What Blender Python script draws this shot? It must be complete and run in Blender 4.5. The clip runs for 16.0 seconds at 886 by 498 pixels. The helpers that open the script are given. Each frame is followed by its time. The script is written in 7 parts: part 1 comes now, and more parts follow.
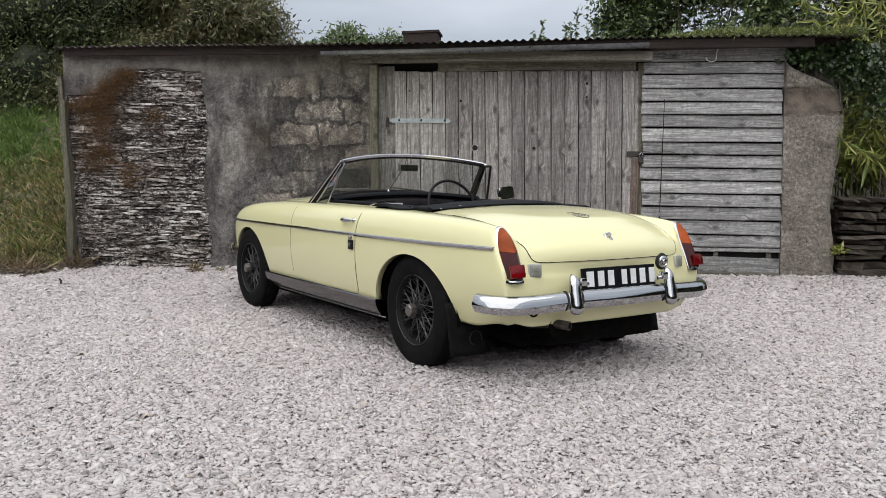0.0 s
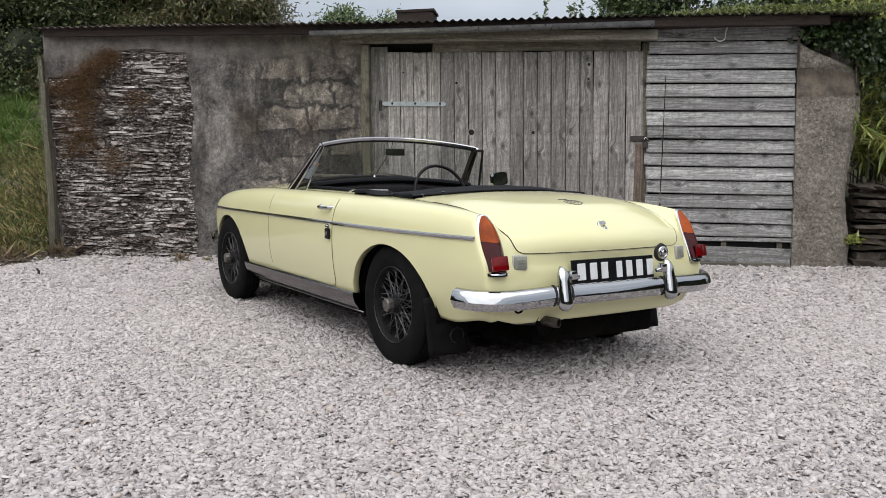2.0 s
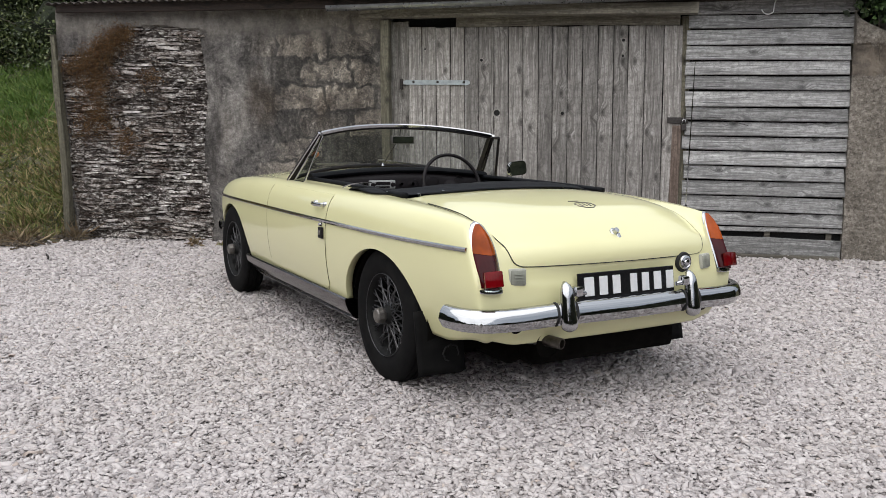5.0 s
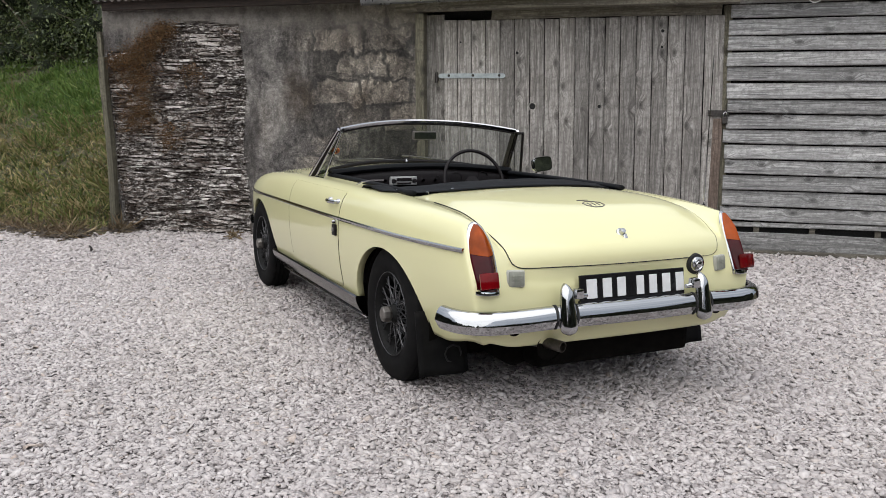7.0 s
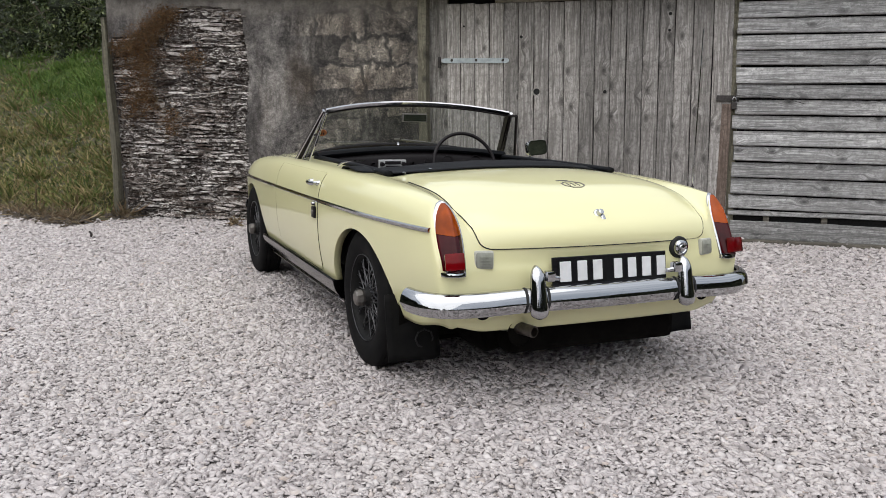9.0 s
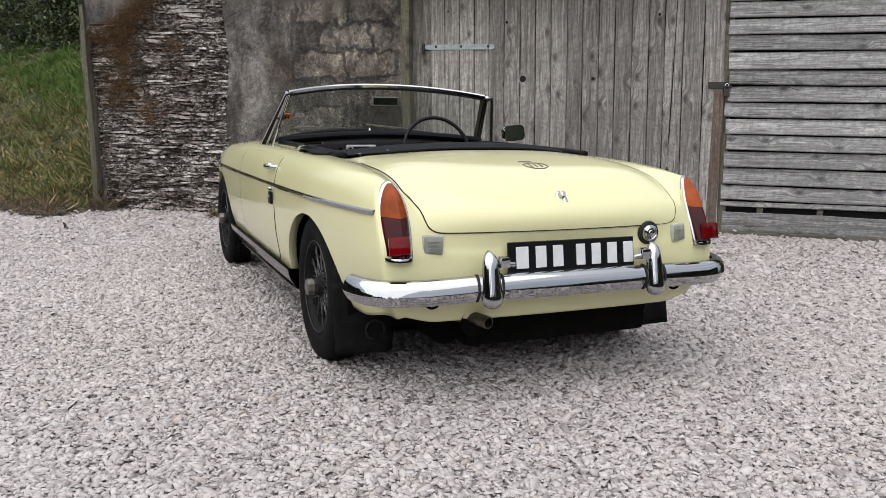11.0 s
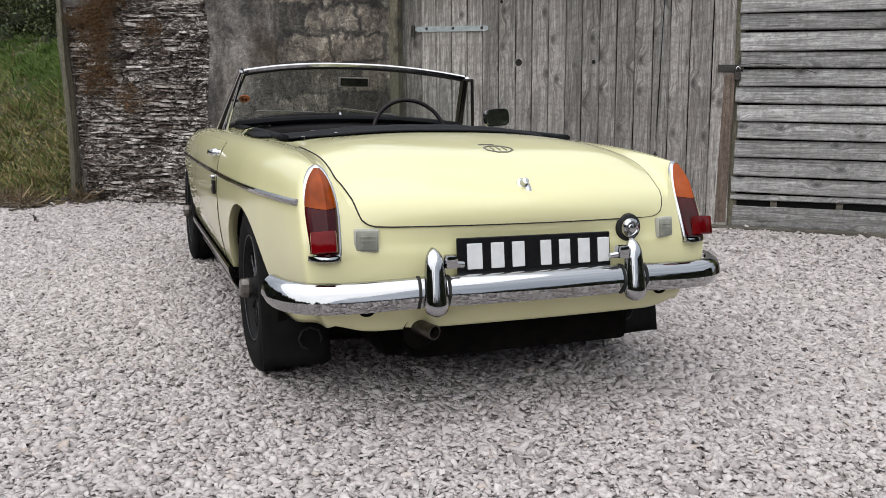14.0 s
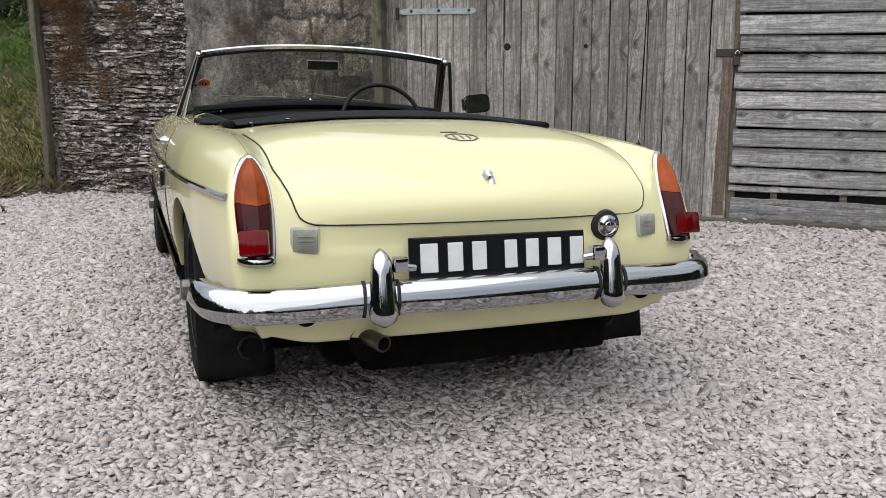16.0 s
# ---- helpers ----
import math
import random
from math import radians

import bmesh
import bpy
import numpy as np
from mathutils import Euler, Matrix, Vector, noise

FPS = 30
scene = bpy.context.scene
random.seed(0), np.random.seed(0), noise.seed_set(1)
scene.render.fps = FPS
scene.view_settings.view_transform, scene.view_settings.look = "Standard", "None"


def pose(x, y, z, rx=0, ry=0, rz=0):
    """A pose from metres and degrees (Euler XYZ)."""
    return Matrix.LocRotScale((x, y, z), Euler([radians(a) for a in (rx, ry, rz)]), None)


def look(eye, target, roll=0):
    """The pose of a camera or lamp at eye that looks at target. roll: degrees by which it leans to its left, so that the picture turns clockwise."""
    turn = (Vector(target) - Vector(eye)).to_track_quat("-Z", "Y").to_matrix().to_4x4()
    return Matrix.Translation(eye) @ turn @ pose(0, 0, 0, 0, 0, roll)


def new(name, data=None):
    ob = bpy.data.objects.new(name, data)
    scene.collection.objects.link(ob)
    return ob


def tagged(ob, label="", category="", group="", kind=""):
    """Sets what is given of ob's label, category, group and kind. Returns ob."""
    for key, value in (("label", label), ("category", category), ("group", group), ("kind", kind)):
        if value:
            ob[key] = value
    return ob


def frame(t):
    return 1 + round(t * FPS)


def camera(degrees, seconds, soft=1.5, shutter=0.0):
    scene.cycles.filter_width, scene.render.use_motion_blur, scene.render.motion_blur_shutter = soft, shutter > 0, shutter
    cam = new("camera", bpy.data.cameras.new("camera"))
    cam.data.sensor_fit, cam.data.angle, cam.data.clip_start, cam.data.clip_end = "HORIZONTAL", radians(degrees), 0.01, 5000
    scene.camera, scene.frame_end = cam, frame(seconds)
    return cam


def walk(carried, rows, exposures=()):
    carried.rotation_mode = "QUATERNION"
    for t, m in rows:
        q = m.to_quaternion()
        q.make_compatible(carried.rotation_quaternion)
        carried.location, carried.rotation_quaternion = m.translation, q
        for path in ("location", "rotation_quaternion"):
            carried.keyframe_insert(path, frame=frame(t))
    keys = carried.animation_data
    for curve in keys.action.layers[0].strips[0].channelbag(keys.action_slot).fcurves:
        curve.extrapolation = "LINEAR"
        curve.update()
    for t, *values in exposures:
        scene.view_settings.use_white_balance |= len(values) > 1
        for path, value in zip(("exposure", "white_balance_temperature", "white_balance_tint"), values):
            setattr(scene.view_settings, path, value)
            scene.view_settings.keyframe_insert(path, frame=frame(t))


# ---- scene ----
cam = camera(56.5, 16.0, soft=0.6)
METRES, EYE, TILT, LEAN, TURN = 3.623, 1.5, 0.0, 0.0, -33.8
PATH = [
    (0, (-0.021, -1.125, 1.011), (-0.2452, 0.8544, 0.8393), 0.7),
    (0.5, (0.010, -1.013, 0.991), (-0.2184, 0.9650, 0.8154), 0.6),
    (1, (0.042, -0.916, 0.989), (-0.1927, 1.0609, 0.8053), 0.7),
    (1.5, (0.065, -0.843, 0.989), (-0.1761, 1.1338, 0.7993), 0.6),
    (2, (0.090, -0.771, 0.989), (-0.1598, 1.2037, 0.7893), 0.7),
    (2.5, (0.115, -0.687, 0.985), (-0.1483, 1.2846, 0.7732), 0.7),
    (3, (0.138, -0.579, 1.001), (-0.1436, 1.3882, 0.7688), 0.8),
    (3.5, (0.162, -0.489, 1.027), (-0.1369, 1.4732, 0.7800), 0.7),
    (4, (0.184, -0.426, 1.061), (-0.1278, 1.5327, 0.8024), 0.8),
    (6.5, (0.440, -0.259, 1.161), (-0.0340, 1.6617, 0.8637), 0.7),
    (7, (0.496, -0.241, 1.157), (-0.0118, 1.6701, 0.8545), 0.7),
    (7.5, (0.544, -0.225, 1.144), (0.0078, 1.6779, 0.8370), 0.8),
    (8, (0.587, -0.191, 1.128), (0.0309, 1.7054, 0.8173), 0.7),
    (8.5, (0.628, -0.143, 1.111), (0.0637, 1.7496, 0.7956), 0.7),
    (9, (0.685, -0.069, 1.089), (0.1136, 1.8221, 0.7716), 0.8),
    (11.5, (0.856, 0.271, 0.996), (0.2596, 2.1519, 0.6736), 0.8),
    (12, (0.886, 0.358, 0.986), (0.2823, 2.2370, 0.6632), 0.8),
    (12.5, (0.910, 0.428, 0.975), (0.2984, 2.3040, 0.6507), 0.8),
    (13, (0.925, 0.502, 0.962), (0.3031, 2.3750, 0.6352), 0.8),
    (13.5, (0.932, 0.580, 0.954), (0.3033, 2.4493, 0.6248), 0.8),
    (14, (0.932, 0.676, 0.948), (0.2934, 2.5422, 0.6135), 0.8),
    (14.5, (0.934, 0.761, 0.935), (0.2934, 2.6246, 0.5970), 0.9),
    (15, (0.942, 0.839, 0.930), (0.2967, 2.7001, 0.5858), 0.9),
    (15.5, (0.954, 0.903, 0.932), (0.3091, 2.7629, 0.5799), 0.8),
    (16, (0.972, 0.983, 0.935), (0.3280, 2.8422, 0.5740), 0.9),
]
walk(cam, [(t, look(eye, target, roll)) for t, eye, target, roll in PATH])

# ---- world and light ----
world = bpy.data.worlds.new("overcast_sky")
scene.world = world
world.use_nodes = True
wn, wl = world.node_tree.nodes, world.node_tree.links
wn.clear()
sky = wn.new("ShaderNodeTexSky")
sky.sky_type, sky.sun_disc = 'NISHITA', False
sky.sun_elevation, sky.sun_rotation = radians(59), radians(190)
sky.air_density, sky.dust_density = 1.0, 3.0
hsv = wn.new("ShaderNodeHueSaturation")
hsv.inputs["Saturation"].default_value = 0.35
wl.new(sky.outputs[0], hsv.inputs["Color"])
wtc = wn.new("ShaderNodeTexCoord")
wmap = wn.new("ShaderNodeMapping")
wmap.inputs["Scale"].default_value = (1.5, 1.5, 5.0)
wl.new(wtc.outputs["Generated"], wmap.inputs[0])
wnoise = wn.new("ShaderNodeTexNoise")
wnoise.inputs["Scale"].default_value, wnoise.inputs["Detail"].default_value = 1.6, 5
wl.new(wmap.outputs[0], wnoise.inputs["Vector"])
wramp = wn.new("ShaderNodeValToRGB")
wramp.color_ramp.elements[0].position, wramp.color_ramp.elements[0].color = 0.30, (2.6, 2.9, 3.3, 1)
wramp.color_ramp.elements[1].position, wramp.color_ramp.elements[1].color = 0.72, (5.2, 5.4, 5.7, 1)
wl.new(wnoise.outputs["Fac"], wramp.inputs[0])
wmix = wn.new("ShaderNodeMixRGB")
wmix.inputs[0].default_value = 0.75
wl.new(hsv.outputs[0], wmix.inputs[1])
wl.new(wramp.outputs[0], wmix.inputs[2])
wbg = wn.new("ShaderNodeBackground")
wbg.inputs["Strength"].default_value = 0.25
# an overcast dome is dimmer towards the horizon
wsep = wn.new("ShaderNodeSeparateXYZ")
wl.new(wtc.outputs["Generated"], wsep.inputs[0])
wgrad = wn.new("ShaderNodeValToRGB")
wgrad.color_ramp.elements[0].position, wgrad.color_ramp.elements[0].color = 0.0, (0.37, 0.405, 0.45, 1)
wgrad.color_ramp.elements[1].position, wgrad.color_ramp.elements[1].color = 0.85, (1.22, 1.20, 1.18, 1)
wl.new(wsep.outputs["Z"], wgrad.inputs[0])
wmul = wn.new("ShaderNodeMixRGB")
wmul.blend_type = 'MULTIPLY'
wmul.inputs[0].default_value = 1.0
wl.new(wmix.outputs[0], wmul.inputs[1])
wl.new(wgrad.outputs[0], wmul.inputs[2])
wl.new(wmul.outputs[0], wbg.inputs["Color"])
wout = wn.new("ShaderNodeOutputWorld")
wl.new(wbg.outputs[0], wout.inputs["Surface"])

sun_data = bpy.data.lights.new("sun", 'SUN')
sun_data.energy, sun_data.angle, sun_data.color = 2.2, radians(105), (1.0, 0.97, 0.93)
sun = new("sun", sun_data)
sun.matrix_world = look((0, 0, 20), (2.0, 12.0, 0))
scene.view_settings.exposure = 0.0


# ---- materials ----
class Nodes:
    """A small builder round one node material."""

    def __init__(self, name):
        self.m = bpy.data.materials.new(name)
        self.m.use_nodes = True
        self.t = self.m.node_tree
        self.b = self.t.nodes["Principled BSDF"]
        self.tc = self.t.nodes.new("ShaderNodeTexCoord")

    def put(self, socket, value):
        if isinstance(value, bpy.types.NodeSocket):
            self.t.links.new(value, socket)
        else:
            socket.default_value = value

    def set(self, **kw):
        for key, value in kw.items():
            self.put(self.b.inputs[key.replace("_", " ")], value)
        return self

    def coords(self, scale=(1, 1, 1), rot=(0, 0, 0), space="Object"):
        n = self.t.nodes.new("ShaderNodeMapping")
        n.inputs["Scale"].default_value, n.inputs["Rotation"].default_value = scale, rot
        self.t.links.new(self.tc.outputs[space], n.inputs[0])
        return n.outputs[0]

    def noise(self, scale, detail=5, rough=0.55, vec=None, distort=0.0):
        n = self.t.nodes.new("ShaderNodeTexNoise")
        n.inputs["Scale"].default_value, n.inputs["Detail"].default_value = scale, detail
        n.inputs["Roughness"].default_value, n.inputs["Distortion"].default_value = rough, distort
        self.t.links.new(vec if vec else self.tc.outputs["Object"], n.inputs["Vector"])
        return n.outputs["Fac"]

    def voronoi(self, scale, vec=None, feature='F1', out="Distance", dims='3D'):
        n = self.t.nodes.new("ShaderNodeTexVoronoi")
        n.feature, n.voronoi_dimensions = feature, dims
        n.inputs["Scale"].default_value = scale
        self.t.links.new(vec if vec else self.tc.outputs["Object"], n.inputs["Vector"])
        return n.outputs[out]

    def ramp(self, fac, *stops):
        n = self.t.nodes.new("ShaderNodeValToRGB")
        e = n.color_ramp.elements
        while len(e) < len(stops):
            e.new(0.5)
        for el, (p, c) in zip(e, stops):
            el.position = p
            el.color = (*c, 1) if isinstance(c, tuple) else (c, c, c, 1)
        self.t.links.new(fac, n.inputs[0])
        return n.outputs[0]

    def mix(self, fac, a, b, mode='MIX'):
        n = self.t.nodes.new("ShaderNodeMixRGB")
        n.blend_type = mode
        self.put(n.inputs[0], fac)
        for i, v in ((1, a), (2, b)):
            self.put(n.inputs[i], (*v, 1) if isinstance(v, tuple) and len(v) == 3 else v)
        return n.outputs[0]

    def math(self, op, a, b=0.0):
        n = self.t.nodes.new("ShaderNodeMath")
        n.operation = op
        self.put(n.inputs[0], a)
        self.put(n.inputs[1], b)
        return n.outputs[0]

    def rand(self):
        return self.t.nodes.new("ShaderNodeObjectInfo").outputs["Random"]

    def island(self):
        return self.t.nodes.new("ShaderNodeNewGeometry").outputs["Random Per Island"]

    def bump(self, height, strength=0.3, distance=0.01):
        n = self.t.nodes.new("ShaderNodeBump")
        n.inputs["Strength"].default_value, n.inputs["Distance"].default_value = strength, distance
        self.t.links.new(height, n.inputs["Height"])
        self.t.links.new(n.outputs[0], self.b.inputs["Normal"])
        return self


def plain(name, colour, rough=0.5, metal=0.0, var=0.12, scale=30, bump=0.0):
    n = Nodes(name)
    f = n.noise(scale, 4)
    lo, hi = tuple(c * (1 - var) for c in colour), tuple(min(1, c * (1 + var)) for c in colour)
    n.set(Base_Color=n.ramp(f, (0.3, lo), (0.7, hi)), Metallic=metal,
          Roughness=n.ramp(n.noise(scale * 2.3, 3), (0.3, max(0.02, rough * 0.85)), (0.7, min(1, rough * 1.15))))
    if bump:
        n.bump(n.noise(scale * 4, 4), bump, 0.002)
    return n.m


def wood_material(name, dark, mid, light, axis, warm=0.0):
    """Weathered grey timber; axis: the grain's direction in the piece's own coordinates."""
    n = Nodes(name)
    s = [26, 26, 26]
    s[axis] = 1.3
    r = n.rand()
    shift = n.t.nodes.new("ShaderNodeVectorMath")
    shift.operation = 'ADD'
    n.t.links.new(n.coords(tuple(s)), shift.inputs[0])
    off = n.t.nodes.new("ShaderNodeCombineXYZ")
    for i, k in enumerate((37.0, 11.0, 53.0)):
        n.put(off.inputs[i], n.math('MULTIPLY', r, k))
    n.t.links.new(off.outputs[0], shift.inputs[1])
    # knots
    s3 = [7.5, 3.0, 7.5]
    s3[axis] = 4.2
    kshift = n.t.nodes.new("ShaderNodeVectorMath")
    kshift.operation = 'ADD'
    n.t.links.new(n.coords(tuple(s3), (radians(90), 0, 0)), kshift.inputs[0])
    n.t.links.new(off.outputs[0], kshift.inputs[1])
    pick = n.voronoi(1.0, kshift.outputs[0], out="Color", dims='2D')
    kd = n.math('ADD', n.voronoi(1.0, kshift.outputs[0], dims='2D'), n.ramp(pick, (0.34, 0.0), (0.36, 1.0)))
    warp = n.t.nodes.new("ShaderNodeCombineXYZ")
    bend = n.ramp(kd, (0.0, 1.0), (0.18, 0.45), (0.42, 0.0))
    n.put(warp.inputs[2 if axis == 0 else 0], n.math('MULTIPLY', bend, 1.5))
    vadd = n.t.nodes.new("ShaderNodeVectorMath")
    vadd.operation = 'ADD'
    n.t.links.new(shift.outputs[0], vadd.inputs[0])
    n.t.links.new(warp.outputs[0], vadd.inputs[1])
    v = vadd.outputs[0]
    grain = n.noise(1.6, 8, 0.68, v, 1.2)
    fine = n.noise(7.5, 6, 0.8, v)
    g = n.math('ADD', n.math('MULTIPLY', grain, 0.62), n.math('MULTIPLY', fine, 0.38))
    c = n.ramp(g, (0.385, dark), (0.49, mid), (0.60, light))
    c = n.mix(n.ramp(kd, (0.045, 0.97), (0.10, 0.62), (0.135, 0.70), (0.16, 0.20), (0.26, 0.0)), c, tuple(x * 0.55 for x in dark))
    # drying cracks along the grain
    s4 = [60, 60, 60]
    s4[axis] = 3.2
    crack = n.noise(1.0, 3, 0.5, n.coords(tuple(s4)))
    c = n.mix(n.ramp(crack, (0.27, 0.85), (0.335, 0.0)), c, tuple(x * 0.45 for x in dark))
    # grey bloom and small stains
    c = n.mix(n.ramp(n.noise(30, 7, 0.8), (0.40, 0.70), (0.54, 0.0)), c, tuple(x * 0.50 for x in mid))
    s2 = [5, 5, 5]
    s2[axis] = 1.2
    blot = n.noise(1.0, 4, 0.6, n.coords(tuple(s2), space="Object"))
    c = n.mix(n.ramp(blot, (0.42, 0.0), (0.7, 0.55)), c, tuple(x * 0.55 for x in mid))
    tone = n.ramp(r, (0.0, 0.70), (1.0, 1.28))
    c = n.mix(1.0, c, tone, 'MULTIPLY')
    if warm:
        c = n.mix(n.ramp(n.noise(2.2, 3), (0.55, 0.0), (0.75, warm)), c, (0.20, 0.13, 0.08))
    n.set(Base_Color=c, Roughness=0.85)
    n.bump(n.math('ADD', g, n.math('MULTIPLY', n.ramp(crack, (0.29, 0.0), (0.36, 0.5)), 1.0)), 0.6, 0.006)
    return n.m


M = {}

n = Nodes("primrose_paint")
n.set(Base_Color=n.mix(n.noise(3, 3), (0.657, 0.632, 0.362), (0.680, 0.655, 0.386)), Roughness=0.35)
n.b.inputs["Coat Weight"].default_value, n.b.inputs["Coat Roughness"].default_value = 1.0, 0.02
n.b.inputs["Specular IOR Level"].default_value = 0.1
M["paint"] = n.m
n = Nodes("chrome")
n.set(Base_Color=(0.47, 0.475, 0.485, 1), Metallic=1.0, Roughness=n.ramp(n.noise(40, 5), (0.4, 0.03), (0.8, 0.14)))
M["chrome"] = n.m
n = Nodes("brushed_sill_steel")
n.set(Base_Color=(0.17, 0.16, 0.162, 1), Metallic=1.0, Roughness=n.ramp(n.noise(60, 6), (0.35, 0.06), (0.75, 0.22)))
n.bump(n.noise(220, 3), 0.10, 0.001)
M["sill"] = n.m
n = Nodes("tyre_rubber")
n.set(Base_Color=n.ramp(n.noise(18, 6), (0.35, (0.0035, 0.0035, 0.004)), (0.72, (0.009, 0.0088, 0.0085))), Roughness=0.75)
n.b.inputs["Specular IOR Level"].default_value = 0.10
n.bump(n.noise(160, 3), 0.15, 0.001)
M["rubber"] = n.m
M["spoke"] = plain("dull_painted_spoke", (0.062, 0.062, 0.065), 0.30, 0.7, 0.3, 60)
M["rim"] = plain("black_painted_rim", (0.012, 0.012, 0.012), 0.6, 0.0, 0.3, 60)
M["rim"].node_tree.nodes["Principled BSDF"].inputs["Specular IOR Level"].default_value = 0.1
M["hub"] = plain("dull_grey_hub", (0.19, 0.178, 0.165), 0.42, 0.85, 0.25, 60)
M["black"] = plain("black_trim", (0.010, 0.008, 0.009), 0.5, 0, 0.3, 60)
M["black"].node_tree.nodes["Principled BSDF"].inputs["Specular IOR Level"].default_value = 0.2
M["seam"] = plain("dark_seam_rubber", (0.006, 0.006, 0.006), 0.7)
M["joint"] = plain("grimy_panel_joint", (0.16, 0.15, 0.08), 0.6)
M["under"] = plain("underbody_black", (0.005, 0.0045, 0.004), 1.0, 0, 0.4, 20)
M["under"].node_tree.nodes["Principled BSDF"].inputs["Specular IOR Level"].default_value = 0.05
n = Nodes("black_vinyl")
n.set(Base_Color=n.ramp(n.noise(12, 5), (0.3, (0.0035, 0.004, 0.005)), (0.75, (0.0075, 0.008, 0.010))), Roughness=0.55)
n.b.inputs["Specular IOR Level"].default_value = 0.10
n.bump(n.noise(420, 3), 0.25, 0.001)
M["vinyl"] = n.m
M["plate"] = plain("gloss_black_plate", (0.006, 0.006, 0.007), 0.22)
M["bar"] = plain("silver_white_bar", (0.72, 0.73, 0.74), 0.35, 0.2, 0.06)
M["radio"] = plain("dull_silver_fascia", (0.42, 0.42, 0.42), 0.4, 0.3, 0.1)
M["exhaust"] = plain("sooty_steel", (0.10, 0.09, 0.078), 0.35, 0.9, 0.35, 50)
M["rust"] = plain("rusty_iron", (0.13, 0.055, 0.028), 0.85, 0.1, 0.45, 40, 0.3)
M["iron"] = plain("black_iron", (0.045, 0.04, 0.038), 0.6, 0.5, 0.4, 50, 0.2)
M["galv"] = plain("galvanised_steel", (0.34, 0.38, 0.40), 0.5, 0.4, 0.2, 30, 0.1)


def lens(name, colour):
    n = Nodes(name)
    n.set(Base_Color=n.mix(n.ramp(n.noise(11, 3), (0.35, 0.0), (0.65, 1.0)), colour, tuple(c * 0.5 for c in colour)), Roughness=0.07)
    n.b.inputs["Specular IOR Level"].default_value = 0.2
    sp = n.t.nodes.new("ShaderNodeSeparateXYZ")
    n.t.links.new(n.tc.outputs["Object"], sp.inputs[0])
    n.bump(n.math('SINE', n.math('MULTIPLY', sp.outputs["X"], 620.0)), 0.07, 0.0010)
    return n.m


M["amber"] = lens("amber_lens", (0.30, 0.050, 0.002))
M["red"] = lens("dark_red_lens", (0.050, 0.002, 0.004))
M["redlit"] = lens("bright_red_reflector", (0.14, 0.002, 0.004))
M["bezel"] = plain("grey_plastic_bezel", (0.40, 0.40, 0.36), 0.3, 0.0, 0.1)
M["clear"] = lens("clear_ribbed_lens", (0.34, 0.35, 0.30))

n = Nodes("windscreen_glass")
t = n.t
glossy = t.nodes.new("ShaderNodeBsdfGlossy")
glossy.inputs["Roughness"].default_value = 0.01
clear = t.nodes.new("ShaderNodeBsdfTransparent")
clear.inputs["Color"].default_value = (0.72, 0.745, 0.745, 1)
fr = t.nodes.new("ShaderNodeLayerWeight")
fr.inputs["Blend"].default_value = 0.5
fpow = n.math('POWER', fr.outputs["Facing"], 4.0)
fmul = n.math('ADD', n.math('MULTIPLY', fpow, 0.05), 0.012)
mixs = t.nodes.new("ShaderNodeMixShader")
t.links.new(fmul, mixs.inputs[0])
t.links.new(clear.outputs[0], mixs.inputs[1])
t.links.new(glossy.outputs[0], mixs.inputs[2])
t.links.new(mixs.outputs[0], t.nodes["Material Output"].inputs["Surface"])
M["glass"] = n.m
M["side_glass"] = n.m.copy()
M["side_glass"].name = "quarter_light_glass"
for nd in M["side_glass"].node_tree.nodes:
    if nd.type == 'MATH' and nd.operation == 'MULTIPLY':
        nd.inputs[1].default_value = 0.55
    if nd.type == 'MATH' and nd.operation == 'ADD':
        nd.inputs[1].default_value = 0.20
n = Nodes("mirror_glass")
n.set(Base_Color=(0.78, 0.80, 0.80, 1), Metallic=1.0, Roughness=0.02)
M["mirror"] = n.m

n = Nodes("gravel_stones")
r = n.island()
c = n.ramp(r, (0.0, (0.25, 0.226, 0.224)), (0.10, (0.365, 0.333, 0.330)), (0.40, (0.465, 0.427, 0.424)), (0.75, (0.515, 0.475, 0.471)), (0.95, (0.575, 0.537, 0.532)), (1.0, (0.43, 0.36, 0.32)))
c = n.mix(n.ramp(n.noise(0.8, 3), (0.40, 0.0), (0.75, 0.25)), c, (0.46, 0.42, 0.37))
c = n.mix(0.25, c, n.ramp(n.noise(110, 4), (0.3, 0.55), (0.7, 1.0)), 'MULTIPLY')
n.set(Base_Color=c, Roughness=0.78)
n.bump(n.noise(240, 4), 0.3, 0.002)
M["gravel"] = n.m
n = Nodes("gravel_bed")
v = n.voronoi(70, out="Color")
c = n.ramp(v, (0.1, (0.17, 0.153, 0.150)), (0.5, (0.36, 0.326, 0.322)), (0.9, (0.52, 0.475, 0.470)))
c = n.mix(n.ramp(n.voronoi(70, feature='DISTANCE_TO_EDGE'), (0.0, 0.75), (0.14, 0.0)), c, (0.06, 0.055, 0.05))
n.set(Base_Color=c, Roughness=0.85)
n.bump(n.voronoi(70), 0.6, 0.01)
M["bed"] = n.m
n = Nodes("field_grass_ground")
n.set(Base_Color=n.ramp(n.noise(2.5, 6), (0.3, (0.030, 0.034, 0.013)), (0.55, (0.066, 0.058, 0.028)), (0.8, (0.125, 0.094, 0.052))), Roughness=0.95)
n.bump(n.noise(30, 5), 0.6, 0.03)
M["turf"] = n.m
n = Nodes("dark_soil")
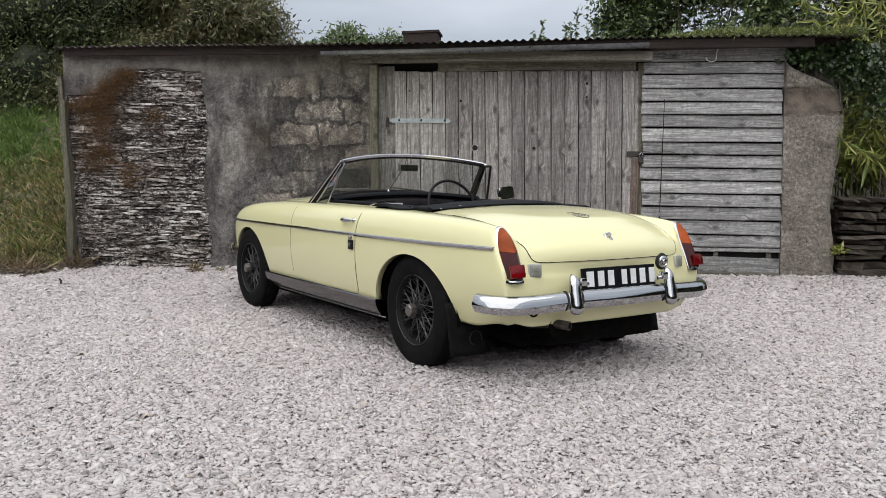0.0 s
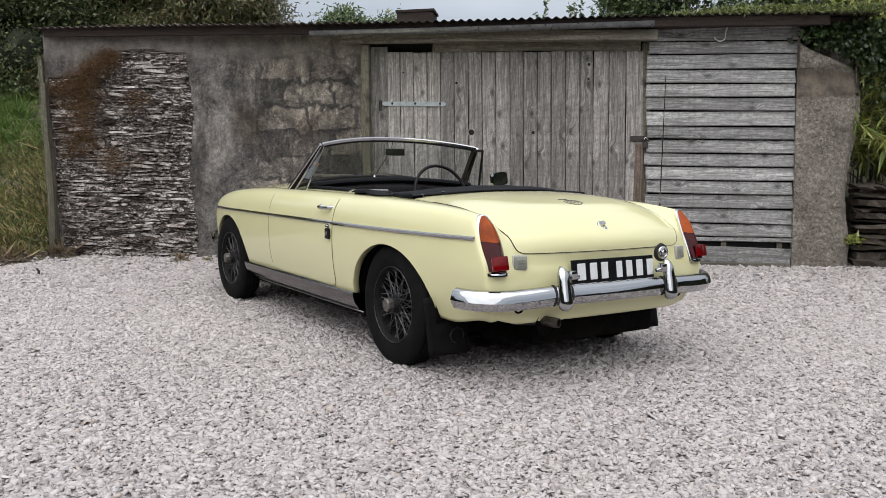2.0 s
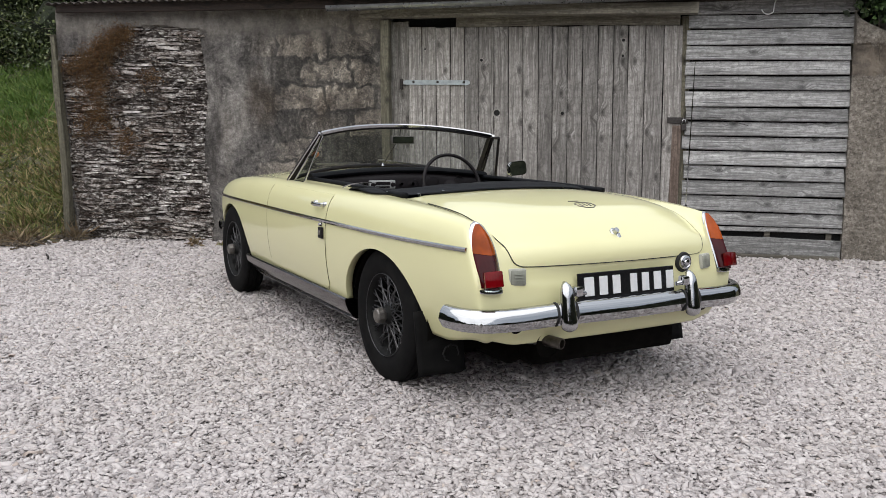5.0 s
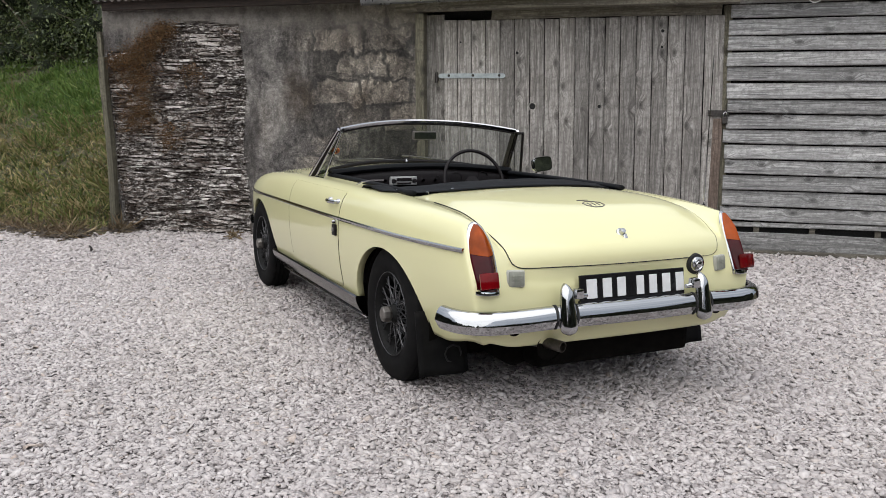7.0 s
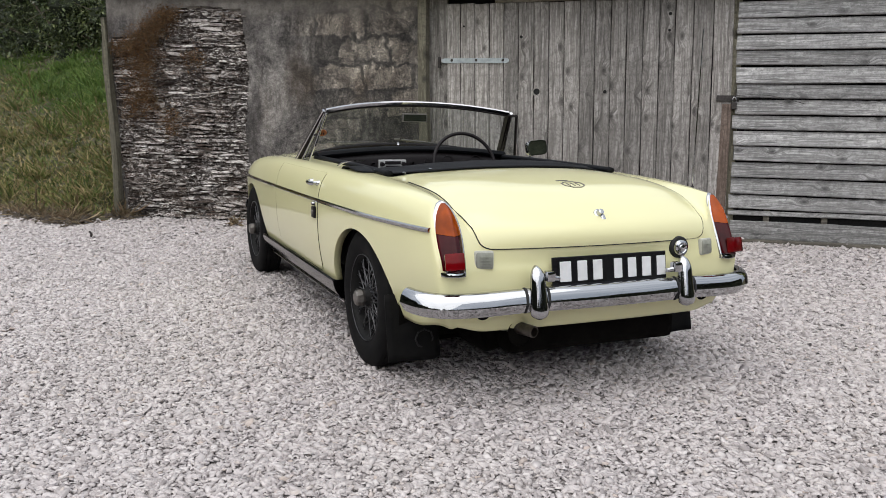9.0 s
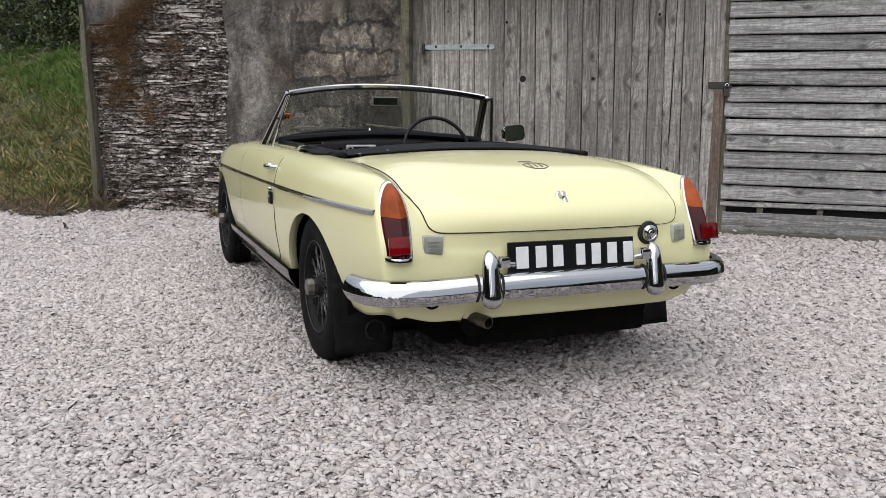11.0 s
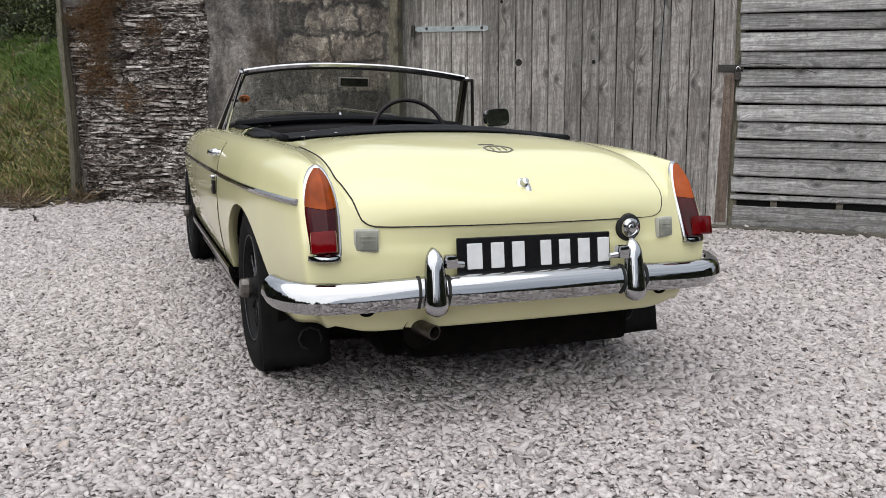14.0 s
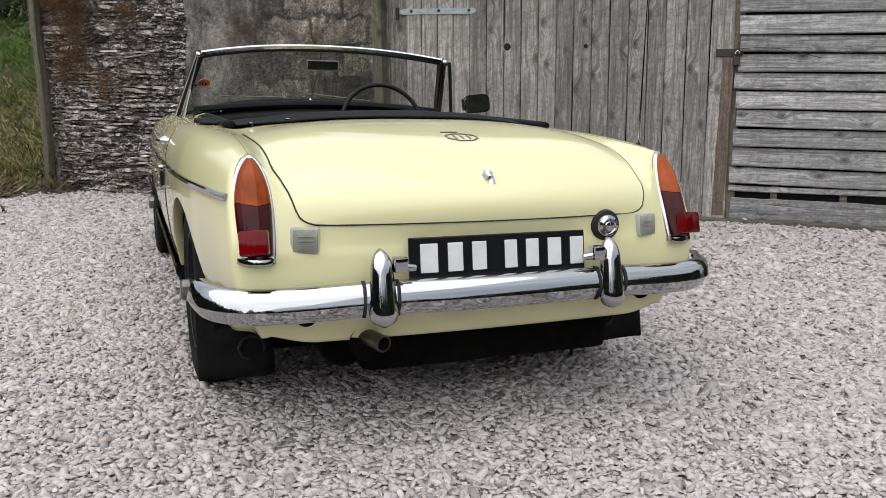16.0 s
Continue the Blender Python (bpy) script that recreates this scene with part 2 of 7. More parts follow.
n.set(Base_Color=n.ramp(n.noise(14, 6), (0.3, (0.025, 0.018, 0.012)), (0.75, (0.10, 0.08, 0.06))), Roughness=0.95)
n.bump(n.noise(50, 5), 0.7, 0.02)
M["soil"] = n.m


def leaf_material(name, *cols, gloss=0.45):
    n = Nodes(name)
    r = n.island()
    c = n.ramp(r, *[(i / max(1, len(cols) - 1), c) for i, c in enumerate(cols)])
    c = n.mix(0.4, c, n.ramp(n.noise(0.9, 3), (0.3, 0.45), (0.7, 1.0)), 'MULTIPLY')
    n.set(Base_Color=c, Roughness=gloss)
    n.b.inputs["Transmission Weight"].default_value = 0.0
    return n.m


M["leaf"] = leaf_material("hedge_leaves", (0.022, 0.034, 0.012), (0.046, 0.068, 0.021), (0.078, 0.108, 0.031), (0.15, 0.175, 0.060))
M["leaf_b"] = leaf_material("laurel_leaves", (0.035, 0.06, 0.022), (0.075, 0.115, 0.038), (0.12, 0.18, 0.055), (0.20, 0.24, 0.10), gloss=0.3)
M["leaf_r"] = leaf_material("shrub_leaves", (0.040, 0.048, 0.016), (0.095, 0.100, 0.036), (0.17, 0.125, 0.058), (0.13, 0.17, 0.055))
M["ivy"] = leaf_material("ivy_leaves", (0.016, 0.030, 0.011), (0.034, 0.060, 0.020), (0.060, 0.10, 0.032), gloss=0.3)
M["bamboo"] = leaf_material("bamboo_leaves", (0.08, 0.12, 0.02), (0.20, 0.26, 0.04), (0.36, 0.38, 0.09), (0.46, 0.44, 0.16))
M["moss"] = leaf_material("roof_moss", (0.05, 0.075, 0.016), (0.12, 0.155, 0.03), (0.20, 0.22, 0.05))
M["grass"] = leaf_material("bank_grass", (0.028, 0.048, 0.010), (0.082, 0.120, 0.022), (0.150, 0.172, 0.040), (0.22, 0.200, 0.070), (0.38, 0.30, 0.15), (0.14, 0.095, 0.050), gloss=0.8)
M["lawn"] = leaf_material("bank_top_grass", (0.040, 0.085, 0.014), (0.080, 0.155, 0.022), (0.125, 0.205, 0.036), (0.19, 0.24, 0.065), gloss=0.8)
M["fern"] = leaf_material("dry_brown_creeper", (0.055, 0.032, 0.016), (0.130, 0.068, 0.028), (0.22, 0.112, 0.044), (0.080, 0.062, 0.030), gloss=0.9)
# the shade deep inside foliage, put into a near-black green
n = Nodes("painted_crown_shade")
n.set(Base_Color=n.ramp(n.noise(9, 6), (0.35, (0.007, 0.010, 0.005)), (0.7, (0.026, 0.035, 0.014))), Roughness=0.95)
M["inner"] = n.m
n = Nodes("far_hedgerow")
n.set(Base_Color=n.ramp(n.noise(1.6, 8, 0.75), (0.35, (0.010, 0.012, 0.007)), (0.55, (0.030, 0.036, 0.018)), (0.75, (0.07, 0.08, 0.04))), Roughness=0.9)
n.bump(n.noise(4, 6), 0.8, 0.2)
M["far_hedge"] = n.m
M["twig"] = plain("grey_twig", (0.12, 0.10, 0.075), 0.9, 0, 0.4, 30)

M["door_wood"] = wood_material("weathered_door_oak", (0.075, 0.069, 0.063), (0.27, 0.252, 0.236), (0.53, 0.508, 0.485), 2)
M["board_wood"] = wood_material("silvered_softwood_board", (0.075, 0.073, 0.072), (0.28, 0.276, 0.272), (0.55, 0.546, 0.54), 0)
M["beam_wood"] = wood_material("old_beam_wood", (0.045, 0.040, 0.032), (0.135, 0.122, 0.098), (0.25, 0.228, 0.186), 0)
M["fascia_wood"] = wood_material("dark_fascia_wood", (0.010, 0.006, 0.0045), (0.028, 0.017, 0.012), (0.058, 0.036, 0.026), 0)
M["post_wood"] = wood_material("mossy_post_wood", (0.05, 0.046, 0.034), (0.15, 0.138, 0.10), (0.26, 0.243, 0.18), 2)
M["fence_wood"] = wood_material("dark_mossy_fence_wood", (0.03, 0.028, 0.018), (0.085, 0.078, 0.055), (0.16, 0.15, 0.105), 2)
# near-black that paints the shade in gaps and knot holes
M["void"] = plain("painted_gap_shade", (0.006, 0.006, 0.006), 0.95)

n = Nodes("stained_render")
big = n.noise(2.3, 8, 0.66, n.coords((1.0, 1.0, 0.8)), 0.8)
fine = n.noise(24, 10, 0.86, None, 0.6)
streak = n.noise(4.0, 7, 0.68, n.coords((1.5, 1.0, 0.35)))
c = n.ramp(n.math('ADD', n.math('MULTIPLY', big, 0.50), n.math('MULTIPLY', fine, 0.50)), (0.42, (0.030, 0.0275, 0.0265)), (0.47, (0.092, 0.085, 0.080)), (0.53, (0.172, 0.160, 0.149)), (0.61, (0.36, 0.34, 0.315)))
c = n.mix(n.ramp(streak, (0.47, 0.0), (0.62, 0.78)), c, (0.038, 0.033, 0.030))
# blocks ghost through the thin coat
brick = n.t.nodes.new("ShaderNodeTexBrick")
brick.inputs["Scale"].default_value = 1.0
brick.inputs["Brick Width"].default_value, brick.inputs["Row Height"].default_value = 0.46, 0.235
brick.inputs["Mortar Size"].default_value, brick.inputs["Mortar Smooth"].default_value = 0.030, 1.0
brick.inputs["Color1"].default_value, brick.inputs["Color2"].default_value, brick.inputs["Mortar"].default_value = (0, 0, 0, 1), (1, 1, 1, 1), (0, 0, 0, 1)
warp = n.t.nodes.new("ShaderNodeVectorMath")
warp.operation = 'ADD'
swz = n.t.nodes.new("ShaderNodeMapping")
swz.inputs["Rotation"].default_value = (radians(-90), 0, 0)
n.t.links.new(n.tc.outputs["Object"], swz.inputs[0])
n.t.links.new(swz.outputs[0], warp.inputs[0])
wob = n.t.nodes.new("ShaderNodeTexNoise")
wob.inputs["Scale"].default_value = 7.0
n.t.links.new(n.tc.outputs["Object"], wob.inputs["Vector"])
wsc = n.t.nodes.new("ShaderNodeVectorMath")
wsc.operation = 'SCALE'
wsc.inputs["Scale"].default_value = 0.22
n.t.links.new(wob.outputs["Color"], wsc.inputs[0])
n.t.links.new(wsc.outputs[0], warp.inputs[1])
n.t.links.new(warp.outputs[0], brick.inputs["Vector"])
sep = n.t.nodes.new("ShaderNodeSeparateXYZ")
n.t.links.new(n.tc.outputs["Object"], sep.inputs[0])
zone = n.ramp(n.math('ADD', n.math('MULTIPLY', sep.outputs["X"], 0.5), 1.6), (0.12, 0.0), (0.34, 0.85), (0.70, 0.85), (0.80, 0.25))
pale = n.math('ADD', n.math('MULTIPLY', brick.outputs["Color"], 0.26), n.math('ADD', n.math('MULTIPLY', n.noise(44, 8, 0.85, None, 1.5), 0.52), n.math('MULTIPLY', n.noise(4.5, 4, 0.6), 0.30)))
c = n.mix(zone, c, n.mix(1.0, c, n.ramp(pale, (0.44, (0.26, 0.255, 0.25)), (0.54, (0.62, 0.60, 0.57)), (0.64, (1.75, 1.64, 1.47))), 'MULTIPLY'))
c = n.mix(n.ramp(n.noise(1.3, 4, 0.5, n.coords((1, 1, 0.4))), (0.58, 0.0), (0.74, 0.5)), c, (0.15, 0.10, 0.055))
n.set(Base_Color=c, Roughness=0.93)
c = n.mix(n.math('ADD', n.math('MULTIPLY', zone, 0.55), 0.35), c, n.ramp(n.noise(58, 8, 0.88, None, 1.6), (0.43, 0.12), (0.50, 0.80), (0.57, 2.0)), 'MULTIPLY')
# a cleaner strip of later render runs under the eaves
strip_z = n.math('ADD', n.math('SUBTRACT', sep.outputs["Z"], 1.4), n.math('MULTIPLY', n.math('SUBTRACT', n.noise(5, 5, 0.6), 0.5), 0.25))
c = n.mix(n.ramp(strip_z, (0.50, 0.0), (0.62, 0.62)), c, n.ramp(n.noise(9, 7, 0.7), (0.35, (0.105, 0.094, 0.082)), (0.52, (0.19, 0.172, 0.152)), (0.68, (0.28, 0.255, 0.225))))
n.set(Base_Color=c)
n.bump(n.math('ADD', fine, n.noise(60, 5)), 0.8, 0.015)
M["render"] = n.m
n = Nodes("pebbly_pier_render")
c = n.ramp(n.math('ADD', n.math('MULTIPLY', n.noise(34, 8, 0.82), 0.75), n.math('MULTIPLY', n.noise(3.2, 5, 0.6), 0.25)), (0.36, (0.080, 0.070, 0.058)), (0.50, (0.195, 0.173, 0.146)), (0.63, (0.39, 0.355, 0.31)))
c = n.mix(n.ramp(n.voronoi(95), (0.12, 0.7), (0.24, 0.0)), c, (0.42, 0.39, 0.35))
c = n.mix(n.ramp(n.noise(52, 4, 0.6), (0.34, 0.8), (0.43, 0.0)), c, (0.07, 0.058, 0.048))
psep = n.t.nodes.new("ShaderNodeSeparateXYZ")
n.t.links.new(n.tc.outputs["Object"], psep.inputs[0])
skim = n.math('ADD', psep.outputs["Z"], n.math('MULTIPLY', n.noise(5, 4, 0.6), 0.22))
c = n.mix(n.ramp(n.math('SUBTRACT', skim, 1.0), (0.74, 0.0), (0.76, 0.85), (0.975, 0.85), (0.985, 0.0)), c, n.ramp(n.noise(6, 6, 0.6), (0.40, (0.075, 0.062, 0.050)), (0.62, (0.20, 0.165, 0.13))))
n.set(Base_Color=c, Roughness=0.95)
n.bump(n.noise(48, 6, 0.7), 0.9, 0.02)
M["pier"] = n.m
n = Nodes("rubble_slate")
r = n.rand()
c = n.ramp(r, (0.0, (0.028, 0.021, 0.018)), (0.50, (0.062, 0.046, 0.039)), (0.85, (0.12, 0.094, 0.080)), (1.0, (0.20, 0.17, 0.15)))
tw = n.t.nodes.new("ShaderNodeNewGeometry")
lmap = n.t.nodes.new("ShaderNodeMapping")
lmap.inputs["Scale"].default_value = (0.75, 1.0, 1.5)
n.t.links.new(tw.outputs["Position"], lmap.inputs[0])
lime = n.noise(30, 9, 0.84, lmap.outputs[0], 1.6)
patch_n = n.math('MULTIPLY', n.noise(2.6, 3, 0.5, tw.outputs["Position"]), 0.22)
c = n.mix(n.ramp(n.math('ADD', n.math('SUBTRACT', n.math('ADD', lime, patch_n), 0.11), n.math('MULTIPLY', r, 0.10)), (0.550, 0.0), (0.590, 0.95)), c, (0.66, 0.63, 0.60))
c = n.mix(n.ramp(n.noise(2.2, 4, 0.5, tw.outputs["Position"]), (0.46, 0.0), (0.66, 0.6)), c, (0.095, 0.062, 0.042))
n.set(Base_Color=c, Roughness=0.9)
n.bump(n.noise(60, 6, 0.7), 0.6, 0.01)
M["slate"] = n.m
n = Nodes("lime_mortar_core")
c = n.ramp(n.noise(30, 8, 0.78, n.coords((0.6, 1, 1.5))), (0.42, (0.020, 0.016, 0.014)), (0.52, (0.070, 0.056, 0.048)), (0.565, (0.34, 0.32, 0.30)), (0.64, (0.70, 0.675, 0.65)))
n.set(Base_Color=c, Roughness=0.95)
n.bump(n.noise(40, 6), 0.8, 0.02)
M["mortar"] = n.m
n = Nodes("dark_slab_slate")
c = n.ramp(n.noise(12, 6, 0.7, n.coords((0.5, 1, 2))), (0.35, (0.026, 0.022, 0.018)), (0.6, (0.09, 0.072, 0.055)), (0.8, (0.20, 0.165, 0.125)))
n.set(Base_Color=n.mix(1.0, c, n.ramp(n.rand(), (0, 0.6), (1, 1.3)), 'MULTIPLY'), Roughness=0.88)
n.bump(n.noise(45, 6), 0.7, 0.015)
M["slab"] = n.m
n = Nodes("rusty_corrugated_iron")
c = n.ramp(n.noise(9, 6), (0.35, (0.020, 0.017, 0.016)), (0.6, (0.055, 0.043, 0.036)), (0.8, (0.10, 0.085, 0.075)))
n.set(Base_Color=c, Roughness=0.7, Metallic=0.3)
M["roof"] = n.m
M["gutter"] = plain("grey_metal_gutter", (0.17, 0.175, 0.186), 0.30, 0.75, 0.25, 12)


# ---- mesh helpers ----
def hermite(xs, ys):
    """A smooth curve through the given pairs, with no overshoot."""
    xs, ys = np.array(xs, float), np.array(ys, float)
    o = np.argsort(xs)
    xs, ys = xs[o], ys[o]
    h, d = np.diff(xs), np.diff(ys) / np.diff(xs)
    m = np.zeros_like(ys)
    m[0], m[-1] = d[0], d[-1]
    for i in range(1, len(xs) - 1):
        if d[i - 1] * d[i] > 0:
            w1, w2 = 2 * h[i] + h[i - 1], h[i] + 2 * h[i - 1]
            m[i] = (w1 + w2) / (w1 / d[i - 1] + w2 / d[i])

    def f(x):
        x = min(max(x, xs[0]), xs[-1])
        i = min(len(xs) - 2, int(np.searchsorted(xs, x, side="right") - 1))
        i = max(i, 0)
        s = (x - xs[i]) / h[i]
        return float(ys[i] * (1 + 2 * s) * (1 - s) ** 2 + m[i] * h[i] * s * (1 - s) ** 2
                     + ys[i + 1] * s * s * (3 - 2 * s) - m[i + 1] * h[i] * s * s * (1 - s))
    return f


def finish(bm, material, smooth=False):
    me = bpy.data.meshes.new("mesh")
    bmesh.ops.recalc_face_normals(bm, faces=bm.faces)
    bm.to_mesh(me)
    bm.free()
    if smooth:
        me.polygons.foreach_set("use_smooth", [True] * len(me.polygons))
        if smooth != 'all':
            me.set_sharp_from_angle(angle=radians(38))
    me.materials.append(material)
    return me


def part(name, bm, material, parent=None, label="", smooth=False):
    """Links a bmesh as one mesh object, under a thing or a part."""
    ob = new(name, finish(bm, material, smooth))
    ob.parent = parent
    if label:
        ob["label"] = label
    return ob


def raw(name, verts, faces, material, parent=None, smooth=False):
    """Links numpy vertices and equal-sided faces as one mesh object."""
    me = bpy.data.meshes.new(name)
    verts, faces = np.asarray(verts, np.float32).reshape(-1, 3), np.asarray(faces, np.int32)
    k = faces.shape[1]
    me.vertices.add(len(verts))
    me.vertices.foreach_set("co", verts.ravel())
    me.loops.add(faces.size)
    me.loops.foreach_set("vertex_index", faces.ravel())
    me.polygons.add(len(faces))
    me.polygons.foreach_set("loop_start", np.arange(0, faces.size, k, dtype=np.int32))
    me.update(calc_edges=True)
    me.validate()
    if smooth:
        me.polygons.foreach_set("use_smooth", [True] * len(me.polygons))
    me.materials.append(material)
    ob = new(name, me)
    ob.parent = parent
    return ob


def add_box(bm, c, s, bevel=0.0, rot=None):
    r = bmesh.ops.create_cube(bm, size=1.0)
    vs = r["verts"]
    m = Matrix.Translation(c) @ (rot if rot else Matrix()) @ Matrix.Diagonal((*s, 1))
    bmesh.ops.transform(bm, matrix=m, verts=vs)
    if bevel:
        es = list({e for v in vs for e in v.link_edges})
        bmesh.ops.bevel(bm, geom=es, offset=bevel, segments=2, affect='EDGES', profile=0.6)
    return bm


def box(c, s, bevel=0.0, rot=None):
    return add_box(bmesh.new(), c, s, bevel, rot)


def add_cyl(bm, a, b, r0, r1=None, n=12, caps=True):
    a, b = Vector(a), Vector(b)
    r1 = r0 if r1 is None else r1
    d = b - a
    m = Matrix.Translation((a + b) / 2) @ d.to_track_quat('Z', 'Y').to_matrix().to_4x4()
    bmesh.ops.create_cone(bm, cap_ends=caps, segments=n, radius1=max(r0, 1e-5), radius2=max(r1, 1e-5), depth=d.length, matrix=m)
    return bm


def sweep(bm, path, profile, closed_profile=True, caps=True, up=Vector((0, 0, 1)), scale=None):
    """Sweeps a profile of (side, up) pairs along a path of points."""
    path = [Vector(p) for p in path]
    rings = []
    for i, p in enumerate(path):
        t = (path[min(i + 1, len(path) - 1)] - path[max(i - 1, 0)]).normalized()
        s = t.cross(up).normalized()
        u = s.cross(t).normalized()
        k = scale(i / (len(path) - 1)) if scale else 1.0
        rings.append([bm.verts.new(p + s * (a * k) + u * (b * k)) for a, b in profile])
    n = len(profile)
    for r0, r1 in zip(rings, rings[1:]):
        for j in range(n if closed_profile else n - 1):
            bm.faces.new((r0[j], r0[(j + 1) % n], r1[(j + 1) % n], r1[j]))
    if caps and closed_profile:
        bm.faces.new(rings[0][::-1])
        bm.faces.new(rings[-1])
    return bm


def circle(r, n=10, sx=1.0, sy=1.0):
    return [(r * sx * math.cos(2 * math.pi * i / n), r * sy * math.sin(2 * math.pi * i / n)) for i in range(n)]


def lathe(bm, profile, axis='X', n=48, closed=False):
    """Turns a profile of (along, radius) pairs round an axis."""
    rings = []
    for a, r in profile:
        ring = []
        for i in range(n):
            w = 2 * math.pi * i / n
            c, s = r * math.cos(w), r * math.sin(w)
            ring.append(bm.verts.new({'X': (a, c, s), 'Y': (c, a, s), 'Z': (c, s, a)}[axis]))
        rings.append(ring)
    pairs = list(zip(rings, rings[1:])) + ([(rings[-1], rings[0])] if closed else [])
    for r0, r1 in pairs:
        for i in range(n):
            bm.faces.new((r0[i], r0[(i + 1) % n], r1[(i + 1) % n], r1[i]))
    return bm


def smoothstep(x, a, b):
    s = min(1.0, max(0.0, (x - a) / (b - a)))
    return s * s * (3 - 2 * s)


# ---- ground ----
def ground_z(x, y):
    """The yard lies level and rises a little towards the shed's doors."""
    return 0.13 * np.clip((y - 5.0) / 2.0, 0, 1.2) ** 2 * np.clip(0.75 + (x + 3.0) / 16, 0.6, 1.0)


def bank_z(x, y):
    """The grass bank beside and behind the shed."""
    edge = 6.55 + 0.10 * np.sin(x * 1.7) - 0.12 * (x + 5.4)
    h = np.clip((y - edge) * 0.43, 0, 2.05)
    return h * np.clip((-4.64 - x) / 0.35, 0, 1) + 0.05


LEAN_X = -0.022          # the shed's uprights lean by this much


def grid_sheet(name, x0, x1, y0, y1, nx, ny, f, material):
    xs, ys = np.linspace(x0, x1, nx), np.linspace(y0, y1, ny)
    X, Y = np.meshgrid(xs, ys)
    V = np.stack([X, Y, f(X, Y)], -1).reshape(-1, 3)
    i = np.arange(nx * ny).reshape(ny, nx)
    F = np.stack([i[:-1, :-1], i[:-1, 1:], i[1:, 1:], i[1:, :-1]], -1).reshape(-1, 4)
    return raw(name, V, F, material, smooth=True)


def wide_axis(a, b, step, far):
    core = np.arange(a, b + step / 2, step)
    out = [2, 5, 10, 25, 60, 150, 400, far]
    return np.concatenate([[a - d for d in out[::-1]], core, [b + d for d in out]])


gx, gy = wide_axis(-8, 6, 0.25, 1500), wide_axis(-4, 8, 0.25, 1500)
X, Y = np.meshgrid(gx, gy)
Z = np.where((X > -8.5) & (X < 6.5) & (Y < 8.6), ground_z(X, Y), ground_z(X, np.minimum(Y, 8.5)) * 0)
V = np.stack([X, Y, Z], -1).reshape(-1, 3)
i = np.arange(X.size).reshape(X.shape)
ground = raw("ground", V, np.stack([i[:-1, :-1], i[:-1, 1:], i[1:, 1:], i[1:, :-1]], -1).reshape(-1, 4), M["bed"], smooth=True)
tagged(ground, "pale grey slate gravel yard in front of a shed", "ground", kind="structure")


def gravel_field(name, regions, seed, label):
    """Loose flat chips scattered over strips ((x0 near, far), (x1 near, far), y0, y1, count, size)."""
    rng = np.random.default_rng(seed)
    base = np.array([(-1, -1, -1), (1, -1, -1), (1, 1, -1), (-1, 1, -1), (-1, -1, 1), (1, -1, 1), (1, 1, 1), (-1, 1, 1)], float)
    quads = np.array([(4, 5, 6, 7), (0, 1, 5, 4), (1, 2, 6, 5), (2, 3, 7, 6), (3, 0, 4, 7)])
    vs, fs, k = [], [], 0
    for x0, x1, y0, y1, count, size in regions:
        py = rng.uniform(y0, y1, count)
        k0 = np.clip((py - y0) / (y1 - y0), 0, 1)
        px = (x0[0] + (x0[1] - x0[0]) * k0) + rng.random(count) * ((x1[0] - x0[0]) + (x1[1] - x1[0] - x0[1] + x0[0]) * k0)
        px, py = px + rng.normal(0, 0.12, count), py + rng.normal(0, 0.10, count)
        s = size * rng.lognormal(0, 0.24, count)
        dims = np.stack([s * rng.uniform(0.85, 1.7, count), s * rng.uniform(0.5, 0.95, count), s * rng.uniform(0.20, 0.46, count)], -1) * 0.5
        v = base[None] * dims[:, None] * rng.uniform(0.45, 1.15, (count, 8, 3))
        a, b, c = rng.uniform(0, 6.283, count), rng.normal(0, 0.30, count), rng.normal(0, 0.30, count)
        ca, sa, cb, sb, cc, sc = np.cos(a), np.sin(a), np.cos(b), np.sin(b), np.cos(c), np.sin(c)
        R = np.empty((count, 3, 3))
        R[:, 0] = np.stack([ca * cb, ca * sb * sc - sa * cc, ca * sb * cc + sa * sc], -1)
        R[:, 1] = np.stack([sa * cb, sa * sb * sc + ca * cc, sa * sb * cc - ca * sc], -1)
        R[:, 2] = np.stack([-sb, cb * sc, cb * cc], -1)
        v = np.einsum('nij,nkj->nki', R, v)
        v += np.stack([px, py, ground_z(px, py) + dims[:, 2] * 0.6 + rng.uniform(0, 0.007, count)], -1)[:, None]
        vs.append(v.reshape(-1, 3))
        fs.append((quads[None] + 8 * (k + np.arange(count))[:, None, None]).reshape(-1, 4))
        k += count
    ob = raw(name, np.concatenate(vs), np.concatenate(fs), M["gravel"])
    return tagged(ob, label, "gravel", kind="stuff")


gravel_field("gravel", [((-2.2, -3.7), (1.8, 2.3), 1.0, 3.4, 74000, 0.0184), ((-3.7, -4.7), (2.3, 2.9), 3.4, 4.9, 52000, 0.0215), ((-4.7, -5.6), (2.9, 3.5), 4.9, 6.0, 29000, 0.0255),
                        ((-6.2, -6.9), (3.4, 4.4), 6.0, 6.8, 21000, 0.028), ((-1.6, -1.6), (3.6, 4.0), 6.75, 7.0, 4000, 0.023),
                        ((-6.5, -6.5), (5.0, 5.0), -3.0, 1.0, 8000, 0.028), ((-6.5, -6.5), (-2.2, -4.9), 1.0, 6.0, 4000, 0.026), ((1.9, 3.5), (5.0, 5.0), 1.0, 6.0, 4000, 0.026)], 3, "loose pale pinkish-grey slate gravel chips")


# ---- the shed ----
DOOR_Y, WALL_Y = 7.0, 6.80


def wall_y(x):
    """The front wall's face; it is not quite square to the doors."""
    return 6.74 + 0.058 * (x + 4.7)


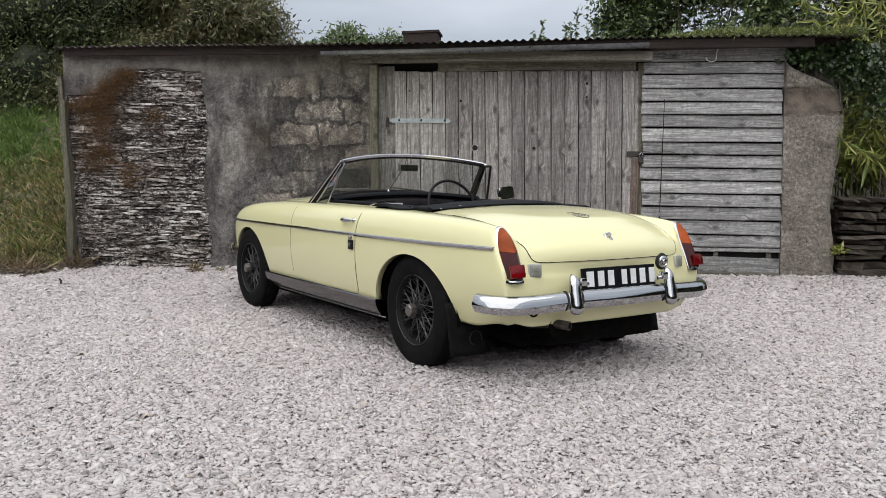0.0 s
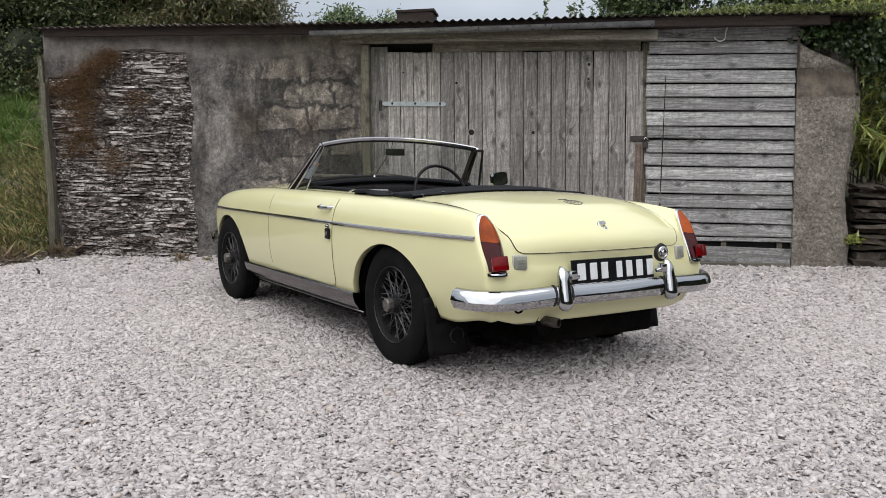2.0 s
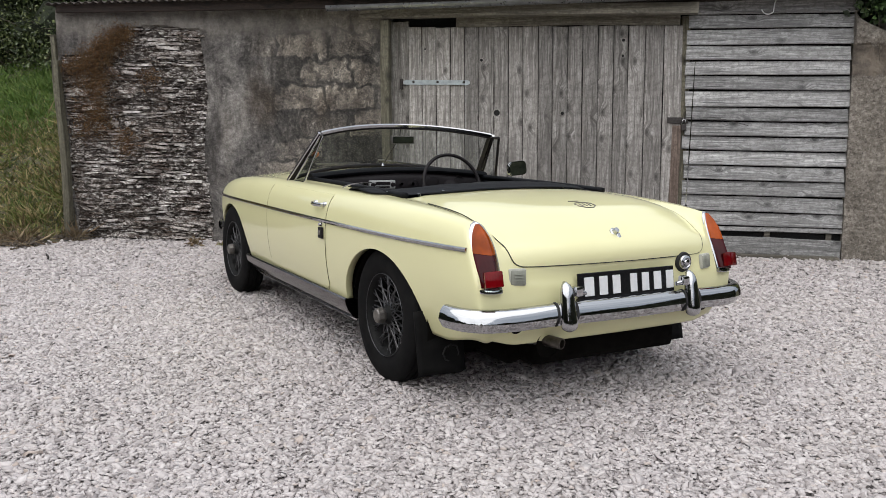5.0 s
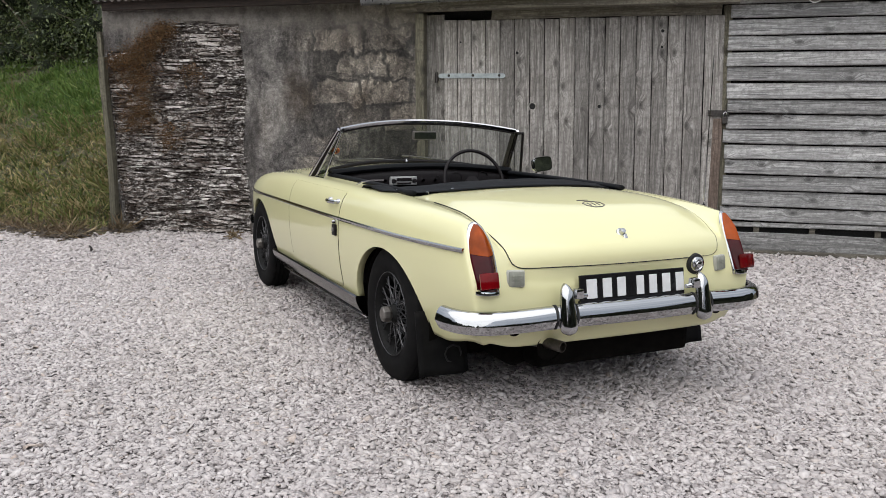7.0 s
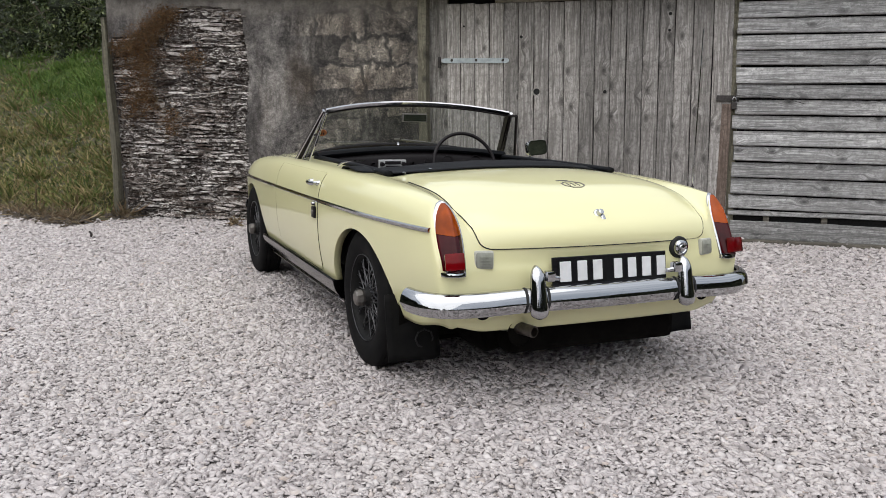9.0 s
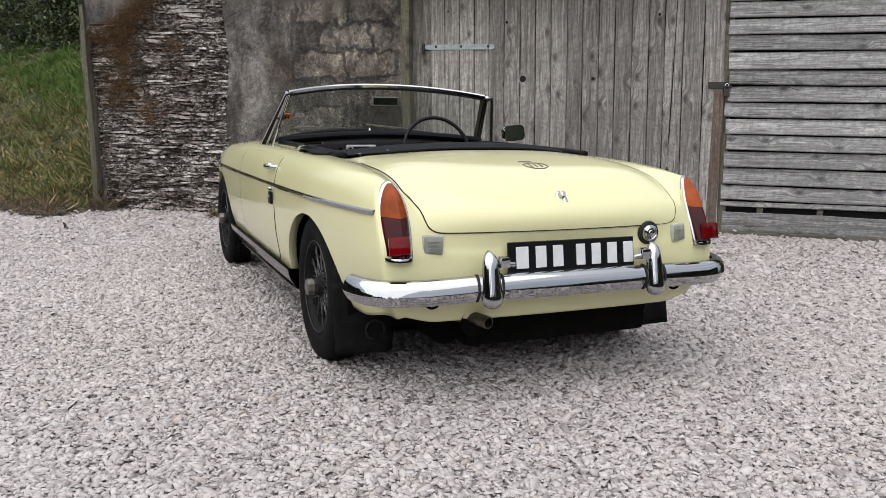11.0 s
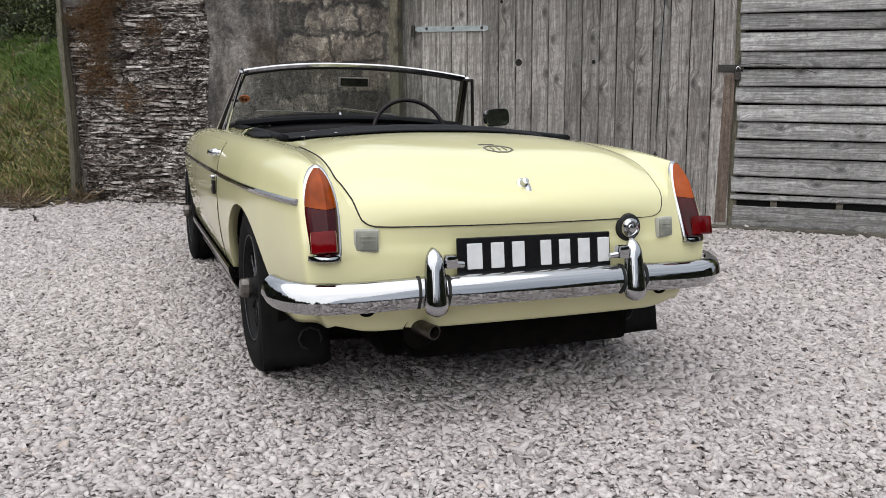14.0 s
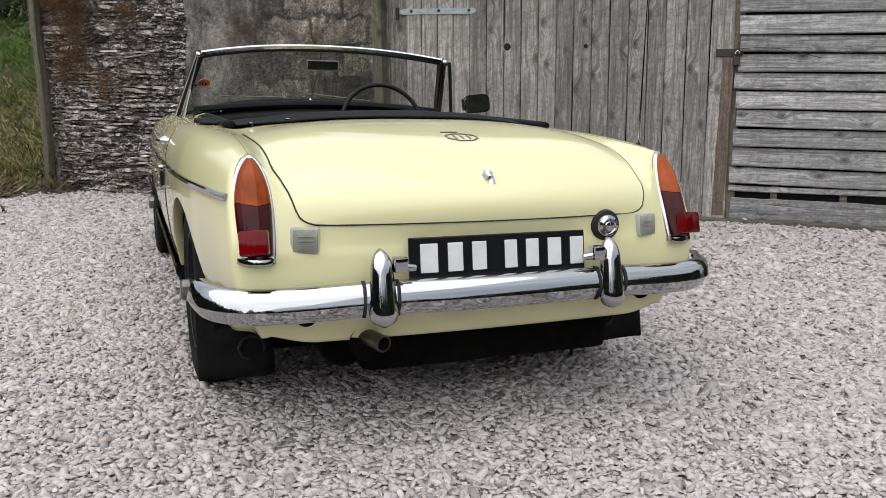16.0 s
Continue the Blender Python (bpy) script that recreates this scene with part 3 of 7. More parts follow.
def lean(x, z):
    return x + LEAN_X * z


def lean_mesh(bm):
    for v in bm.verts:
        v.co.x += LEAN_X * v.co.z
    return bm


def wall_block(name, x0, x1, y0, y1, z0, z1, material, label, nx=1):
    bm = box(((x0 + x1) / 2, (y0 + y1) / 2, (z0 + z1) / 2), (x1 - x0, y1 - y0, z1 - z0), 0.012)
    ob = part(name, lean_mesh(bm), material)
    return tagged(ob, label, "wall", kind="structure")


def rendered_wall():
    """The rendered left wall: a thick slab with an uneven face round the bare stone patch."""
    bm = bmesh.new()
    nx, nz = 220, 150
    x0, x1, z0, z1 = -4.705, -1.605, -0.05, 2.20
    grid = {}
    for i in range(nx + 1):
        for k in range(nz + 1):
            x, z = x0 + (x1 - x0) * i / nx, z0 + (z1 - z0) * k / nz
            y = wall_y(x)
            y += 0.012 * noise.noise(Vector((x * 2.1, z * 2.1, 1.0))) + 0.005 * noise.noise(Vector((x * 11, z * 11, 4.0)))
            if in_stone(x, z):
                y += 0.026 + 0.016 * noise.noise(Vector((x * 13, z * 34, 6)))
            grid[i, k] = bm.verts.new((x, y, z))
    for i in range(nx):
        for k in range(nz):
            f = bm.faces.new((grid[i, k], grid[i + 1, k], grid[i + 1, k + 1], grid[i, k + 1]))
            m = f.calc_center_median()
            f.material_index = 1 if in_stone(m.x, m.z) else 0
    back = [bm.verts.new(p) for p in ((x0, 7.25, z0), (x1, 7.25, z0), (x1, 7.25, z1), (x0, 7.25, z1))]
    bm.faces.new(back)
    for edge, b0, b1 in (([grid[i, 0] for i in range(nx + 1)], 0, 1), ([grid[i, nz] for i in range(nx + 1)], 3, 2),
                         ([grid[0, k] for k in range(nz + 1)], 0, 3), ([grid[nx, k] for k in range(nz + 1)], 1, 2)):
        bm.faces.new(edge + [back[b1], back[b0]])
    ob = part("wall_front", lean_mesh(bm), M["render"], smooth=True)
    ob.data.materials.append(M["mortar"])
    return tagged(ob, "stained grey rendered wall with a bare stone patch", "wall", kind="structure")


def stone_top(x):
    """The upper edge of the patch where the render has fallen away."""
    return 1.775 + 0.265 * smoothstep(x, -4.48, -4.02) + 0.018 * math.sin(x * 8)


def in_stone(x, z):
    return -4.615 - 0.03 * z + 0.02 * math.sin(z * 7) < x < -3.29 + 0.025 * math.sin(z * 5.3) and z < stone_top(x)


wall_front = rendered_wall()


def stones():
    """Thin slate courses of the bare patch, laid as single stones."""
    rng = random.Random(11)
    meshes = []
    for v in range(14):
        bm = bmesh.new()
        bmesh.ops.create_cube(bm, size=1.0)
        bmesh.ops.subdivide_edges(bm, edges=[e for e in bm.edges if abs((e.verts[0].co - e.verts[1].co).x) > 0.5], cuts=2)
        for q in bm.verts:
            taper = 1 - 0.5 * abs(q.co.x) ** 2 * rng.uniform(0.3, 1.3)
            q.co = Vector((q.co.x + rng.uniform(-0.05, 0.05), q.co.y + (rng.uniform(-0.22, 0.22) if q.co.y < 0 else 0), q.co.z * taper + rng.uniform(-0.14, 0.14)))
        meshes.append(finish(bm, M["slate"]))
    count, z, rest = 0, 0.09, bmesh.new()
    while z < 2.08:
        h = rng.choice((0.012, 0.015, 0.018, 0.022, 0.028, 0.036))
        x = -4.67 + rng.uniform(-0.04, 0.03)
        while x < -3.31:
            w = rng.uniform(0.035, 0.20) * (0.7 + h * 14)
            w = min(w, -3.27 - x)
            cx, cz = x + w / 2, z + h / 2
            if w > 0.03 and in_stone(cx, cz + 0.01):
                d = rng.uniform(0.07, 0.11)
                y = wall_y(cx) + rng.uniform(-0.014, 0.026) + d / 2
                m = pose(lean(cx, cz), y, cz + rng.uniform(-0.006, 0.006), rng.uniform(-8, 8), rng.uniform(-6, 6), rng.uniform(-9, 9)) @ Matrix.Diagonal((w * 1.02, d, h * rng.uniform(0.55, 1.2), 1))
                me = meshes[rng.randrange(len(meshes))]
                if count < 300 and rng.random() < 0.25:
                    ob = new("stone", me)
                    ob.parent = wall_front
                    ob.matrix_local = m
                    count += 1
                else:
                    tmp = rest.verts
                    n0 = len(tmp)
                    rest.from_mesh(me)
                    rest.verts.ensure_lookup_table()
                    bmesh.ops.transform(rest, matrix=m, verts=rest.verts[n0:])
            x += w + rng.uniform(-0.004, 0.016)
        z += h + rng.uniform(0.004, 0.012)
    ob = part("small_stones", rest, M["slate_rest"], wall_front)
    ob["kind"] = "stuff"


def side_walls():
    wall_block("wall_west", -4.705, -4.48, 7.252, 10.6, -0.05, 2.2, M["render"], "grey rendered gable side of the shed")
    wall_block("wall_back", -4.476, 2.86, 10.35, 10.6, -0.05, 2.2, M["render"], "grey rendered rear wall of the shed")
    wall_block("wall_east", 2.58, 2.86, 7.36, 10.346, -0.05, 2.2, M["render"], "grey rendered far side of the shed")
    bm = box((-1.0, 8.8, 0.02), (7.0, 3.1, 0.1), 0.01)
    tagged(part("floor", bm, M["soil"]), "dark earth floor inside the shed", "floor", kind="structure")


side_walls()


def pier():
    """The rendered pier at the end of the boarded bay, broken away at its upper corner."""
    bm = bmesh.new()
    nx, nz = 64, 180
    rows = []
    for k in range(nz + 1):
        z = 0.02 + 2.16 * k / nz
        right = 2.775 + 0.02 * math.sin(z * 6) + 0.09 * smoothstep(z, 1.1, 1.7) - 0.02 * noise.noise(Vector((0, 0, z * 6)))
        if z > 1.82:
            right -= 0.55 * smoothstep(z, 1.82, 2.12)
        row = []
        for i in range(nx + 1):
            x = 2.29 + (right - 2.29) * i / nx
            y = 6.97 + 0.03 * noise.noise(Vector((x * 4, z * 4, 7))) + 0.012 * noise.noise(Vector((x * 17, z * 17, 2)))
            y += 0.07 * smoothstep(i / nx, 0.82, 1.0) ** 2 + 0.008 * noise.noise(Vector((x * 42, z * 42, 5)))
            if 1.88 < z < 2.12:
                y -= (0.055 + 0.02 * noise.noise(Vector((x * 9, z * 9, 3)))) * math.sin((z - 1.88) / 0.24 * math.pi) ** 0.5
            if 1.68 < z < 1.88:
                y += 0.03 * math.sin((z - 1.68) / 0.20 * math.pi)
            row.append(bm.verts.new((x, y, z)))
        rows.append(row)
    for r0, r1 in zip(rows, rows[1:]):
        for i in range(nx):
            bm.faces.new((r0[i], r0[i + 1], r1[i + 1], r1[i]))
    bl = [bm.verts.new((r[0].co.x, 7.36, r[0].co.z)) for r in rows]
    br = [bm.verts.new((r[-1].co.x, 7.36, r[-1].co.z)) for r in rows]
    for k in range(nz):
        bm.faces.new((rows[k][0], rows[k + 1][0], bl[k + 1], bl[k]))
        bm.faces.new((rows[k][-1], br[k], br[k + 1], rows[k + 1][-1]))
        bm.faces.new((bl[k], bl[k + 1], br[k + 1], br[k]))
    bm.faces.new(rows[0] + [br[0], bl[0]])
    bm.faces.new(rows[-1] + [br[-1], bl[-1]])
    tagged(part("wall_pier", lean_mesh(bm), M["pier"], smooth=True), "rough brown rendered pier with a broken corner", "pier", kind="structure")


pier()


def plank_mesh(length, width, thick, material, axis, seed, wear=0.004):
    """One board along its axis (0: x, 2: z), with bevelled, slightly uneven edges."""
    rng = random.Random(seed)
    bm = bmesh.new()
    bmesh.ops.create_cube(bm, size=1.0)
    long_edges = [e for e in bm.edges if abs((e.verts[0].co - e.verts[1].co)[axis]) > 0.5]
    bmesh.ops.subdivide_edges(bm, edges=long_edges, cuts=6)
    other = 0 if axis == 2 else 2
    s = [0, 0, 0]
    s[axis], s[other], s[1] = length, width, thick
    ph = rng.uniform(0, 9)
    for v in bm.verts:
        a = v.co[axis]
        v.co = Vector((v.co.x * s[0], v.co.y * s[1], v.co.z * s[2]))
        v.co[other] += wear * math.sin(a * 7 + ph) + rng.uniform(-wear, wear) * 0.4
        v.co.y += rng.uniform(-0.001, 0.001)
        if abs(a) > 0.49:
            v.co[axis] += rng.uniform(-0.006, 0.006)
    es = [e for e in bm.edges if abs((e.verts[0].co - e.verts[1].co)[axis]) > length * 0.1 and e.is_boundary is False and len(e.link_faces) == 2 and e.calc_face_angle(0) > 1.0]
    bmesh.ops.bevel(bm, geom=es, offset=0.004, segments=1, affect='EDGES')
    return finish(bm, material)


def barn_door():
    door = tagged(part("door_1", box((0, 0, 0), (2.36, 0.03, 0.10), 0.004), M["beam_wood"]), "weathered grey plank barn door, closed and padlocked", "door", kind="structure")
    door.location = (-0.21 + LEAN_X * 0.5, DOOR_Y + 0.045, 0.5)
    inv = Matrix.Translation(door.location).inverted()
    top, base = 2.05, 0.10
    edges = [-1.403, -1.28, -1.152, -1.024, -0.897, -0.768, -0.635, -0.509, -0.381, -0.247, -0.125, 0.006, 0.132, 0.264, 0.394, 0.514, 0.654, 0.808, 0.961]
    rng = random.Random(4)
    for k, (a, b) in enumerate(zip(edges, edges[1:])):
        w = b - a - 0.005
        t = top + rng.uniform(-0.004, 0.003)
        me = plank_mesh(t - base, w, 0.024, M["door_wood"], 2, 60 + k, 0.0018)
        ob = new("plank", me)
        ob.parent = door
        c = (base + t) / 2
        ob.matrix_parent_inverse = inv
        ob.matrix_basis = pose(lean((a + b) / 2, c), DOOR_Y + 0.012 + rng.uniform(-0.006, 0.006), c, 0, math.degrees(math.atan(LEAN_X)), 0)

    def sub(name, bm, mat, label=""):
        ob = part(name, bm, mat, door, label)
        ob.matrix_parent_inverse = inv
        return ob
    # strap hinge with bolts
    bm = bmesh.new()
    outline = [(-1.452, 0.010), (-1.425, 0.021), (-0.868, 0.021), (-0.848, 0.009), (-0.848, -0.009), (-0.868, -0.021), (-1.425, -0.021), (-1.452, -0.010)]
    front = [bm.verts.new((lean(x, 1.570), DOOR_Y - 0.012, 1.570 + z)) for x, z in outline]
    rear = [bm.verts.new((v.co.x, DOOR_Y - 0.004, v.co.z)) for v in front]
    bm.faces.new(front)
    bm.faces.new(rear[::-1])
    for k in range(len(front)):
        j = (k + 1) % len(front)
        bm.faces.new((front[k], rear[k], rear[j], front[j]))
    bmesh.ops.recalc_face_normals(bm, faces=bm.faces)
    hinge = sub("hinge", bm, M["galv"], "galvanised strap hinge")
    bm = bmesh.new()
    add_cyl(bm, (lean(-1.47, 1.570), DOOR_Y - 0.012, 1.51), (lean(-1.47, 1.570), DOOR_Y - 0.012, 1.60), 0.014)
    sub("hinge_pin", bm, M["iron"])
    for x in (-1.357, -1.138, -0.902):
        bm = add_cyl(bmesh.new(), (lean(x, 1.570), DOOR_Y - 0.011, 1.573), (lean(x, 1.570), DOOR_Y - 0.022, 1.573), 0.012, 0.008, 10)
        sub("bolt", bm, M["iron"])
    # knot holes: a wooden rim round a plug painted black for the shade inside
    for x, z, r in ((-0.637, 1.309, 0.024), (-0.064, 1.311, 0.013), (-0.784, 1.764, 0.012), (-1.29, 1.86, 0.008), (0.43, 1.93, 0.012), (0.43, 1.80, 0.010)):
        bm = bmesh.new()
        lathe(bm, [(0.004, r * 1.02), (-0.004, r * 1.25), (-0.004, r * 1.5), (0.004, r * 1.6)], 'Y', 18)
        for v in bm.verts:
            v.co += Vector((x, DOOR_Y - 0.002, z))
        sub("knot_rim", bm, M["door_wood"])
        bm = add_cyl(bmesh.new(), (x, DOOR_Y - 0.0085, z), (x, DOOR_Y + 0.01, z), r * 1.10, None, 18)
        for v in bm.verts:
            v.co += Vector((0, 0.003, 0))
        sub("knot_hole", bm, M["void"])
    # hasp, staple and rust streak plate
    bm = box((lean(0.935, 1.26), DOOR_Y - 0.012, 1.262), (0.17, 0.008, 0.05), 0.002)
    sub("hasp", bm, M["iron"], "black iron hasp")
    bm = box((lean(0.92, 0.68), DOOR_Y - 0.003, 0.69), (0.075, 0.006, 1.06), 0.002)
    sub("wear_strip", bm, M["door_rust"], "rust-stained wooden cover strip")


def padlock():
    x, y, z = lean(0.985, 1.2), DOOR_Y - 0.03, 1.205
    pl = part("padlock", box((x, y, z), (0.042, 0.022, 0.055), 0.006), M["iron"])
    tagged(pl, "small dark padlock hanging on an iron hasp", "padlock")
    bm = sweep(bmesh.new(), [(x + 0.015 * math.cos(a), y, z + 0.036 + 0.032 * max(0, math.sin(a)) + (0 if math.sin(a) > 0 else -0.015)) for a in np.linspace(-0.3, math.pi + 0.3, 14)], circle(0.0045, 8), up=Vector((0, 1, 0)))
    part("shackle", bm, M["chrome"], pl, "steel shackle", True)


def boarded_bay():
    bay = tagged(part("wall_boards", box((1.62, DOOR_Y + 0.09, 1.15), (0.09, 0.05, 1.9), 0.004), M["beam_wood"]), "silver-grey horizontal weatherboards with a gap low down", "wall", kind="structure")
    rng = random.Random(8)
    x0, x1 = 0.992, 2.285
    lows = [2.137, 2.022, 1.888, 1.763, 1.642, 1.52, 1.382, 1.264, 1.139, 1.019, 0.894, 0.77, 0.642, 0.506, 0.386, 0.337]
    for k, (top, low) in enumerate(zip([2.20] + lows, lows)):
        h = top - low - 0.0095
        me = plank_mesh(x1 - x0 + rng.uniform(-0.015, 0.02), h, 0.022, M["board_wood"], 0, 200 + k, 0.0016)
        ob = new("board", me)
        ob.parent = bay
        cz = low + h / 2
        ob.matrix_basis = pose(lean((x0 + x1) / 2, cz) + rng.uniform(-0.008, 0.008), DOOR_Y - 0.005 + rng.uniform(-0.003, 0.003), cz, -13.0 + rng.uniform(-1.5, 1.5), rng.uniform(-0.35, 0.35), 0)
    me = plank_mesh(x1 - x0, 0.147, 0.022, M["board_wood"], 0, 240, 0.003)
    ob = new("board", me)
    ob.parent = bay
    ob.matrix_basis = pose(lean((x0 + x1) / 2, 0.2), DOOR_Y - 0.005, 0.215, -3, 0.3, 0)
    for x in (1.27, 1.70, 2.19):
        part("batten", box((lean(x, 0.3), DOOR_Y + 0.014, 0.32), (0.045, 0.02, 0.22), 0.003), M["beam_wood"], bay)
    me = plank_mesh(1.32, 0.12, 0.022, M["board_wood"], 0, 250, 0.003)
    ob = new("board", me)
    ob.parent = bay
    ob.matrix_basis = pose(lean(1.66, 2.2), DOOR_Y - 0.02, 2.20, -4, -0.6, 0)
    # loose strap lying over the boards
    bm = sweep(bmesh.new(), [(lean(1.0 + 0.5 * s, 1.27), DOOR_Y - 0.045 - 0.01 * math.sin(s * 3), 1.285 + 0.012 * math.sin(s * 4) - 0.05 * s * s) for s in np.linspace(0, 1, 16)], [(-0.002, -0.006), (0.002, -0.006), (0.002, 0.006), (-0.002, 0.006)], up=Vector((0, 1, 0)))
    part("strap", bm, M["iron"], bay, "thin black metal strap")
    # hook under the eave
    bm = sweep(bmesh.new(), [(lean(1.62, 2.2) + 0.055 * math.cos(a), DOOR_Y - 0.05, 2.185 + 0.06 * math.sin(a) + (0.06 if a > 5.6 else 0)) for a in np.linspace(3.5, 6.28, 16)], circle(0.005, 8), up=Vector((0, 1, 0)))
    part("hook", bm, M["bar"], bay, "bent white wire hook", True)
    # added black sheet: paints the shade seen below each board's lap
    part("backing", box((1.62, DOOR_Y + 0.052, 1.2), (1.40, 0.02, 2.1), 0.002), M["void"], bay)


def frame_timbers():
    def beam(name, c, s, mat, label, rot=(0, 0, 0), axis=0, seed=1, cat="beam"):
        me = plank_mesh(s[axis], s[2 if axis == 0 else 0], s[1], mat, axis, seed, 0.004)
        ob = new(name, me)
        ob.matrix_basis = pose(*c, *rot)
        return tagged(ob, label, cat, kind="structure")
    lz = math.degrees(math.atan(LEAN_X))
    beam("trim_jamb", (lean(-1.590, 1.08), 6.92, 1.08), (0.078, 0.10, 2.04), M["post_wood"], "weathered upright timber door jamb", (0, lz, 0), 2, 301)
    beam("trim_recess_board", (lean(-1.488, 1.05), DOOR_Y + 0.03, 1.05), (0.175, 0.03, 2.1), M["door_wood"], "grey recessed board beside the barn door", (0, lz, 0), 2, 302)
    beam("trim_right_jamb", (lean(0.985, 1.1), DOOR_Y + 0.05, 1.1), (0.07, 0.06, 2.05), M["post_wood"], "dark timber door jamb", (0, lz, 0), 2, 303)
    beam("trim_lintel", (-0.41, 6.86, 2.164), (2.84, 0.12, 0.090), M["beam_wood"], "mossy timber lintel over the barn door", (0, -0.2, 0), 0, 304)
    beam("trim_head_board", (-0.0625, DOOR_Y - 0.015, 2.095), (1.895, 0.026, 0.085), M["beam_wood"], "grey head board above the door planks", (0, -0.1, 0), 0, 305)
    # added black sheet: paints the shade between the door planks
    beam("trim_head_shadow", (-0.25, DOOR_Y + 0.10, 1.15), (2.62, 0.02, 2.2), M["void"], "near-black sheet painted as the shade behind the door planks", (0, 0, 0), 0, 306)
    beam("trim_fascia", (-1.13, 6.745, 2.239), (7.14, 0.035, 0.085), M["fascia_wood"], "dark brown fascia board under the roof edge", (0, -0.55, 0.8), 0, 307)
    beam("trim_wall_plate", (1.85, 6.93, 2.278), (1.9, 0.06, 0.07), M["fascia_wood"], "dark timber wall plate", (0, -0.7, 0), 0, 308)
    beam("trim_threshold", (0.4, 6.96, 0.085), (3.7, 0.12, 0.10), M["beam_wood"], "low timber threshold", (0, -0.6, 0), 0, 309)


def gutter():
    half = [(radians(a), 0.042) for a in range(180, 361, 15)]
    prof = [(r * math.cos(a), 0.012 + r * math.sin(a)) for a, r in half] + [(0.046, 0.016), (0.039, 0.016)] \
        + [(0.037 * math.cos(a), 0.012 + 0.037 * math.sin(a)) for a, r in half[::-1]] + [(-0.039, 0.016), (-0.046, 0.016)]
    bm = sweep(bmesh.new(), [(-2.09, 6.665, 2.176), (-1.0, 6.690, 2.199), (0.965, 6.728, 2.250)], prof)
    g = tagged(part("gutter", bm, M["gutter"]), "grey metal gutter sagging along the roof edge", "gutter")
    for x in (-1.6, -0.5, 0.6):
        part("bracket", box((x, 6.722 + 0.015 * x, 2.22 + 0.02 * x), (0.02, 0.05, 0.05), 0.003), M["iron"], g)


def roof():
    """Corrugated iron sheets on a slight fall to the front."""
    pitch, amp = 0.076, 0.010
    x0, x1, y0, y1 = -4.73, 2.90, 6.63, 10.8
    nx = int((x1 - x0) / pitch * 8)
    xs = np.linspace(x0, x1, nx)
    ys = np.array([y0, 7.4, 8.6, y1])
    X, Y = np.meshgrid(xs, ys)
    # the front edge keeps nearly parallel to the skewed wall
    skew = 0.13 * np.clip((X + 2.0) / 4.5, 0, 1)
    Y = Y + skew * (y1 - Y) / (y1 - y0)
    Zt = 0.16 * skew + 2.275 + 0.009 * (X + 1) + amp * np.sin(2 * np.pi * X / pitch) + 0.05 * (Y - y0) + 0.006 * np.sin(X * 1.3)
    top = np.stack([X + LEAN_X * 2.2, Y, Zt], -1).reshape(-1, 3)
    bot = top - np.array([0, 0, 0.004])
    i = np.arange(top.shape[0]).reshape(len(ys), nx)
    q = lambda a: np.stack([a[:-1, :-1], a[:-1, 1:], a[1:, 1:], a[1:, :-1]], -1).reshape(-1, 4)
    k = len(top)
    F = np.concatenate([q(i), q(i + k)[:, ::-1], np.stack([i[0, :-1], i[0, :-1] + k, i[0, 1:] + k, i[0, 1:]], -1)])
    ob = raw("ceiling_roof", np.concatenate([top, bot]), F, M["roof"], smooth=True)
    tagged(ob, "dark rusty corrugated iron roof with moss", "roof", kind="structure")
    # wooden curb on the roof
    bm = box((lean(-1.165, 2.4), 7.35, 2.40), (0.345, 0.30, 0.12), 0.006)
    curb = tagged(part("roof_curb", bm, M["fascia_wood"]), "dark brown wooden box curb on the roof", "curb")
    bm = box((lean(-1.165, 2.4), 7.35, 2.466), (0.375, 0.32, 0.026), 0.003, Matrix.Rotation(radians(-2), 4, 'Y'))
    part("lid", bm, M["fascia_wood"], curb)


def side_post():
    me = plank_mesh(1.72, 0.060, 0.07, M["fence_wood"], 2, 330, 0.010)
    ob = new("fence_post", me)
    ob.matrix_basis = pose(-4.690, 6.69, 0.88, 0, -1.9, 0)
    tagged(ob, "old grey-green timber post against the wall end", "post")
    me = plank_mesh(1.95, 0.045, 0.05, M["fence_wood"], 2, 331, 0.008)
    ob = new("fence_stake", me)
    ob.matrix_basis = pose(-4.738, 6.735, 1.0, 0, -1.9, 0)
    tagged(ob, "thin split timber stake behind the post", "post")


M["slate_rest"] = M["slate"].copy()
for nd in M["slate_rest"].node_tree.nodes:
    if nd.type == 'OBJECT_INFO':
        geo = M["slate_rest"].node_tree.nodes.new("ShaderNodeNewGeometry")
        for ln in list(nd.outputs["Random"].links):
            M["slate_rest"].node_tree.links.new(geo.outputs["Random Per Island"], ln.to_socket)
M["door_rust"] = wood_material("rust_stained_strip", (0.05, 0.038, 0.031), (0.115, 0.083, 0.066), (0.19, 0.15, 0.128), 2)

padlock()
frame_timbers()
gutter()
roof()
side_post()


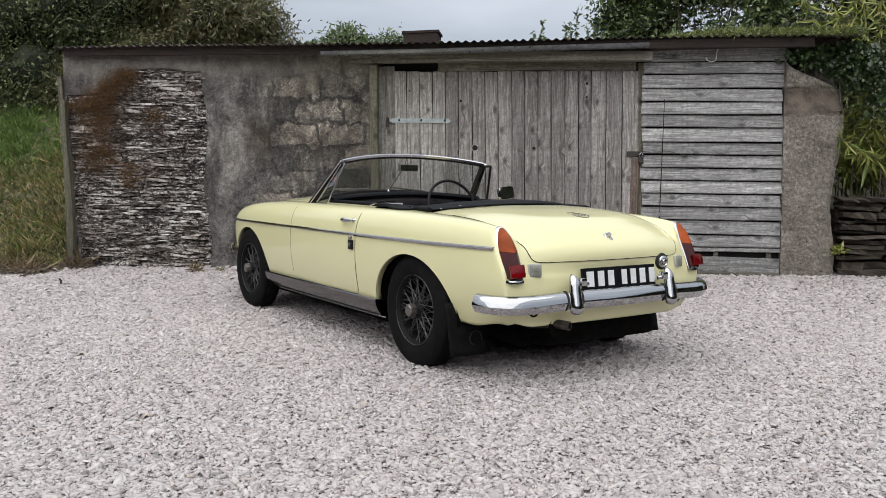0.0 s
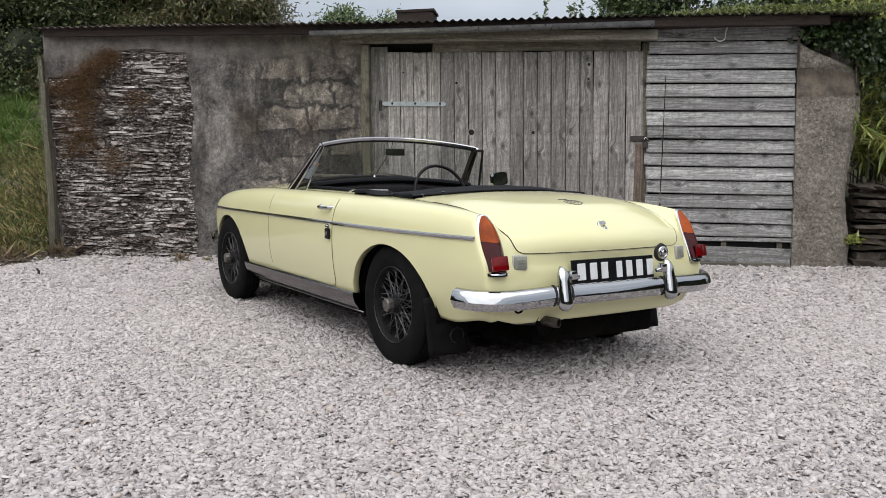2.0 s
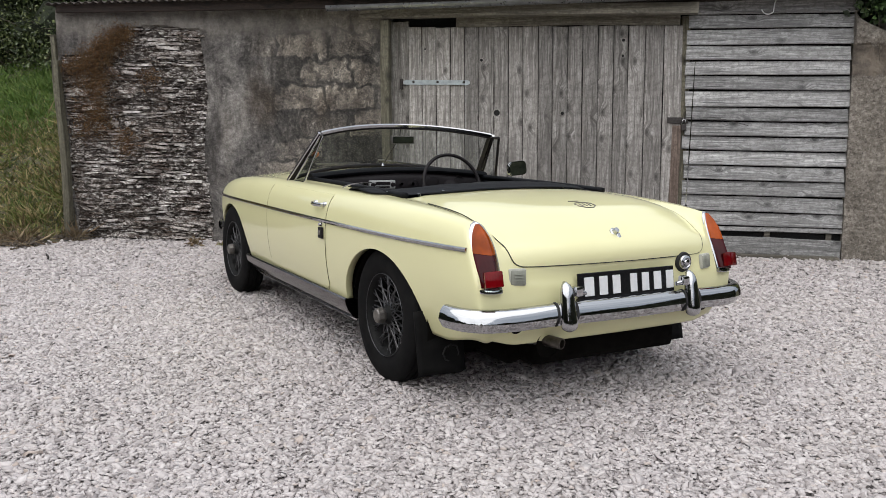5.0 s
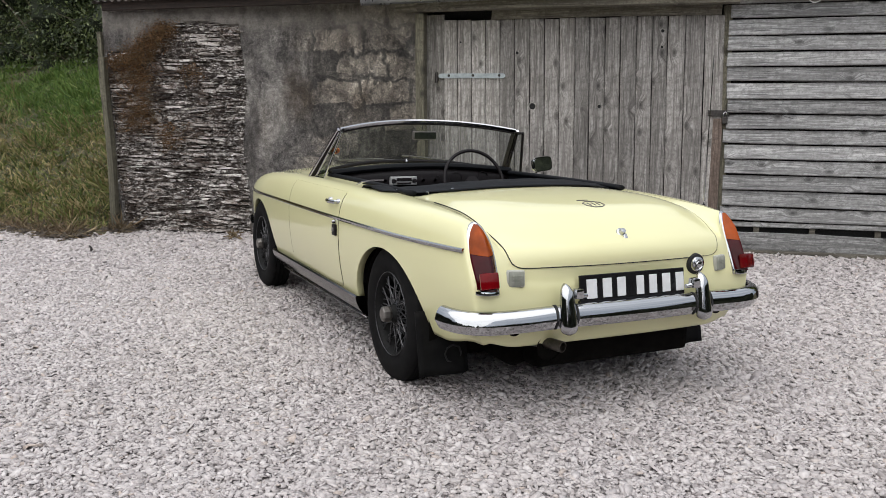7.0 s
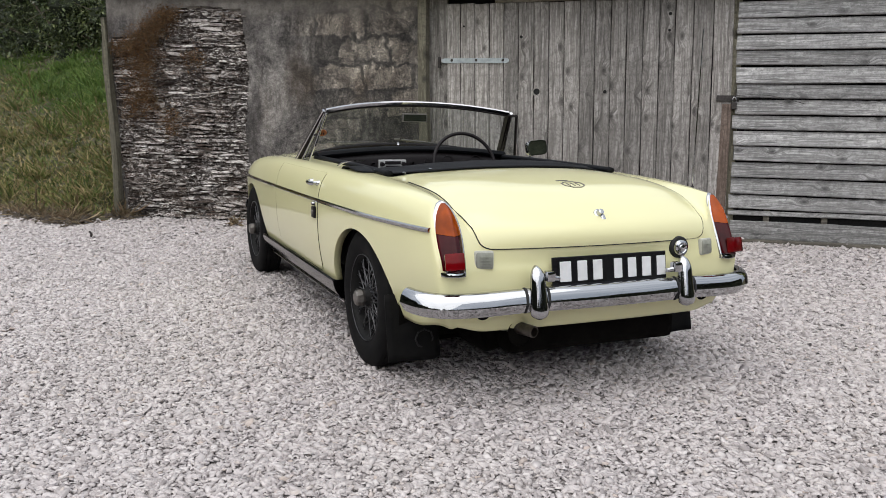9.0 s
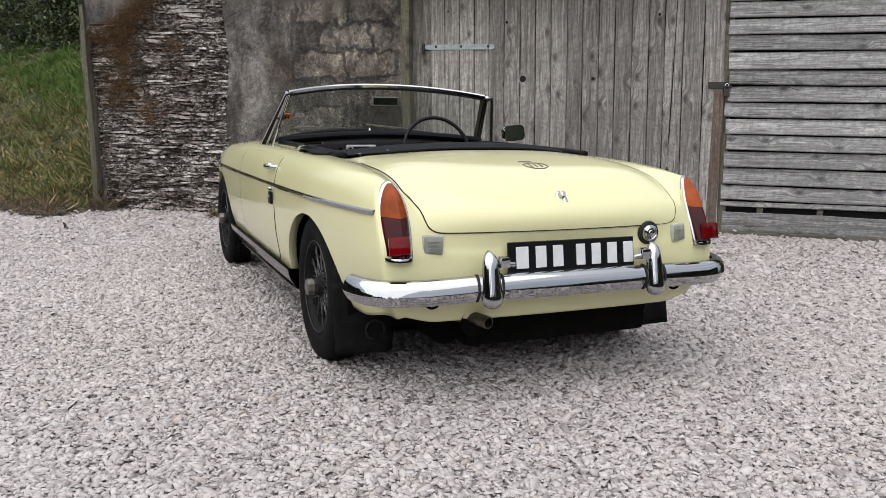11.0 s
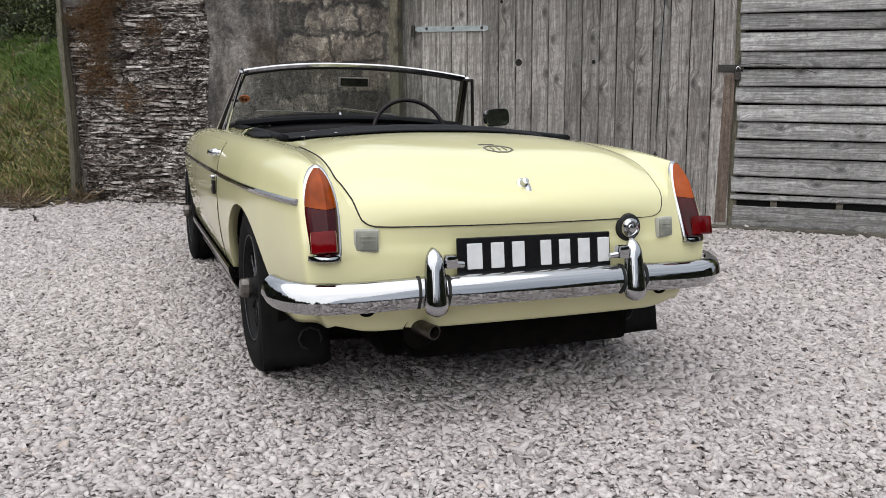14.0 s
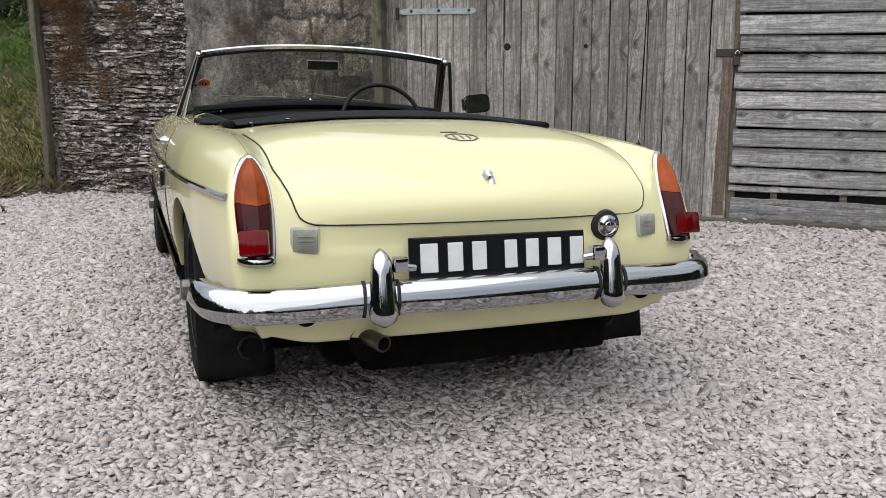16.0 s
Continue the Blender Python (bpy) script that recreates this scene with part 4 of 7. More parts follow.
def slab_wall():
    """The low dry-stone wall of dark slabs beyond the pier."""
    wall = tagged(part("wall_slab", box((3.9, 7.45, 0.35), (2.1, 0.45, 0.8), 0.02), M["soil"]), "low dry-stone wall of dark slate slabs", "wall", kind="structure")
    rng = random.Random(21)
    meshes = []
    for v in range(8):
        bm = bmesh.new()
        bmesh.ops.create_cube(bm, size=1.0)
        bmesh.ops.subdivide_edges(bm, edges=[e for e in bm.edges if abs((e.verts[0].co - e.verts[1].co).x) > 0.5], cuts=3)
        for q in bm.verts:
            q.co += Vector((rng.uniform(-0.05, 0.05), rng.uniform(-0.16, 0.16), rng.uniform(-0.18, 0.18)))
        meshes.append(finish(bm, M["slab"]))
    z = 0.06
    while z < 0.85:
        h = rng.choice((0.022, 0.03, 0.04, 0.055, 0.07))
        x = 2.83 + rng.uniform(0, 0.04)
        while x < 4.9:
            w = rng.uniform(0.12, 0.50)
            ob = new("slab", meshes[rng.randrange(8)])
            ob.parent = wall
            ob.matrix_basis = pose(x + w / 2, 7.18 + rng.uniform(-0.07, 0.06), z + h / 2, rng.uniform(-6, 6), rng.uniform(-3, 3), rng.uniform(-7, 7)) @ Matrix.Diagonal((w, 0.25, h * rng.uniform(0.75, 1.15), 1))
            x += w + 0.012
        z += h + 0.008


def bank():
    X, Y = np.meshgrid(np.concatenate([np.linspace(-40, -9, 20), np.linspace(-8.8, -4.4, 45)]), np.concatenate([np.linspace(6.0, 12, 60), np.linspace(12.5, 60, 20)]))
    rng = np.random.default_rng(2)
    Z = bank_z(X, Y) + np.where(bank_z(X, Y) > 0.05, rng.normal(0, 0.006, X.shape), -0.06)
    i = np.arange(X.size).reshape(X.shape)
    ob = raw("ground_bank", np.stack([X, Y, Z], -1).reshape(-1, 3), np.stack([i[:-1, :-1], i[:-1, 1:], i[1:, 1:], i[1:, :-1]], -1).reshape(-1, 4), M["turf"], smooth=True)
    tagged(ob, "sloping grass bank beside the shed", "bank", kind="structure")
    # ground behind the shed
    X, Y = np.meshgrid(np.linspace(-4.4, 40, 40), np.linspace(10.8, 60, 20))
    i = np.arange(X.size).reshape(X.shape)
    Z = np.clip((Y - 10.8) * 0.5, 0, 2.4) - 0.03
    ob = raw("ground_rear", np.stack([X, Y, Z], -1).reshape(-1, 3), np.stack([i[:-1, :-1], i[:-1, 1:], i[1:, 1:], i[1:, :-1]], -1).reshape(-1, 4), M["turf"], smooth=True)
    tagged(ob, "rough grass ground rising behind the shed", "bank", kind="structure")


bank()


# ---- plants ----
M["straw"] = leaf_material("dry_straw", (0.13, 0.095, 0.055), (0.30, 0.235, 0.14), (0.17, 0.10, 0.055), gloss=0.9)

def leaf_cloud(rng, centres, radii, count, size, aspect=0.45, droop=0.3, shell=0.55):
    """Folded leaves scattered through ellipsoid clumps: vertices and triangles."""
    centres, radii = np.asarray(centres, float), np.asarray(radii, float)
    which = rng.integers(0, len(centres), count)
    d = rng.normal(size=(count, 3))
    d /= np.linalg.norm(d, axis=1, keepdims=True)
    r = shell + (1 - shell) * rng.random(count) ** 0.6
    r *= 1 + 0.18 * rng.normal(size=count)
    p = centres[which] + d * radii[which] * r[:, None]
    return leaves_at(rng, p, d, size, aspect, droop)


def leaves_at(rng, p, d, size, aspect=0.45, droop=0.3):
    n = len(p)
    a = d * 0.5 + rng.normal(size=(n, 3)) * 0.8
    a[:, 2] -= droop
    a /= np.linalg.norm(a, axis=1, keepdims=True)
    b = np.cross(a, rng.normal(size=(n, 3)))
    b /= np.linalg.norm(b, axis=1, keepdims=True) + 1e-9
    c = np.cross(a, b)
    L = size * rng.lognormal(0, 0.3, n)[:, None]
    W = L * aspect * 0.5
    v = np.stack([p, p + a * L * 0.45 + b * W + c * W * 0.4, p + a * L - c * L * 0.12, p + a * L * 0.45 - b * W + c * W * 0.4], 1)
    return v


def leaf_object(name, quads, material, parent):
    V = np.concatenate(quads).reshape(-1, 3)
    n = len(V) // 4
    i = np.arange(n)[:, None] * 4
    F = np.concatenate([i + np.array([[0, 1, 2]]), i + np.array([[0, 2, 3]])])
    return raw(name, V, F, material, parent)


def bush(name, label, x, y, z, clumps, leaf_mat, leaf_size, per, seed, aspect=0.45, droop=0.3, category="bush", wood=True):
    """A shrub: tapered stems that carry clumps of small leaves."""
    rng = np.random.default_rng(seed)
    root = tagged(new(name), label, category)
    root.location = (x, y, z)
    bm = bmesh.new()
    for cx, cy, cz, rx, ry, rz in clumps:
        pts = [Vector((cx * 0.15, cy * 0.15, -0.05)), Vector((cx * 0.5 + 0.1 * rng.normal(), cy * 0.5, cz * 0.5)), Vector((cx, cy, cz))]
        for a, b, r0, r1 in ((pts[0], pts[1], 0.024, 0.014), (pts[1], pts[2], 0.014, 0.005)):
            add_cyl(bm, a, b, r0, r1, 6)
        for _ in range(7):
            d = Vector(rng.normal(size=3)).normalized()
            add_cyl(bm, (cx, cy, cz), Vector((cx, cy, cz)) + Vector((d.x * rx, d.y * ry, d.z * rz)), 0.012, 0.003, 4)
    part("trunk", bm, M["twig"], root)
    # added solid cores stand in for inner shade and block the sky
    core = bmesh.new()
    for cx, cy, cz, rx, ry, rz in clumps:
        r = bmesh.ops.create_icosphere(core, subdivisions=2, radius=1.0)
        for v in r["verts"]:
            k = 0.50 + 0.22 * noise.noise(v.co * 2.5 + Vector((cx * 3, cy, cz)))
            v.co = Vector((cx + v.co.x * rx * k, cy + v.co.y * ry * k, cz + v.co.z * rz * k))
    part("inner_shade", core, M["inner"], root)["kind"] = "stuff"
    q = leaf_cloud(rng, [c[:3] for c in clumps], [c[3:] for c in clumps], per * len(clumps), leaf_size, aspect, droop, 0.35)
    leaf_object("crown", [q], leaf_mat, root)
    return root


def random_clumps(seed, n, sx, sy, z0, z1, r0, r1):
    rng = random.Random(seed)
    out = []
    for _ in range(n):
        r = rng.uniform(r0, r1)
        out.append((rng.uniform(-sx, sx), rng.uniform(-sy, sy), rng.uniform(z0, z1), r * rng.uniform(0.8, 1.4), r * rng.uniform(0.8, 1.2), r * rng.uniform(0.6, 1.0)))
    return out


# hedge behind and beside the bank, then shrubs that show over the roof
bush("hedge", "dense dark green hedge on the bank", -8.6, 12.0, 1.6, random_clumps(1, 95, 3.6, 0.6, 0.1, 4.0, 0.5, 0.85), M["leaf"], 0.045, 1900, 31, 0.55, category="hedge")
bush("shrub", "tall arching dark shrub behind the shed", -6.1, 11.8, 1.0, random_clumps(2, 34, 1.5, 0.6, 0.9, 3.2, 0.45, 0.75), M["leaf_r"], 0.070, 2100, 32, 0.28, 0.5, category="shrub")
bush("shrub", "green leafy shrub over the roof line", -4.75, 11.4, 0.6, random_clumps(3, 18, 0.45, 0.5, 1.2, 3.0, 0.32, 0.5), M["leaf_r"], 0.075, 1800, 33, 0.28, 0.5, category="shrub")
bush("shrub", "low bright green shrub showing above the roof", -2.45, 11.0, 0.64, [(-0.75, 0, 2.15, 0.35, 0.3, 0.24), (-0.45, 0.1, 2.35, 0.36, 0.3, 0.30), (-0.1, 0, 2.15, 0.34, 0.3, 0.24), (0.25, 0.1, 2.25, 0.32, 0.3, 0.26), (0.5, 0, 2.1, 0.26, 0.25, 0.28)], M["leaf_b"], 0.062, 1900, 34, 0.34, 0.6, category="shrub")
bush("shrub", "laurel tree with glossy leaves behind the shed", 2.2, 10.9, 0.4, random_clumps(5, 26, 1.25, 0.6, 2.0, 3.7, 0.32, 0.55), M["leaf_b"], 0.062, 1500, 35, 0.5, category="tree")
bush("tree", "dark leafy tree beyond the shed corner", 5.3, 10.9, 0.3, random_clumps(6, 78, 2.4, 0.8, 0.8, 4.8, 0.5, 0.85), M["leaf"], 0.066, 1400, 36, 0.5, category="tree")


def backdrop():
    """The far hedgerow that closes the yard behind and beside."""
    rng = np.random.default_rng(60)
    n, m = 220, 12
    V, F = [], []
    for i in range(n + 1):
        a = radians(117 + 273 * i / n)
        for k in range(m + 1):
            z = 6.5 * k / m
            r = 24 + 1.2 * noise.noise(Vector((a * 6, z * 0.5, 0))) + 0.5 * noise.noise(Vector((a * 25, z * 1.6, 3))) - 2.2 * (k / m) ** 2
            zz = z * (0.85 + 0.25 * noise.noise(Vector((a * 9, 5, 2))))
            V.append((r * math.cos(a), 3 + r * math.sin(a), zz - 0.1))
    for i in range(n):
        for k in range(m):
            p = i * (m + 1) + k
            F.append((p, p + m + 1, p + m + 2, p + 1))
    ob = raw("backdrop", V, F, M["far_hedge"], smooth=True)
    tagged(ob, "dark green hedgerow round the far side of the yard", "hedge", kind="structure")


backdrop()


def sprig(name, label, x, y, z, h, seed, mat):
    rng = np.random.default_rng(seed)
    root = tagged(new(name), label, "twig", group="shoots above the roof")
    root.location = (x, y, z)
    bm, P, D = bmesh.new(), [], []
    for k in range(3):
        top = Vector((rng.normal() * 0.10, rng.normal() * 0.05, h * rng.uniform(0.7, 1.0)))
        add_cyl(bm, (0, 0, -0.1), top, 0.007, 0.002, 5)
        for s in np.linspace(0.30, 1.0, 42):
            P.append(np.array(top) * s)
            D.append(rng.normal(size=3))
    part("stem", bm, M["twig"], root)
    P, D = np.array(P), np.array(D)
    D /= np.linalg.norm(D, axis=1, keepdims=True)
    leaf_object("leaves", [leaves_at(rng, P, D, 0.056, 0.5, 0.1), leaves_at(rng, P, -D, 0.050, 0.5, 0.1)], mat, root)


sprig("sprig", "young leafy shoot above the roof", 0.42, 10.2, 2.25, 1.12, 41, M["leaf_b"])
sprig("sprig", "young leafy shoot above the roof", -0.03, 10.2, 2.25, 0.9, 42, M["leaf_b"])
for sx, sy, sh, sd in ((-4.15, 11.3, 1.15, 45), (-4.0, 11.35, 0.95, 46), (-4.35, 11.3, 1.3, 47)):
    sprig("sprig", "thin arching branch with narrow leaves", sx, sy, 2.4, sh, sd, M["leaf_r"])
sprig("sprig", "young leafy shoot above the roof", 0.72, 10.2, 2.25, 0.95, 48, M["leaf_b"])
sprig("sprig", "thin leafy shoot beside the roof curb", -1.0, 10.2, 2.3, 0.42, 43, M["leaf_r"])
sprig("sprig", "thin leafy shoot beside the roof curb", -0.55, 10.2, 2.3, 0.35, 44, M["leaf_r"])


def roof_growth():
    rng = np.random.default_rng(51)
    n = 17000
    x = rng.uniform(1.1, 2.9, n)
    x = 2.9 - (2.9 - x) * rng.random(n) ** 0.5
    y = rng.uniform(6.65, 8.2, n)
    z = 2.30 + 0.05 * (y - 6.6) + 0.02 + rng.random(n) * (0.05 + 0.16 * np.clip((y - 6.9), 0, 1)) * np.clip(x - 0.8, 0.1, 1)
    p = np.stack([x + LEAN_X * 2.2, y, z], -1)
    d = np.tile([0, -0.3, 0.9], (n, 1))
    ob = leaf_object("roof_moss", [leaves_at(rng, p, d, 0.030, 0.35, -0.2)], M["moss"], None)
    tagged(ob, "green moss and weeds growing on the iron roof", "moss", kind="stuff")


roof_growth()


def ivy():
    rng = np.random.default_rng(52)
    root = tagged(new("ivy"), "dark glossy ivy hanging over the pier", "ivy")
    q = []
    for x0, z0, z1, n in ((2.42, 2.12, 2.26, 260), (2.60, 2.06, 2.27, 600), (2.78, 1.98, 2.28, 850), (2.95, 1.85, 2.28, 850), (3.08, 1.62, 2.28, 560)):
        p = np.stack([rng.normal(x0, 0.08, n) + LEAN_X * 2, rng.normal(6.93, 0.05, n), rng.uniform(z0, z1, n)], -1)
        q.append(leaves_at(rng, p, np.tile([0, -0.9, 0.1], (n, 1)), 0.038, 0.85, 0.5))
    leaf_object("leaves", q, M["ivy"], root)
    bm = bmesh.new()
    for k in range(9):
        x = 2.4 + 0.1 * k
        add_cyl(bm, (x, 6.98, 2.28), (x + 0.05, 6.96, 1.75 + 0.05 * (k % 3)), 0.006, 0.003, 5)
    part("stems", bm, M["twig"], root)


ivy()


def bamboo():
    rng = np.random.default_rng(53)
    root = tagged(new("bamboo"), "yellow-green bamboo clump with long arching leaves", "bamboo")
    root.location = (3.42, 7.45, 0.5)
    Q = []
    for k in range(80):
        bx, by = rng.uniform(-0.40, 1.1), rng.uniform(-0.25, 0.6)
        tip = Vector((bx + rng.normal() * 0.35 - 0.1, by - 0.3 + rng.normal() * 0.25, rng.uniform(0.6, 2.9)))
        mid = Vector((bx, by, tip.z * 0.6))
        base = Vector((bx, by, 0))
        bm = add_cyl(bmesh.new(), base, mid, 0.008, 0.006, 5)
        add_cyl(bm, mid, tip, 0.006, 0.002, 5)
        part("cane", bm, M["twig"], root)
        for s in np.linspace(0.25, 1, 16):
            p = np.array(mid.lerp(tip, s))
            nn = 7
            d = rng.normal(size=(nn, 3))
            d[:, 1] -= 0.4
            d /= np.linalg.norm(d, axis=1, keepdims=True)
            Q.append(leaves_at(rng, np.tile(p, (nn, 1)), d, 0.14, 0.13, 0.45))
    leaf_object("leaves", Q, M["bamboo"], root)


bamboo()


def grass():
    rng = np.random.default_rng(54)
    n = 230000
    x, y = rng.uniform(-12.4, -4.66, n), 6.35 + rng.random(n) * 5.4
    z = bank_z(x, y)
    keep = (z > 0.09) & (x < -4.66 - 0.5 * np.clip(y - 7.2, 0, 9)) & (rng.random(n) < 0.45 + 0.55 * (np.sin(x * 2.3 + 1.7 * np.sin(y * 1.9)) + np.cos(y * 2.7 + x) > -0.3))
    x, y, z = x[keep], y[keep], z[keep]
    n = len(x)
    p = np.stack([x, y, z - 0.01], -1)
    a = np.tile([0.0, -0.35, 0.75], (n, 1)) + rng.normal(size=(n, 3)) * np.array([0.8, 0.6, 0.3])
    a /= np.linalg.norm(a, axis=1, keepdims=True)
    b = np.cross(a, rng.normal(size=(n, 3)))
    b /= np.linalg.norm(b, axis=1, keepdims=True)
    tuft = 0.7 + 0.9 * (np.sin(x * 5.3 + np.cos(y * 4.1) * 2) * np.sin(y * 6.7 + x * 1.3) > 0.35)
    L = (0.056 * tuft * rng.lognormal(0, 0.45, n))[:, None]
    w = 0.0078 * rng.uniform(0.5, 1.6, n)[:, None]
    v = np.stack([p - b * w, p + b * w, p + a * L + b * w * 0.25, p + a * L - b * w * 0.25], 1)
    lush = z + 0.22 * np.sin(x * 1.9 + y) + rng.normal(0, 0.16, n) > 1.25
    ob = leaf_object("grass", [v[~lush]], M["grass"], None)
    tagged(ob, "rough green and straw coloured bank grass", "grass", kind="stuff")
    ob = leaf_object("lawn_grass", [v[lush]], M["lawn"], None)
    tagged(ob, "fresh green grass along the top of the bank", "grass", kind="stuff")


grass()


def litter():
    """Dry stalks and crumbs of soil along the foot of the bank and the wall."""
    rng = np.random.default_rng(58)
    n = 1500
    x = -4.55 - 2.6 * rng.random(n) ** 1.6
    y = 6.50 - 0.12 * (x + 5.4) + 0.10 * np.sin(x * 1.7) + rng.normal(0, 0.09, n)
    y = np.where(x > -4.75, wall_y(x) - 0.03 - np.abs(rng.normal(0, 0.05, n)), y)
    p = np.stack([x, y, np.maximum(bank_z(x, y), ground_z(x, y)) + 0.01 + 0.03 * rng.random(n)], -1)
    d = np.stack([rng.normal(size=n), rng.normal(size=n) * 0.5, rng.normal(0.1, 0.25, n)], -1)
    d /= np.linalg.norm(d, axis=1, keepdims=True)
    ob = leaf_object("dry_litter", [leaves_at(rng, p, d * 2.0, 0.13, 0.03, 0.0)], M["straw"], None)
    tagged(ob, "dry brown stalks lying at the foot of the bank", "litter", kind="stuff")
    V, F, k = [], [], 0
    for i in range(900):
        c = p[rng.integers(n)] + np.array([rng.normal(0, 0.05), rng.normal(0, 0.04), -0.015])
        r = 0.022 * rng.lognormal(0, 0.4)
        q = np.array([(1, 0, 0), (0, 1, 0), (-1, 0, 0), (0, -1, 0), (0, 0, 0.8)]) * r * rng.uniform(0.6, 1.3, (5, 3))
        V.append(c + q)
        F += [(k, k + 1, k + 4), (k + 1, k + 2, k + 4), (k + 2, k + 3, k + 4), (k + 3, k, k + 4)]
        k += 5
    ob = raw("soil_crumbs", np.concatenate(V), F, M["soil"])
    tagged(ob, "dark crumbs of soil along the gravel edge", "soil", kind="stuff")


litter()


def weed(name, label, x, y, z, r, n, seed, mat):
    """A small tuft of narrow leaves from one root."""
    rng = np.random.default_rng(seed)
    d = rng.normal(size=(n, 3)) * np.array([1, 0.6, 0.5]) + np.array([0, -0.2, 0.7])
    d /= np.linalg.norm(d, axis=1, keepdims=True)
    p = np.array([x, y, z]) + d * rng.random((n, 1)) * r * 0.8
    ob = leaf_object(name, [leaves_at(rng, p, d * 2, r * 0.5, 0.35, 0.1)], mat, None)
    tagged(ob, label, "weed")


weed("weed", "small ochre weed at the foot of the wall", -3.33, 6.60, 0.07, 0.09, 90, 71, M["straw"])
weed("weed", "small green weed in the wall joint", -3.08, 6.63, 0.07, 0.06, 50, 72, M["grass"])
weed("weed", "yellow-green weed growing beside the pier", 2.80, 6.99, 0.36, 0.085, 110, 73, M["bamboo"])
bm = add_cyl(bmesh.new(), (-4.24, 5.77, -0.01), (-4.24, 5.77, 0.055), 0.012, 0.010, 10)
add_cyl(bm, (-4.24, 5.77, 0.05), (-4.255, 5.765, 0.075), 0.011, 0.006, 8)
tagged(part("peg", bm, M["iron"]), "short black iron peg standing in the gravel", "peg")


def creeper():
    """Dry brown creeper that clings to the upper stone patch."""
    rng = np.random.default_rng(55)
    root = tagged(new("creeper"), "dry brown creeper clinging to the stone wall", "creeper")
    pts = []
    for x, z, sx, sz, n in ((-4.06, 2.00, 0.05, 0.03, 170), (-4.13, 1.95, 0.06, 0.05, 330), (-4.24, 1.86, 0.06, 0.05, 380), (-4.36, 1.77, 0.08, 0.05, 420), (-4.52, 1.69, 0.08, 0.045, 300),
                            (-4.34, 1.60, 0.07, 0.08, 290), (-4.50, 1.52, 0.08, 0.08, 100), (-4.33, 1.42, 0.05, 0.10, 230), (-4.46, 1.28, 0.08, 0.09, 100), (-4.36, 1.18, 0.08, 0.07, 230),
                            (-4.50, 1.10, 0.07, 0.07, 70), (-3.83, 1.59, 0.07, 0.045, 100), (-4.08, 1.06, 0.08, 0.05, 85), (-4.08, 0.95, 0.05, 0.05, 85)):
        pts.append(np.stack([rng.normal(x, sx, n), rng.normal(wall_y(x) - 0.045, 0.018, n), rng.normal(z, sz, n)], -1))
    p = np.concatenate(pts)
    d = np.tile([0, -0.8, -0.3], (len(p), 1))
    leaf_object("leaves", [leaves_at(rng, np.repeat(p, 6, 0) + rng.normal(0, 0.022, (len(p) * 6, 3)), np.repeat(d, 6, 0), 0.018, 0.26, 0.3)], M["fern"], root)
    bm = bmesh.new()
    for k in range(40):
        a = Vector(p[rng.integers(len(p))])
        add_cyl(bm, a, a + Vector((rng.normal() * 0.07, 0.01, -0.14)), 0.0025, 0.001, 4)
    st = part("stems", bm, M["twig"], root)
    st["kind"] = "stuff"


creeper()


# ---- the car ----
# own axes: x to its right, y forward, z up
HEADING, NOSE_DOWN, REAR_AXLE, FRONT_AXLE = 40.43, 0.0, 0.022, 2.375
CAR_M = pose(-0.0936, 3.663, 0, 0, 0, HEADING) @ Matrix.Translation((0, 1.15, 0)) @ pose(0, 0, 0, -NOSE_DOWN, 0, 0) @ Matrix.Translation((0, -1.15, 0))
car = tagged(new("classic_roadster"), "pale primrose yellow open classic roadster with wire wheels", "car")
car.matrix_world = CAR_M

zr_f = hermite([-0.56, -0.4, -0.17, 0.2, 0.55, 1.1, 1.687, 2.08, 2.494, 2.854, 3.017, 3.104], [0.780, 0.800, 0.815, 0.826, 0.831, 0.834, 0.833, 0.822, 0.797, 0.735, 0.665, 0.56])
zc_f = hermite([-0.56, -0.5, -0.42, -0.25, 0.0, 0.4, 1.3, 1.6, 2.036, 2.581, 2.908, 3.104], [0.700, 0.768, 0.815, 0.846, 0.862, 0.868, 0.893, 0.895, 0.880, 0.815, 0.735, 0.56])
zv_f = hermite([-0.56, -0.5, -0.45, -0.33, -0.2, -0.1, 0.1, 0.4], [0.690, 0.735, 0.764, 0.793, 0.805, 0.811, 0.822, 0.833])
xr_f = hermite([-0.56, -0.2, 0.3, 1.3, 2.254, 2.799, 3.104], [0.618, 0.625, 0.635, 0.635, 0.62, 0.575, 0.42])
w_f = hermite([-0.56, -0.45, -0.2, 0.1, 1.2, 2.254, 2.69, 2.963, 3.104], [0.688, 0.712, 0.748, 0.766, 0.781, 0.774, 0.742, 0.672, 0.51])
wb_f = hermite([-0.56, -0.2, 0.5, 2.254, 2.799, 3.104], [0.630, 0.695, 0.738, 0.732, 0.66, 0.46])
lean_f = hermite([0.20, 0.315, 0.45, 0.523, 0.65, 0.78], [0.05, 0.085, 0.128, 0.125, 0.070, 0.0])
NT, NS = 40, 40
ZB, ZW = 0.295, 0.60


def bow(z):
    return 0.03 + 0.06 * smoothstep(z, 0.55, 0.66)


